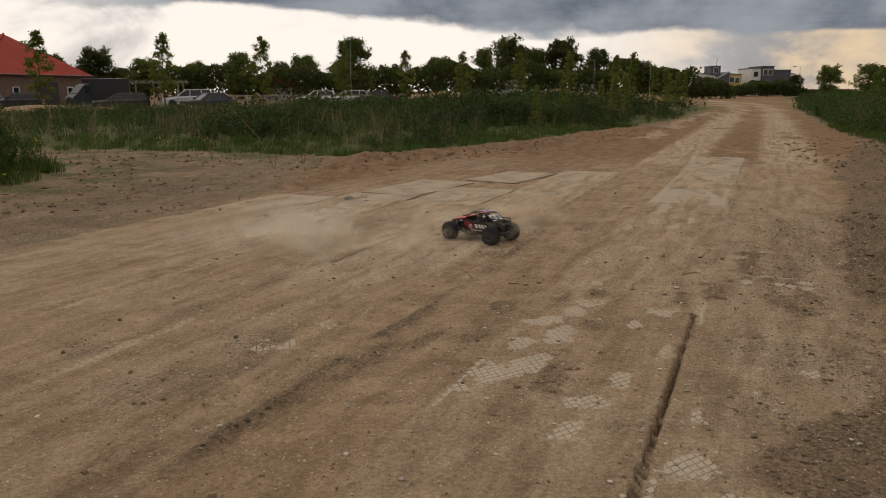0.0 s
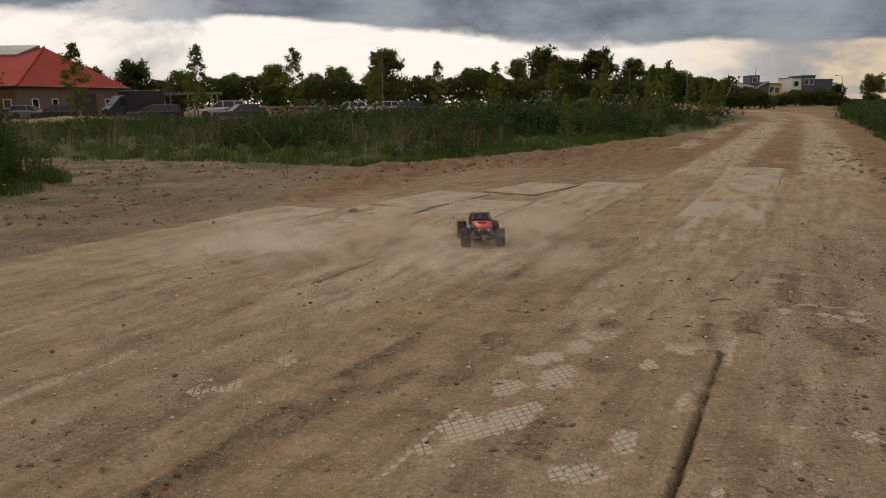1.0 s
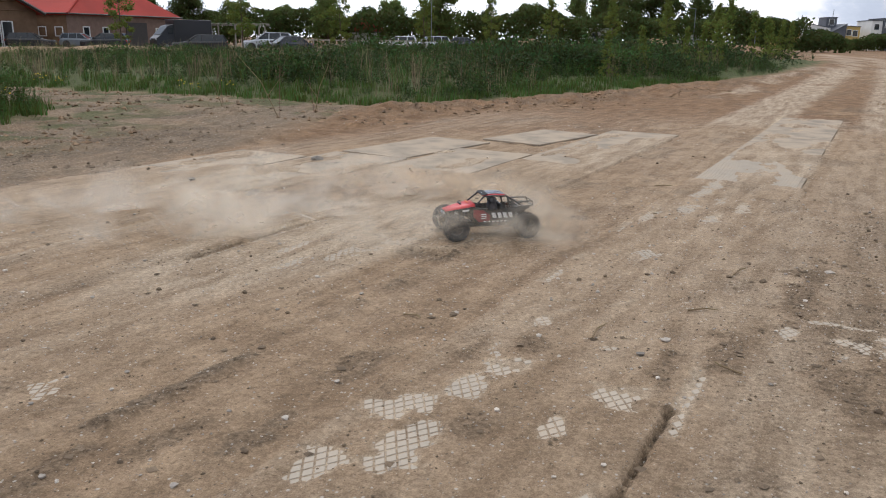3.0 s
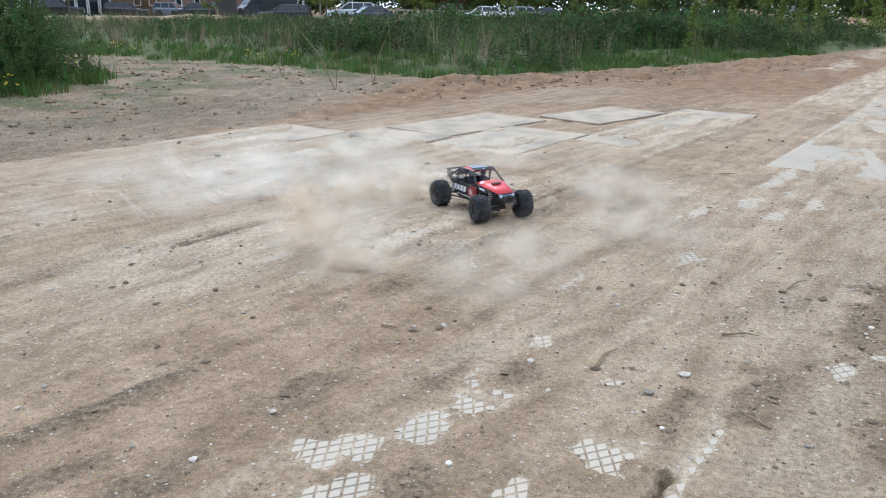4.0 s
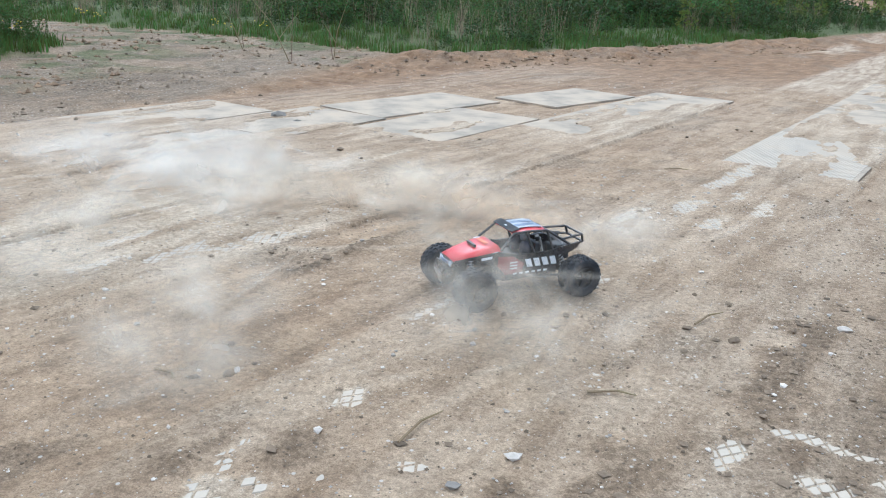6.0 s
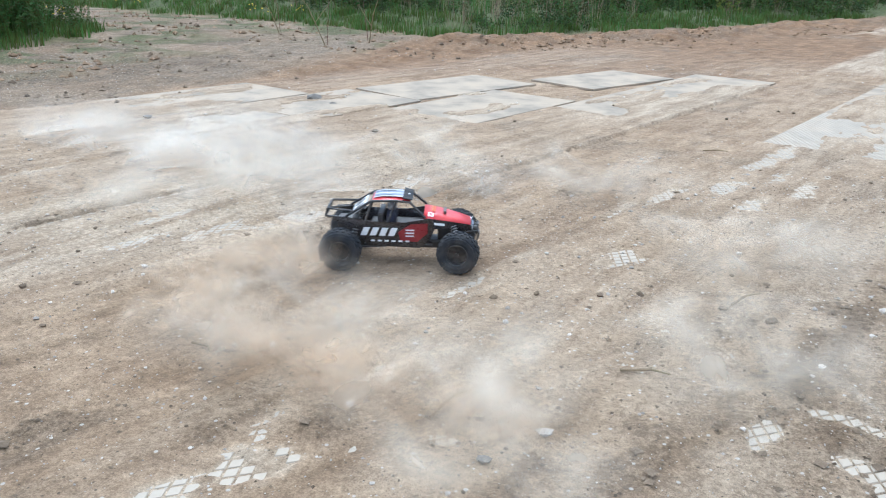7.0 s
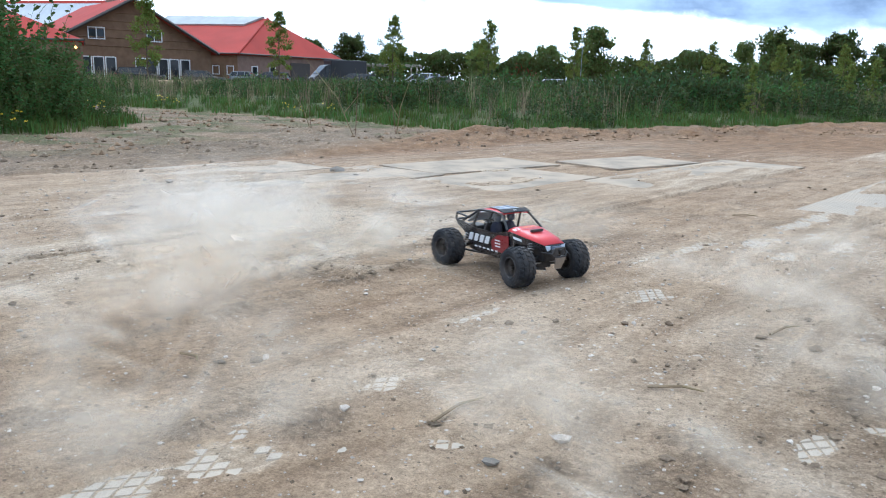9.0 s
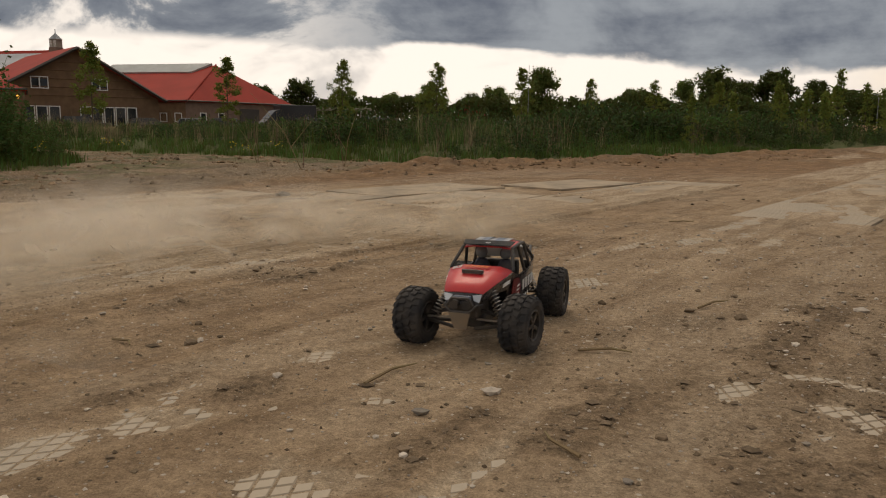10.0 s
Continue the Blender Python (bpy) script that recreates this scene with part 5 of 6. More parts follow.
def branchy(height, trunk_r, crown, levels, n_leaves, leaf, trunk_part=0.25, limbs=16, lobe=0.5):
    """A tapered trunk with limbs, and leaf quads held near the limbs. crown(t) gives the half width at a height fraction t."""
    tb, v, f = bmesh.new(), [], []
    pts = [Vector((random.gauss(0, 0.02) * height * (i / 6) ** 2, random.gauss(0, 0.02) * height * (i / 6) ** 2, height * i / 6)) for i in range(7)]
    pts[0] = Vector((0, 0, -0.2))
    for i, (a, b) in enumerate(zip(pts, pts[1:])):
        tube(tb, a, b, trunk_r * (1 - i / 6.5), trunk_r * (1 - (i + 1) / 6.5), sides=7, caps=False)
    twigs = []
    for k in range(limbs):
        t = trunk_part + (1 - trunk_part) * (k + random.random() * 0.8) / limbs * 0.94
        i = min(int(t * 6), 5)
        base = pts[i].lerp(pts[i + 1], t * 6 - i)
        a = k * 2.4 + random.uniform(-0.5, 0.5)
        reach = crown(t) * random.uniform(0.7, 1.1)
        tip = base + Vector((math.cos(a) * reach, math.sin(a) * reach, reach * random.uniform(0.15, 0.8)))
        tube(tb, base, tip, trunk_r * 0.30 * (1.1 - t), trunk_r * 0.06, sides=5, caps=False)
        twigs.append((base, tip))
        for _ in range(levels):
            s = random.uniform(0.35, 0.9)
            p = base.lerp(tip, s)
            q = p + Vector((random.gauss(0, 1), random.gauss(0, 1), random.gauss(0.35, 0.8))) * reach * 0.35
            tube(tb, p, q, trunk_r * 0.08, trunk_r * 0.03, sides=4, caps=False)
            twigs.append((p, q))
    # leaves gather in clumps round the ends of the limbs
    clumps = [(a.lerp(b, random.uniform(0.6, 0.95)), lobe * random.uniform(0.6, 1.15)) for a, b in twigs]
    clumps += [(pts[k].lerp(pts[k + 1], random.random()), lobe * 0.6) for k in (4, 5, 5)]
    for _ in range(n_leaves):
        c, r = random.choice(clumps)
        d = Vector((random.gauss(0, 1), random.gauss(0, 1), random.gauss(0, 1))).normalized()
        p = c + Vector((d.x, d.y, d.z * 0.75)) * r * random.random() ** 0.45
        way = Vector((random.gauss(0, 1), random.gauss(0, 1), random.gauss(-0.1, 0.8))).normalized()
        leaf_quad(v, f, p, way, leaf * random.uniform(0.7, 1.3), leaf * 0.75)
    return tb, np.array(v), np.array(f)


def make_tree(name, built, leaf_mat, label, m):
    ob = thing(name, m, label, "tree")
    tb, v, f = built
    part("trunk", tb, BARK, ob)
    part_of("crown", soup("crown", v, f), leaf_mat, ob)
    return ob


def make_trees():
    # young street trees along the car park
    young = lambda t: 1.35 * max(0.14, (1 - t) ** 0.8) * (0.5 + 1.2 * min(t, 0.45) / 0.45) * 0.85
    kinds = [branchy(6.3, 0.065, young, 1, 3400, 0.15, 0.16, 30, 0.34) for _ in range(3)]
    spots = [(-30.7, 60.7, 6.25, 0), (-23.8, 67.9, 6.5, 1), (-15.8, 69.7, 6.2, 2), (-9.9, 78.7, 6.45, 0), (-4.2, 90.0, 6.0, 1), (2.3, 95.8, 6.1, 2), (9.6, 101.0, 6.3, 0), (-37.6, 53.5, 6.8, 1), (17.0, 108, 6.6, 2), (24.5, 113, 6.4, 1)]
    first = {}
    for k, (x, y, h, kind) in enumerate(spots):
        m = pose(x, y, 0, 0, 0, 70 * k) @ Matrix.Diagonal((h / 6.3, h / 6.3, h / 6.3, 1))
        if kind not in first:
            first[kind] = tagged(make_tree("young_tree", kinds[kind], LEAF, "slender young tree with sparse yellow-green leaves", m), group="young trees")
        else:
            o = copy_thing(first[kind], pose(x, y, 0, 0, 0, 70 * k))
            o.scale = (h / 6.3,) * 3
    # broad trees behind
    round_ = lambda t: 3.2 * math.sqrt(max(0.05, 1 - ((t - 0.45) / 0.58) ** 2))
    kinds = [branchy(8.5, 0.28, round_, 2, 6400, 0.40, 0.10, 34, 1.15) for _ in range(4)]
    spots = [(-52, 120, 7.2, 1.0), (-46.5, 124, 6.0, 1.1), (-40.3, 130, 5.8, 1.2), (-31.7, 125, 6.7, 1.1), (-27, 133, 5.6, 1.1), (-24.1, 140, 7.0, 1.0), (-17.5, 136, 6.0, 1.1), (-12.6, 112, 7.9, 0.85), (-9.0, 150, 5.6, 1.0), (-0.9, 135, 6.4, 1.0),
             (3.5, 142, 5.4, 1.1), (7.6, 150, 8.3, 0.75), (14.1, 172, 11.3, 1.0), (19.0, 166, 9.0, 0.9), (24.5, 165, 10.8, 1.05), (29.3, 152, 8.2, 0.9), (32.6, 132, 5.4, 1.1), (36.5, 140, 4.6, 1.2), (-58, 118, 6.6, 1.1), (-66, 124, 6.4, 1.2),
             (72.5, 150, 5.2, 1.1), (74.5, 140, 5.2, 1.1), (70.5, 160, 3.9, 1.0), (83, 150, 5.0, 1.2), (92, 148, 5.2, 1.2), (42, 158, 5.0, 1.1)]
    first = {}
    for k, (x, y, h, wide) in enumerate(spots):
        kind = k % 4
        if kind not in first:
            first[kind] = tagged(make_tree("broad_tree", kinds[kind], LEAF_DARK, "dark broad-leaved tree behind the car park", pose(x, y, 0, 0, 0, 50 * k)), group="broad trees")
            o = first[kind]
        else:
            o = copy_thing(first[kind], pose(x, y, 0, 0, 0, 50 * k))
        o.scale = (h / 8.5 * wide, h / 8.5 * wide, h / 8.5)
    # hedges and thickets that close the gaps between the trunks
    n = 60000
    x = np.random.uniform(-75, 110, n)
    y = 118 + 10 * fbm(x, 0 * x, 12, 301) + np.random.uniform(0, 7, n) + np.where(x > 45, 32, 0)
    top = 2.9 + 5.2 * fbm(x, y * 0.2, 6.0, 311, 4) ** 1.3 - np.where(x > 40, 3.4, 0)
    z = top * np.sqrt(np.random.random(n))
    c = np.stack([x, y, z], -1)
    a, b = np.random.normal(size=(n, 3)), np.random.normal(size=(n, 3))
    a /= np.linalg.norm(a, axis=1)[:, None]
    b -= (a * b).sum(1)[:, None] * a
    b /= np.linalg.norm(b, axis=1)[:, None]
    s = np.random.uniform(0.16, 0.34, n)[:, None]
    verts = np.stack([c + a * s, c + b * s * 0.7, c - a * s, c - b * s * 0.7], 1).reshape(-1, 3)
    tagged(part_of("far_hedge", soup("far_hedge", verts, np.arange(4 * n).reshape(-1, 4)), LEAF_DARK), "dark hedges and thickets closing the horizon", "hedge", kind="stuff")
    # tall willow shoots at the bend of the road
    shoot = lambda t: 0.55 * (1.05 - t)
    kind = branchy(3.0, 0.022, shoot, 2, 800, 0.11, 0.12, 24, 0.16)
    first = None
    for k, (x, y, h) in enumerate([(10.6, 45, 3.6), (11.6, 44.0, 2.9), (12.7, 45.5, 2.7), (9.3, 41.0, 2.4), (7.6, 35.5, 2.2), (6.3, 32.0, 1.9), (13.8, 49, 2.6), (4.6, 30.5, 1.9), (3.2, 27.5, 1.7), (15.5, 53, 2.7), (17.5, 58, 2.8), (8.8, 38.5, 2.2), (19.4, 24.5, 2.2), (21.5, 33, 2.4), (20.5, 38, 2.3), (24, 44, 2.5)]):
        if first is None:
            first = o = tagged(make_tree("willow_shoot", kind, LEAF, "thin self-sown willow shoot among the weeds", pose(x, y, 0)), group="willow shoots")
        else:
            o = copy_thing(first, pose(x, y, 0, 0, 0, 77 * k))
        o.scale = (h / 3.0,) * 3


make_trees()


def make_twigs():
    """Dry branches lying and leaning before the weeds, and a bush stem."""
    for x, y, turn, size in ((-3.35, 15.6, 20, 1.0), (-2.9, 16.3, 140, 0.8), (-5.1, 17.4, 75, 0.6)):
        ob = thing("dry_branch", pose(x, y, 0.02, 0, 0, turn), "bare dry branch sticking up from the soil", "branch")
        bm = bmesh.new()
        top = Vector((-0.55, 0.1, 1.15)) * size
        tube(bm, (0, 0, -0.05), top * 0.5, 0.008, 0.006, 6)
        tube(bm, top * 0.5, top + Vector((-0.25, 0, 0.05)) * size, 0.006, 0.002, 6)
        tube(bm, top * 0.12, Vector((-0.35, -0.3, 0.16)) * size, 0.005, 0.002, 5)
        tube(bm, top * 0.3, Vector((0.15, 0.15, 0.75)) * size, 0.006, 0.002, 5)
        tube(bm, Vector((0.02, 0, 0)), Vector((0.05, 0.1, 0.85)) * size, 0.006, 0.002, 5)
        part("stem", bm, TWIG, ob)


make_twigs()

# ---- car park and distance ----


def far_wheel():
    bm = bmesh.new()
    lathe(bm, [(0.20, -0.10), (0.29, -0.11), (0.32, -0.08), (0.32, 0.08), (0.29, 0.11), (0.20, 0.10)], 20, Matrix())
    bmesh.ops.recalc_face_normals(bm, faces=bm.faces)
    tyre = bpy.data.meshes.new("tyre")
    bm.to_mesh(tyre)
    bm.free()
    tyre.materials.append(RUBBER)
    bm = bmesh.new()
    for s in (1, -1):
        lathe(bm, [(0.205, 0.10 * s), (0.19, 0.085 * s), (0.05, 0.075 * s), (0.0, 0.09 * s)], 20, Matrix())
        for k in range(5):
            box(bm, 0.03, 0.195, 0.085 * s - 0.015, 0.085 * s + 0.015, -0.03, 0.03, pose(0, 0, 0, 0, 72 * k, 0))
    bmesh.ops.recalc_face_normals(bm, faces=bm.faces)
    rim = bpy.data.meshes.new("rim")
    bm.to_mesh(rim)
    bm.free()
    rim.materials.append(ZINC)
    return tyre, rim


FAR_TYRE, FAR_RIM = far_wheel()
TAIL = material("red_tail_lamp", (0.35, 0.01, 0.01), 0.2, vary=0.1, scale=8)


def loft(bm, sections):
    """Joins rings of the same number of points and caps both ends."""
    rings = [[bm.verts.new(p) for p in s] for s in sections]
    n = len(rings[0])
    for a, b in zip(rings, rings[1:]):
        for i in range(n):
            j = (i + 1) % n
            bm.faces.new((a[i], a[j], b[j], b[i]))
    bm.faces.new(rings[0][::-1])
    bm.faces.new(rings[-1])
    bmesh.ops.recalc_face_normals(bm, faces=bm.faces)


def parked_car(m, paint, label, length=4.5, width=1.78, height=1.45, style="estate"):
    ob = thing("parked_car", m, label, "car", "parked cars")
    L, W, H = length / 2, width / 2, height
    belt = H * 0.62

    def ring(x, low, top, w, tuck=0.86):
        return [(x, -w, low + 0.12), (x, -w * 0.95, low), (x, w * 0.95, low), (x, w, low + 0.12), (x, w, top - 0.14), (x, w * tuck, top), (x, -w * tuck, top), (x, -w, top - 0.14)]

    bm = bmesh.new()
    nose = 0.47 * H
    loft(bm, [ring(L, 0.30, nose, W * 0.80), ring(L - 0.12, 0.22, nose + 0.10, W * 0.92), ring(L - 0.75, 0.20, belt - 0.10, W), ring(L * 0.42, 0.20, belt, W),
              ring(-L * 0.5, 0.20, belt + 0.03, W), ring(-L + 0.35, 0.22, belt + (0.03 if style != "sedan" else -0.02), W * 0.98), ring(-L + 0.05, 0.28, belt - 0.04, W * 0.9), ring(-L, 0.34, belt - 0.16, W * 0.84)])
    body = part("body", bm, paint, ob, smooth=False)
    roof_back = -L * 0.82 if style in ("estate", "hatch") else -L * 0.45
    tail = -L + 0.12 if style in ("estate", "hatch") else -L * 0.74
    bm = bmesh.new()

    a = [(L * 0.44, W * 0.88, belt - 0.02), (L * 0.10, W * 0.70, H - 0.05), (roof_back, W * 0.70, H - 0.07), (tail, W * 0.84, belt)]
    ring_l = [bm.verts.new(p) for p in a]
    ring_r = [bm.verts.new((x, -y, z)) for x, y, z in a]
    bm.faces.new(ring_l)
    bm.faces.new(ring_r[::-1])
    for i in range(4):
        j = (i + 1) % 4
        bm.faces.new((ring_l[j], ring_l[i], ring_r[i], ring_r[j]))
    bmesh.ops.recalc_face_normals(bm, faces=bm.faces)
    part("glasshouse", bm, GLASS, ob)
    bm = bmesh.new()
    loft(bm, [[(L * 0.13, -W * 0.70, H - 0.07), (L * 0.13, W * 0.70, H - 0.07), (L * 0.08, W * 0.62, H - 0.01), (L * 0.08, -W * 0.62, H - 0.01)],
              [(roof_back - 0.04, -W * 0.71, H - 0.09), (roof_back - 0.04, W * 0.71, H - 0.09), (roof_back, W * 0.62, H - 0.02), (roof_back, -W * 0.62, H - 0.02)]])
    part("roof", bm, paint, ob)
    for s in (1, -1):
        for x, z, x2, z2, r in ((L * 0.45, belt - 0.02, L * 0.11, H - 0.06, 0.045), (-0.12, belt, -0.16, H - 0.06, 0.04), (roof_back - 0.02, H - 0.08, tail - 0.01, belt + 0.02, 0.06), (roof_back * 0.6, H - 0.07, roof_back * 0.62, belt + 0.02, 0.04)):
            wa, wb = (W * 0.885, W * 0.705) if z < z2 else (W * 0.71, W * 0.85)
            bm = bmesh.new()
            tube(bm, (x, wa * s, z), (x2, wb * s, z2), r, sides=5)
            part("pillar", bm, paint, ob)
        bm = bmesh.new()
        box(bm, L - 0.34, L - 0.08, s * W * 0.62 - 0.16, s * W * 0.62 + 0.16, nose - 0.06, nose + 0.08, bevel=0.03)
        part("headlamp", bm, LAMP, ob)
        bm = bmesh.new()
        box(bm, -L - 0.01, -L + 0.14, s * W * 0.72 - 0.13, s * W * 0.72 + 0.13, belt - 0.30, belt - 0.08, bevel=0.03)
        part("tail_lamp", bm, TAIL, ob)
        bm = bmesh.new()
        box(bm, L * 0.34, L * 0.42, s * (W + 0.08) - 0.09, s * (W + 0.08) + 0.09, belt + 0.02, belt + 0.16, bevel=0.03)
        part("mirror", bm, paint, ob)
        for x in (L * 0.62, -L * 0.60):
            w = new("wheel")
            w.parent = ob
            w.matrix_basis = pose(x, s * (W - 0.10), 0.32)
            for name, me in (("tyre", FAR_TYRE), ("rim", FAR_RIM)):
                o = new(name, me)
                o.parent = w
            bm = bmesh.new()
            tube(bm, (x, s * (W - 0.25), 0.33), (x, s * (W + 0.006), 0.33), 0.37, sides=20)
            part("wheel_arch", bm, BLACK, ob)
    for x, lab in ((L - 0.02, "front_plate"), (-L - 0.012, "rear_plate")):
        bm = bmesh.new()
        box(bm, x - 0.01, x + 0.035, -0.26, 0.26, 0.42, 0.53)
        part(lab, bm, FLOWER, ob)
    return ob


def make_car_park():
    parked_car(pose(-44.4, 78, 0.05, 0, 0, 12), PAINTS["grey"], "small grey hatchback with a pale roof parked by the hall", 3.75, 1.7, 1.42, "hatch")
    parked_car(pose(-47.4, 74.5, 0.0, 0, 0, 25), PAINTS["black"], "dark car parked beside the hall", 4.3, 1.76, 1.45, "hatch")
    parked_car(pose(-27.6, 68, 0.0, 0, 0, 205), PAINTS["black"], "black estate car with alloy wheels on the car park", 4.6, 1.8, 1.46, "estate")
    parked_car(pose(-20.1, 68, 0.0, 0, 0, 222), PAINTS["navy"], "dark blue saloon parked nose out", 4.5, 1.78, 1.42, "sedan")
    parked_car(pose(-23.7, 74, 0.1, 0, 0, 196), PAINTS["silver"], "silver off-road estate on the car park", 4.6, 1.82, 1.62, "estate")
    parked_car(pose(-13.6, 85, 0.1, 0, 0, 186), PAINTS["white"], "white hatchback among the far cars", 4.2, 1.76, 1.45, "hatch")
    parked_car(pose(-10.2, 85, 0.1, 0, 0, 205), PAINTS["silver"], "silver hatchback among the far cars", 4.1, 1.76, 1.48, "hatch")
    parked_car(pose(-7.3, 85, 0.1, 0, 0, 190), PAINTS["navy"], "dark saloon among the far cars", 4.4, 1.78, 1.42, "sedan")
    parked_car(pose(-51.6, 70, 0.1, 0, 0, 32), PAINTS["black"], "black estate car standing before the gable", 4.6, 1.8, 1.46, "estate")
    parked_car(pose(-40.4, 75.5, 0.0, 0, 0, 195), PAINTS["black"], "black hatchback beside the brick wall", 4.3, 1.76, 1.5, "hatch")
    # box van
    van = thing("box_van", pose(-33.6, 77, 0.05, 0, 0, 228), "black box van with a sloping windscreen and raised tail flap", "van")
    bm = bmesh.new()
    box(bm, -2.9, 0.9, -1.0, 1.0, 0.55, 2.75, bevel=0.05)
    part("cargo_box", bm, PAINTS["black"], van)
    bm = bmesh.new()
    loft(bm, [[(0.9, -0.98, 0.4), (0.9, 0.98, 0.4), (0.9, 0.92, 2.3), (0.9, -0.92, 2.3)], [(1.55, -0.97, 0.4), (1.55, 0.97, 0.4), (1.45, 0.88, 2.15), (1.45, -0.88, 2.15)],
              [(2.15, -0.95, 0.4), (2.15, 0.95, 0.4), (2.15, 0.90, 1.35), (2.15, -0.90, 1.35)], [(2.6, -0.9, 0.4), (2.6, 0.9, 0.4), (2.6, 0.82, 1.0), (2.6, -0.82, 1.0)]])
    part("cab", bm, PAINTS["black"], van)
    sheet("windscreen", [(1.50, -0.80, 2.10), (2.16, -0.84, 1.40), (2.16, 0.84, 1.40), (1.50, 0.80, 2.10)], GLASS, van, 0.03)
    for s in (1, -1):
        bm = bmesh.new()
        box(bm, 1.0, 1.5, s * 0.955 - 0.02, s * 0.955 + 0.02, 1.4, 2.0)
        part("side_window", bm, GLASS, van)
        bm = bmesh.new()
        box(bm, 2.45, 2.63, s * 0.65 - 0.15, s * 0.65 + 0.15, 0.85, 1.02, bevel=0.03)
        part("headlamp", bm, LAMP, van)
        for x in (1.75, -1.7):
            w = new("wheel")
            w.parent = van
            w.matrix_basis = pose(x, s * 0.92, 0.32)
            for name, me in (("tyre", FAR_TYRE), ("rim", FAR_RIM)):
                o = new(name, me)
                o.parent = w
    bm = bmesh.new()
    box(bm, -3.0, 0.95, -1.5, -1.0, 2.72, 2.80)
    part("tail_flap", bm, PAINTS["black"], van)
    # pergola
    per = thing("pergola", pose(-30.2, 80.5, 0, 0, 0, 3), "open timber pergola with climbing plants", "pergola")
    for x in (-3.6, -1.2, 1.2, 3.6):
        for y in (-1.0, 1.0):
            bm = bmesh.new()
            box(bm, x - 0.06, x + 0.06, y - 0.06, y + 0.06, 0, 2.35)
            part("post", bm, WOOD, per)
    for y in (-1.0, 1.0):
        bm = bmesh.new()
        box(bm, -4.1, 4.1, y - 0.05, y + 0.05, 2.35, 2.5)
        part("beam", bm, WOOD, per)
    for k in range(12):
        bm = bmesh.new()
        box(bm, -3.9 + 0.71 * k - 0.04, -3.9 + 0.71 * k + 0.04, -1.5, 1.5, 2.5, 2.6)
        part("rafter", bm, WOOD, per)
    v, f = [], []
    for _ in range(700):
        leaf_quad(v, f, Vector((random.uniform(-4, 4), random.uniform(-1.5, 1.3), 2.55 + random.gauss(0, 0.10))), Vector((random.gauss(0, 1), random.gauss(0, 1), random.gauss(-0.4, 0.5))).normalized(), 0.2, 0.14)
    tagged(part_of("climber", soup("climber", np.array(v), np.array(f)), WEED, per), kind="stuff")
    # rail fence
    fence = thing("rail_fence", pose(-26.5, 82, 0, 0, 0, 0), "low pale timber rail fence along the meadow", "fence")
    for k in range(13):
        bm = bmesh.new()
        box(bm, 1.6 * k - 0.06, 1.6 * k + 0.06, -0.06, 0.06, 0, 1.15)
        part("post", bm, WOOD, fence)
    for z in (0.55, 1.0):
        bm = bmesh.new()
        box(bm, -0.2, 19.4, -0.10, -0.06, z, z + 0.13)
        part("rail", bm, WOOD, fence)
    mast = thing("flag_mast", pose(-8.6, 74, 0), "thin bare white flag mast", "mast")
    bm = bmesh.new()
    tube(bm, (0, 0, -0.1), (0.05, 0, 6.15), 0.03, 0.02, 8)
    part("pole", bm, ZINC, mast)
    bm = bmesh.new()
    tube(bm, (0, 0, 0), (0, 0, 0.12), 0.14, sides=10)
    part("foot", bm, ZINC, mast)
    # planters and window boxes along the gable, tubs of shrubs
    v, f = [], []
    for x, y, s in ((-57.0, 77.6, 0.7), (-55.2, 77.2, 0.8), (-59.5, 78.2, 0.6), (-51.5, 76.6, 0.5)):
        tub = thing("planter", pose(x, y, 0), "dark planter with a clipped green shrub", "planter", "planters")
        bm = bmesh.new()
        tube(bm, (0, 0, 0), (0, 0, 0.5), 0.28, 0.36, 12)
        part("pot", bm, DARK_TRIM, tub)
        v, f = [], []
        for _ in range(240):
            p = Vector((random.gauss(0, 0.3), random.gauss(0, 0.3), 0.55 + abs(random.gauss(0.3, 0.3)))) * s * 1.3
            leaf_quad(v, f, p, Vector((random.gauss(0, 1), random.gauss(0, 1), random.gauss(0, 1))).normalized(), 0.14, 0.10)
        part_of("shrub", soup("shrub", np.array(v), np.array(f)), WEED, tub)


make_car_park()


def far_house(x, y, w, d, h0, h1, mat, label, windows=((0.25, 0.5), (0.7, 0.5)), lean=0.0):
    """A modern house with a single sloping roofline, h0 at its left and h1 at its right."""
    ob = thing("town_house", pose(x, y, 0), label, "house", "far houses")
    a, b, c, dd = (0, 0), (w, 0), (w, d), (0, d)
    bm = bmesh.new()
    loft(bm, [[(lean, 0, h0), (w - lean * 0.3, 0, h1), (w, 0, 0), (0, 0, 0)], [(lean, d, h0), (w - lean * 0.3, d, h1), (w, d, 0), (0, d, 0)]])
    part("wall", bm, mat, ob)
    bm = bmesh.new()
    slab(bm, [(lean - 0.1, -0.15, h0 + 0.12), (w - lean * 0.3 + 0.1, -0.15, h1 + 0.12), (w - lean * 0.3 + 0.1, d + 0.1, h1 + 0.12), (lean - 0.1, d + 0.1, h0 + 0.12)], 0.14)
    part("roof", bm, SLATE_WALL, ob)
    for fx, fz in windows:
        hh = (h0 + (h1 - h0) * fx) * fz
        bm = bmesh.new()
        box(bm, fx * w - 0.55, fx * w + 0.55, -0.06, 0.02, hh - 0.1, hh + 1.2)
        win = part("window", bm, FRAME, ob)
        bm = bmesh.new()
        box(bm, fx * w - 0.45, fx * w + 0.45, -0.09, -0.03, hh, hh + 1.1)
        part("pane", bm, GLASS, win)
    return ob


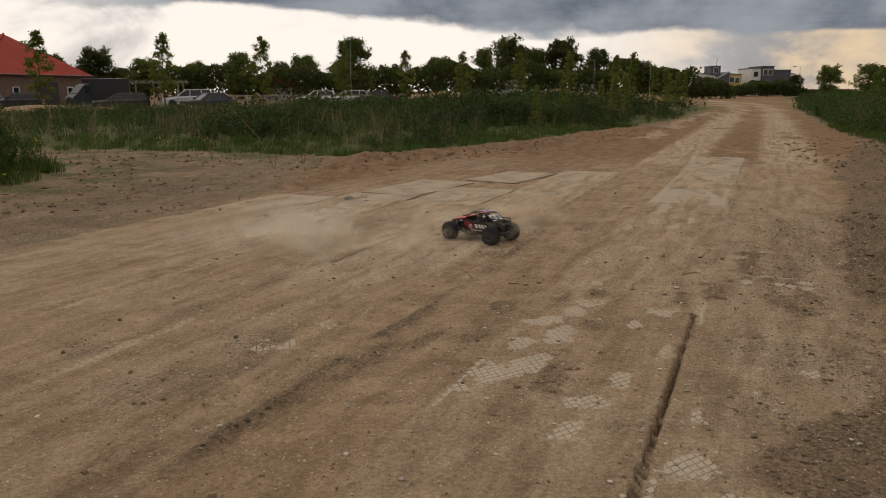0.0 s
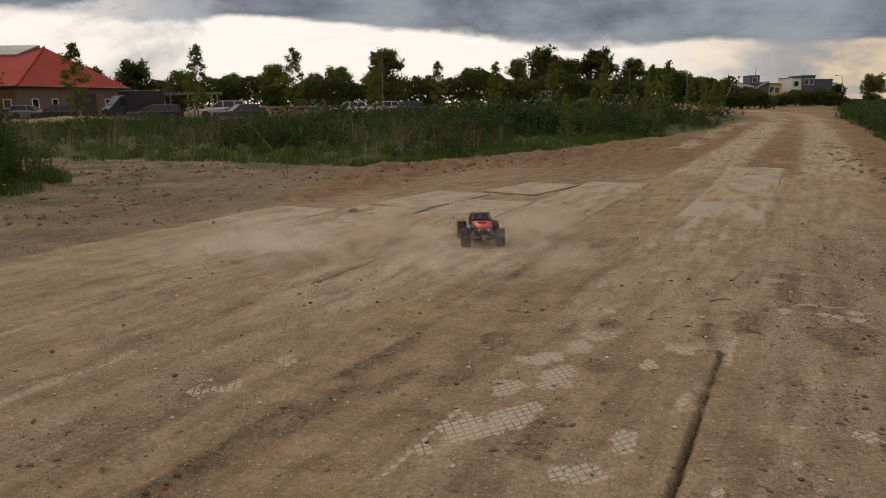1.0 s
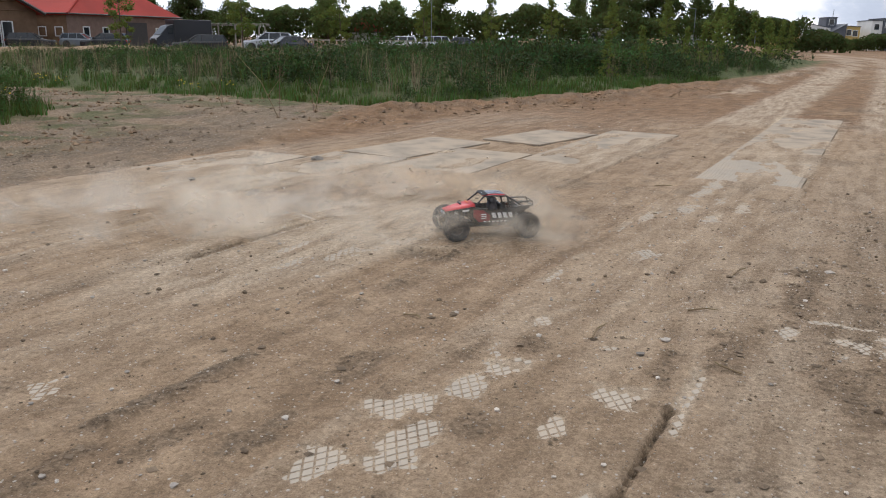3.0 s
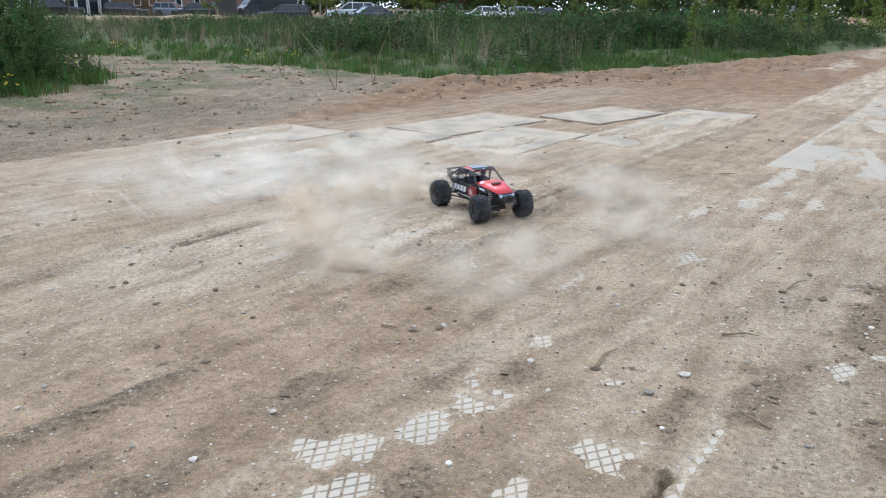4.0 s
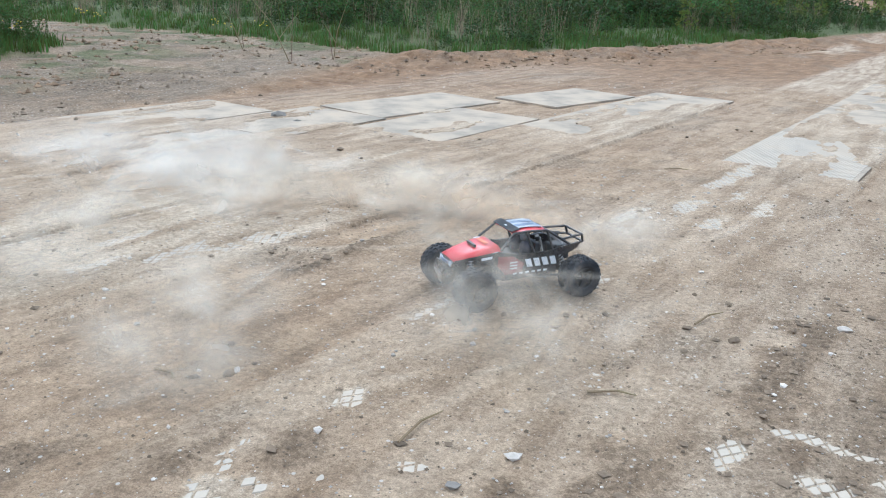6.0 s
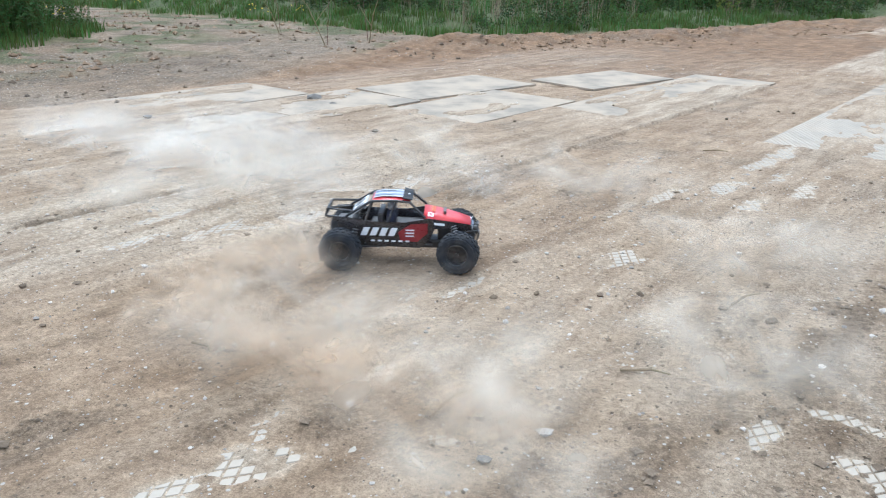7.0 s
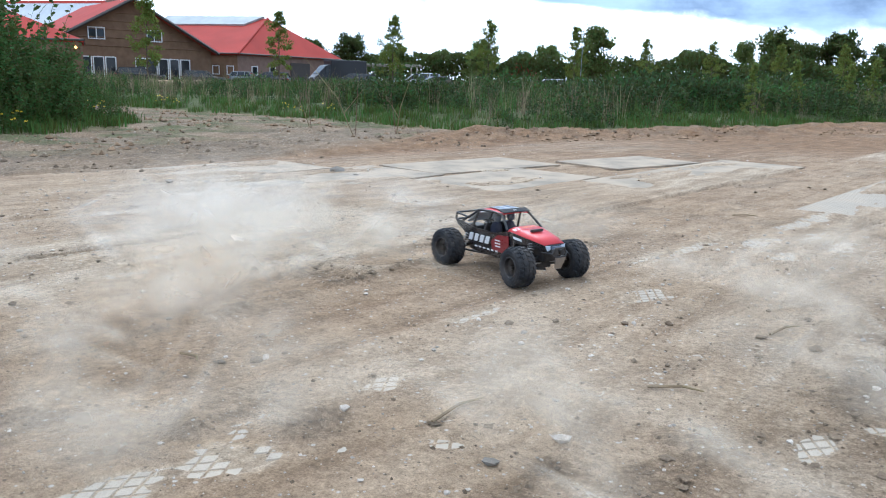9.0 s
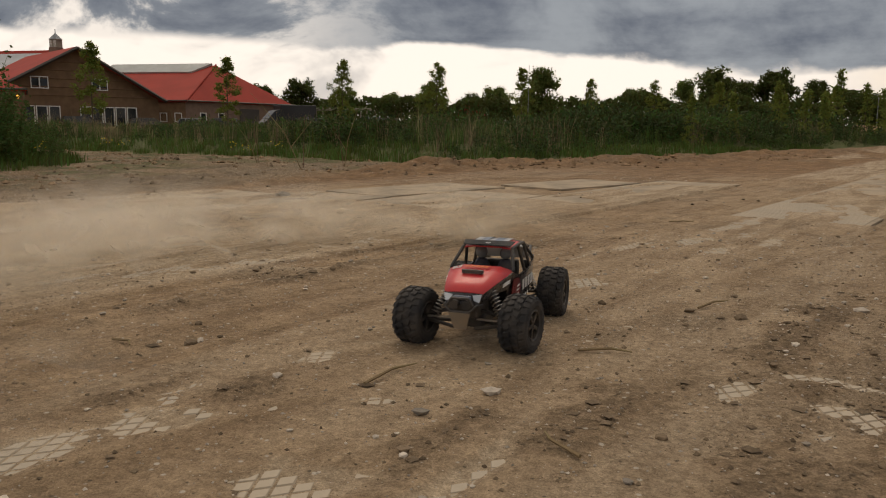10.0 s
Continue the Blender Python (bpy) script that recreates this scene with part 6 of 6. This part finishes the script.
def make_distance():
    far_house(52.1, 182, 3.7, 8, 4.3, 4.4, YELLOW_WALL, "low ochre town house far down the road", ((0.5, 0.6),))
    far_house(55.9, 180, 5.3, 8, 5.4, 4.4, WHITE_WALL, "white rendered town house with a slanting top", ((0.3, 0.62), (0.75, 0.6)))
    far_house(61.2, 183, 2.1, 5, 6.6, 6.6, SLATE_WALL, "narrow tower house with a white top", ((0.5, 0.78),))
    far_house(59.6, 179, 4.4, 6, 2.6, 5.2, SLATE_WALL, "dark slate house with a steep slanting roof", ((0.7, 0.4),), 0.0)
    far_house(63.8, 180, 3.3, 8, 4.9, 4.7, YELLOW_WALL, "ochre town house with small windows", ((0.35, 0.62), (0.72, 0.6)))
    far_house(69.1, 180, 2.3, 8, 6.0, 6.0, WHITE_WALL, "tall pale house with dark glass front", ((0.5, 0.3), (0.5, 0.7)), 0.15)
    far_house(71.4, 179.5, 2.7, 8, 6.4, 6.4, SLATE_WALL, "tall dark slate town house", ((0.3, 0.72), (0.7, 0.72)))
    far_house(74.1, 180, 3.9, 8, 5.6, 5.6, SLATE_WALL, "broad dark slate town house", ((0.3, 0.3),), -0.2)
    far_house(77.9, 181, 1.7, 8, 4.9, 4.7, WHITE_WALL, "small white house end", ((0.5, 0.65),))
    far_house(46.5, 184, 3.2, 8, 4.6, 4.6, SLATE_WALL, "dark flat-topped house behind the bushes", ((0.5, 0.6),))
    spire = thing("mast", pose(62.6, 184, 0), "thin leaning mast above the houses", "mast")
    bm = bmesh.new()
    tube(bm, (-0.3, 0, 0), (0.15, 0, 8.4), 0.12, 0.05, 6)
    part("pole", bm, SLATE_WALL, spire)
    # street lamps
    for x, y, h, turn in ((31.0, 120, 5.3, 180), (22.6, 120, 5.8, 180), (75.7, 170, 6.0, 180)):
        lamp = thing("street_lamp", pose(x, y, 0, 0, 0, turn), "slim grey street lamp with a curved arm", "street lamp", "street lamps")
        bm = bmesh.new()
        tube(bm, (0, 0, -0.1), (0, 0, h), 0.07, 0.04, 8)
        tube(bm, (0, 0, h), (1.1, 0, h + 0.12), 0.035, 0.03, 6)
        part("pole", bm, ZINC, lamp)
        bm = bmesh.new()
        box(bm, 0.9, 1.6, -0.12, 0.12, h + 0.06, h + 0.2, bevel=0.03)
        part("lamp_head", bm, ZINC, lamp)
    # white site cabin, trailer and a yellow-white container behind the spoil heap
    for x, y, w, h, mat, label in ((8.3, 124, 3.3, 3.1, WHITE_WALL, "white site cabin half hidden by trees"), (21.0, 122, 3.4, 2.3, WHITE_WALL, "low white trailer on the far side of the spoil heap")):
        cab = thing("site_cabin", pose(x, y, 0), label, "cabin")
        bm = bmesh.new()
        box(bm, 0, w, 0, 2.4, 0.2, h, bevel=0.05)
        part("shell", bm, mat, cab)
        bm = bmesh.new()
        box(bm, 0.4, 1.3, -0.03, 0.03, h * 0.5, h * 0.8)
        part("window", bm, GLASS, cab)
        for xx in (0.3, w - 0.3):
            bm = bmesh.new()
            box(bm, xx - 0.15, xx + 0.15, 0.2, 2.2, -0.1, 0.2)
            part("skid", bm, DARK_TRIM, cab)
    # small red-roofed cottage among the trees
    cot = make_wing("cottage", [(-29.0, 127), (-23.8, 127), (-23.8, 132), (-29.0, 132)], [(-27.4, 129.5), (-25.2, 129.5)], 2.2, 4.3, "small red-tiled cottage among the trees", (WHITE_WALL, BRICK), ROOF_RED)


make_distance()

# ---- stones, clods and litter on the road ----


def lump_proto(flat, small=False):
    """A rough lump; a small one has eight faces."""
    bm = bmesh.new()
    if small:
        ring = [bm.verts.new(p) for p in ((0.5, 0, 0), (0, 0.5, 0), (-0.5, 0, 0), (0, -0.5, 0))]
        for tip, sign in ((bm.verts.new((0, 0, 0.5)), 1), (bm.verts.new((0, 0, -0.5)), -1)):
            for i in range(4):
                bm.faces.new((ring[i], ring[(i + 1) % 4], tip)[::sign])
    else:
        bmesh.ops.create_icosphere(bm, subdivisions=1, radius=0.5)
    for v in bm.verts:
        v.co *= random.uniform(0.55, 1.25)
        v.co.z = v.co.z * flat + 0.1
    bm.verts.ensure_lookup_table()
    bm.verts.index_update()
    out = np.array([tuple(v.co) for v in bm.verts]), np.array([[v.index for v in f.verts] for f in bm.faces])
    bm.free()
    return out


def make_stones():
    protos = [lump_proto(0.65) for _ in range(6)]
    tiny = [lump_proto(0.7, True) for _ in range(8)]
    z_of = lambda xy: heights(xy[:, 0], xy[:, 1])[0]
    mud_of = lambda xy: heights(xy[:, 0], xy[:, 1])[1][:, 1]
    road = lambda x, y: (weeds(x, y) < -0.2)
    xy = np.concatenate([places(15000, -2.5, 4.3, 2.8, 9.0, road), places(4500, -7, 7, 8, 16, road)])
    scatter("grit", tiny, xy, z_of(xy), 0.004 + 0.009 * np.random.random(len(xy)) ** 3, PEBBLE, "pale grit strewn over the dirt", "grit")
    xy = np.concatenate([places(1700, -3.0, 4.5, 2.4, 9.5, road), places(900, -7, 7, 8, 16, road)])
    scatter("pebbles", protos, xy, z_of(xy), 0.007 + 0.024 * np.random.random(len(xy)) ** 4, PEBBLE, "pale and brown pebbles on the dirt road", "pebbles")
    # crumbs of dried mud gather where the soil is dark and broken
    xy = places(60000, -2.2, 4.8, 2.6, 9.0, road)
    xy = xy[np.random.random(len(xy)) < 0.10 + 0.75 * step(mud_of(xy), 0.2, 0.75)]
    scatter("crumbs", tiny, xy, z_of(xy), 0.004 + 0.015 * np.random.random(len(xy)) ** 4, CLOD, "dark crumbs of dried mud on the road", "soil")
    xy = places(9000, -2.2, 5.0, 2.6, 12.0, road)
    xy = xy[np.random.random(len(xy)) < 0.04 + 0.35 * step(mud_of(xy), 0.3, 0.75)]
    scatter("lumps", protos, xy, z_of(xy), 0.010 + 0.030 * np.random.random(len(xy)) ** 3, CLOD, "lumps of dark dried mud on the road", "soil")
    xy = places(20000, -14, 12, 9, 26, lambda x, y: (weeds(x, y) < 0.1) & (weeds(x, y) > -3.0))
    xy = xy[np.random.random(len(xy)) < step(fbm(xy[:, 0], xy[:, 1], 0.8, 261), 0.45, 0.62)]
    scatter("clods", tiny, xy, z_of(xy), 0.02 + 0.11 * np.random.random(len(xy)) ** 4, EARTH_CLOD, "clods of soil along the edge of the weeds", "soil")
    xy = places(9000, 2.0, 12, 3.2, 24, lambda x, y: (weeds(x, y) < 0))
    xy = xy[(AY * xy[:, 0] - AX * xy[:, 1] > 0.5) & (mud_of(xy) > 0.6)]
    scatter("bank_clods", tiny, xy, z_of(xy), 0.012 + 0.085 * np.random.random(len(xy)) ** 4, CLOD, "dark clods heaped beside the road", "soil")
    xy = places(6000, -9, 1.5, 9.5, 19, road)
    xy = xy[(AY * xy[:, 0] - AX * xy[:, 1] < -6.3) & (np.random.random(len(xy)) < 0.1 + 0.8 * step(fbm(xy[:, 0], xy[:, 1], 0.7, 263), 0.45, 0.65))]
    scatter("side_clods", tiny, xy, z_of(xy), 0.012 + 0.09 * np.random.random(len(xy)) ** 7, CLOD, "grey-brown clods strewn over the side track", "soil")
    # flakes of cracked dry mud
    flat = [lump_proto(0.25, True) for _ in range(8)]
    xy = places(16000, -1.0, 5.0, 2.6, 9.0, road)
    xy = xy[np.random.random(len(xy)) < 0.04 + 0.7 * step(mud_of(xy), 0.3, 0.75)]
    scatter("mud_flakes", flat, xy, z_of(xy), 0.008 + 0.040 * np.random.random(len(xy)) ** 3, CLOD, "broken flakes of dark dried mud", "soil")
    # single stones that can be told apart
    for x, y, s, mat in ((-1.30, 10.75, 0.13, BLOCK), (-1.05, 10.62, 0.09, BLOCK), (-1.95, 10.4, 0.07, PEBBLE), (1.742, 5.745, 0.045, PEBBLE), (1.61, 5.575, 0.04, BLOCK), (2.44, 6.765, 0.055, CLOD), (2.89, 7.01, 0.05, PEBBLE),
                         (0.742, 5.977, 0.045, CLOD), (1.172, 5.713, 0.03, PEBBLE), (0.757, 6.006, 0.035, PEBBLE), (2.273, 6.83, 0.04, CLOD), (-6.97, 17.6, 0.16, CLOD), (-2.1, 9.3, 0.08, BLOCK), (-0.2, 9.5, 0.06, CLOD)):
        pv, pf = random.choice(protos)
        z = float(heights(np.array([x]), np.array([y]))[0][0])
        ob = part_of("stone", soup("stone", pv * s * np.array([1.25, 1.0, 0.9]), pf), mat)
        ob.matrix_basis = pose(x, y, z, 0, 0, random.uniform(0, 360))
        tagged(ob, "single rough stone lying on the dirt road", "stone", "loose stones")
    for x, y, turn, lng in ((1.45, 5.83, 70, 0.22), (2.0, 6.2, 10, 0.16), (2.36, 6.95, 55, 0.2), (0.55, 5.9, -20, 0.1), (2.35, 9.9, 15, 0.18), (1.95, 5.45, 130, 0.14)):
        z = float(heights(np.array([x]), np.array([y]))[0][0])
        ob = thing("twig", pose(x, y, z + 0.008, 0, 0, turn), "short dry twig lying on the road", "twig", "twigs")
        bm = bmesh.new()
        tube(bm, (-lng / 2, 0, 0), (0.02, 0.012, 0.004), 0.0045, 0.004, 5)
        tube(bm, (0.02, 0.012, 0.004), (lng / 2, -0.006, 0.0), 0.004, 0.002, 5)
        part("stem", bm, TWIG, ob)


make_stones()

# ---- dust ----
DUST_THICK = dust_material("thrown_dust", (0.76, 0.62, 0.46), 0.62, 3.6)
DUST_THIN = dust_material("drifting_dust", (0.88, 0.79, 0.65), 0.38, 3.2)
DUST_VEIL = dust_material("hanging_dust", (0.92, 0.85, 0.74), 0.42, 1.6)


def puff_mesh(name, n, spread, size, mat):
    """Soft flakes of dust round a middle, each fading from its centre to its rim."""
    verts, faces, fade, sides = [], [], [], 12
    for _ in range(n):
        p = Vector((random.gauss(0, 0.42) * spread[0], random.gauss(0, 0.42) * spread[1], abs(random.gauss(0, 0.42)) * spread[2]))
        q = Vector((random.gauss(0, 0.7), random.gauss(0, 0.7), 1.0)).to_track_quat("Z", "Y").to_matrix()
        r = size * random.uniform(0.6, 1.2)
        k = len(verts)
        verts.append(p)
        fade.append(1.0)
        for part_r, f in ((0.4, 0.5), (0.72, 0.14), (1.0, 0.0)):
            for i in range(sides):
                a = 2 * math.pi * i / sides
                verts.append(p + q @ Vector((math.cos(a) * r * part_r, math.sin(a) * r * part_r * 0.8, 0)))
                fade.append(f)
        for i in range(sides):
            j = (i + 1) % sides
            faces.append((k, k + 1 + i, k + 1 + j, k + 1 + j))
            for ring in (0, 1):
                b = k + 1 + ring * sides
                faces.append((b + i, b + sides + i, b + sides + j, b + j))
    me = bpy.data.meshes.new(name)
    me.from_pydata([tuple(v) for v in verts], [], [f if f[2] != f[3] else f[:3] for f in faces])
    at = me.attributes.new("fade", "FLOAT", "POINT")
    at.data.foreach_set("value", fade)
    me.materials.append(mat)
    return me


CAR_ROWS = [
    (0, 0.375, 7.784, 140), (0.1, 0.231, 7.931, 120), (0.2, 0.076, 8.128, 106), (0.3, -0.036, 8.265, 81),
    (0.4, -0.101, 8.316, 62), (0.5, -0.102, 8.344, 35), (0.6, -0.066, 8.355, 5), (0.7, 0.044, 8.377, -24),
    (0.8, 0.146, 8.478, -46), (0.9, 0.264, 8.563, -68), (1, 0.334, 8.574, -84), (1.1, 0.452, 8.27, -103),
    (1.2, 0.517, 8.101, -130), (1.3, 0.51, 8.046, -155), (1.4, 0.468, 8.074, -180), (1.5, 0.333, 8.107, -205),
    (1.6, 0.198, 8.157, -228), (1.7, 0.052, 8.138, -252), (1.8, -0.091, 8.073, -285), (1.9, -0.181, 8.211, -314),
    (2, -0.204, 8.454, -328), (2.1, -0.262, 8.712, -346), (2.2, -0.204, 8.886, -364), (2.3, -0.074, 8.879, -382),
    (2.4, 0.125, 8.697, -399), (2.5, 0.351, 8.514, -416), (2.6, 0.562, 8.372, -435), (2.7, 0.727, 8.145, -456),
    (2.8, 0.831, 7.996, -476), (2.9, 0.844, 7.812, -497), (3, 0.786, 7.687, -520), (3.1, 0.758, 7.546, -555),
    (3.2, 0.624, 7.431, -580), (3.5, 0.28, 7.45, -650), (3.7, 0.15, 7.75, -700), (3.9, 0.35, 8.05, -745),
    (4.1, 0.75, 7.95, -790), (4.3, 1.088, 7.629, -838), (4.4, 1.139, 7.499, -862), (4.5, 1.111, 7.338, -883),
    (4.6, 1.042, 7.21, -913), (4.7, 0.878, 7.121, -934), (4.8, 0.702, 7.108, -959), (4.9, 0.573, 7.139, -987),
    (5, 0.535, 7.199, -1015), (5.1, 0.471, 7.318, -1037), (5.2, 0.522, 7.398, -1057), (5.4, 0.72, 7.5, -1100),
    (5.6, 1, 7.5, -1145), (5.8, 1.3, 7.35, -1185), (6, 1.52, 7.05, -1222), (6.15, 1.55, 6.8, -1250),
    (6.3, 1.443, 6.536, -1280), (6.4, 1.287, 6.436, -1300), (6.5, 1.133, 6.439, -1321), (6.6, 0.984, 6.503, -1343),
    (6.7, 0.868, 6.605, -1367), (6.8, 0.821, 6.731, -1390), (6.9, 0.834, 6.854, -1407), (7, 0.895, 6.972, -1425),
    (7.1, 1.048, 7.085, -1450), (7.2, 1.19, 7.175, -1471), (7.3, 1.35, 7.169, -1496), (7.4, 1.495, 7.136, -1521),
    (7.5, 1.603, 7.031, -1544), (7.6, 1.679, 6.872, -1565), (7.7, 1.695, 6.719, -1587), (7.8, 1.66, 6.579, -1609),
    (7.9, 1.58, 6.472, -1635), (8, 1.44, 6.433, -1652), (8.1, 1.249, 6.425, -1669), (8.2, 1.067, 6.476, -1687),
    (8.3, 0.917, 6.593, -1709), (8.4, 0.822, 6.735, -1730), (8.5, 0.788, 6.898, -1748), (8.6, 0.725, 7.194, -1766),
    (8.7, 0.729, 7.391, -1779), (8.8, 0.933, 7.464, -1802), (8.9, 1.092, 7.348, -1820), (9, 1.181, 7.489, -1835),
    (9.1, 1.321, 7.429, -1846), (9.2, 1.366, 7.468, -1855), (9.3, 1.357, 7.526, -1857), (9.4, 1.34, 7.525, -1858),
    (9.5, 1.397, 7.391, -1861), (9.6, 1.432, 7.265, -1864), (9.7, 1.508, 7.042, -1871), (9.8, 1.573, 6.84, -1880),
    (9.9, 1.616, 6.577, -1887), (10, 1.603, 6.421, -1894),
]


def car_at(t):
    """The buggy's place and heading at a time, straight between its rows."""
    ts = [r[0] for r in CAR_ROWS]
    return [float(np.interp(t, ts, [r[k] for r in CAR_ROWS])) for k in (1, 2, 3)]


def make_dust():
    """Puffs thrown up behind the rear wheels: dense ones that settle at once, thin ones that drift away to the left."""
    dense = [puff_mesh("dust_plume", 24, (0.24, 0.20, 0.18), 0.17, DUST_THICK) for _ in range(4)]
    thin = [puff_mesh("dust_haze", 14, (0.52, 0.45, 0.24), 0.36, DUST_THIN) for _ in range(4)]
    veil = [puff_mesh("dust_veil", 18, (1.5, 0.8, 0.08), 0.55, DUST_VEIL) for _ in range(3)]
    out = []
    times = [-1.6 + 0.1 * k for k in range(112)]
    for k, te in enumerate(times):
        if te < 0:
            x, y, d = 0.25 + 0.5 * math.cos(te * 4.3 + 2.6), 8.1 + 0.45 * math.sin(te * 4.3 + 2.6), 140 - te * 240
        else:
            x, y, d = car_at(te)
        if te > 9.6:
            continue
        a = radians(d)
        bx, by = x - math.cos(a) * 0.32, y - math.sin(a) * 0.32
        # thrown backwards and outwards of the turn, then carried slowly by the wind
        tx, ty = -math.cos(a) * 0.9 - math.sin(a) * 0.5, -math.sin(a) * 0.9 + math.cos(a) * 0.5
        for mesh_list, life, drag, rise, name, label in ((dense, 0.50, 0.42, 0.10, "dust_plume", "dense brown dust thrown up by the rear wheels"), (thin, 1.5, 0.75, 0.10, "dust_haze", "thin pale dust haze drifting off to the side")):
            if name == "dust_plume" and (te < -0.4 or te > 8.6) or name == "dust_haze" and k % 2:
                continue
            ob = new(name, mesh_list[k // 2 % 4 if name == "dust_haze" else k % 4])
            tagged(ob, label, "dust", "dust clouds", "stuff")
            rows = []
            wait = 0.22 if name == "dust_haze" else 0.05
            marks = [(-0.15, -0.9), (0.0, 0.02), (life * 0.25, rise * 0.6), (life * 0.6, rise), (life, rise * 0.6), (life + 0.5, -0.9)]
            for dt, z in marks:
                s = max(dt, 0.0)
                push = drag * (1 - math.exp(-s * 5.0))
                rows.append((te + wait + dt, bx + tx * push - 0.28 * s, by + ty * push - 0.06 * s, z, 25 * s))
            out.append((ob, rows, 47 * k))
    # low veils that hang over the plates where it has been turning and creep away to the side
    for k, (t0, t1, x, y) in enumerate(((-3, 2.2, -0.9, 8.3), (-1, 4.2, -1.7, 7.9), (1.2, 5.6, -0.6, 8.5), (1.8, 6.4, -1.3, 7.7), (2.6, 7.6, -0.2, 8.6), (3.2, 8.4, -1.5, 8.4), (5.4, 11.5, -0.4, 8.2), (6.4, 12, -0.2, 7.8), (7.4, 12, -0.7, 8.8), (8.4, 12, -0.6, 7.4))):
        ob = tagged(new("dust_veil", veil[k % 3]), "low veil of pale dust hanging over the road", "dust", "dust clouds", "stuff")
        rows = [(t0, x, y, -0.8, 0), (t0 + 0.5, x, y, 0.0, 2), (t1 - 0.6, x - 0.16 * (t1 - t0), y - 0.02 * (t1 - t0), 0.04, 9), (t1, x - 0.18 * (t1 - t0), y - 0.03 * (t1 - t0), -0.8, 11)]
        out.append((ob, rows, 22 + 180 * (k % 2)))
    return out


dust = make_dust()


def clip_rows(rows):
    """Rows cut to the ten seconds of the clip, with one at each end."""
    ts = [r[0] for r in rows]
    at = lambda t: [float(np.interp(t, ts, [r[k] for r in rows])) for k in range(1, 5)]
    inner = [r for r in rows if 0.03 < r[0] < 9.97]
    return [(0.0, *at(0.0))] + inner + [(10.0, *at(10.0))]


# ---- what moves ----


def motions():
    walk(buggy, [(t, pose(x, y, 0.018, 0, 0, d)) for t, x, y, d in CAR_ROWS])
    # the wheels spin fast while it slides and slow down at the end
    spin = np.cumsum([0] + [78 if k < 92 else 40 for k in range(100)])
    for wheel, sx, sy in buggy_wheels:
        steer = -9 if sx > 0 else 0
        walk(wheel, [(k / 10, pose(sx * WB / 2, sy * TRACK / 2, RAD, 0, float(spin[k] % 360), steer)) for k in range(101)])
    for ob, rows, turn in dust:
        walk(ob, [(t, pose(x, y, z, 0, 0, turn + d)) for t, x, y, z, d in clip_rows(rows)])


motions()
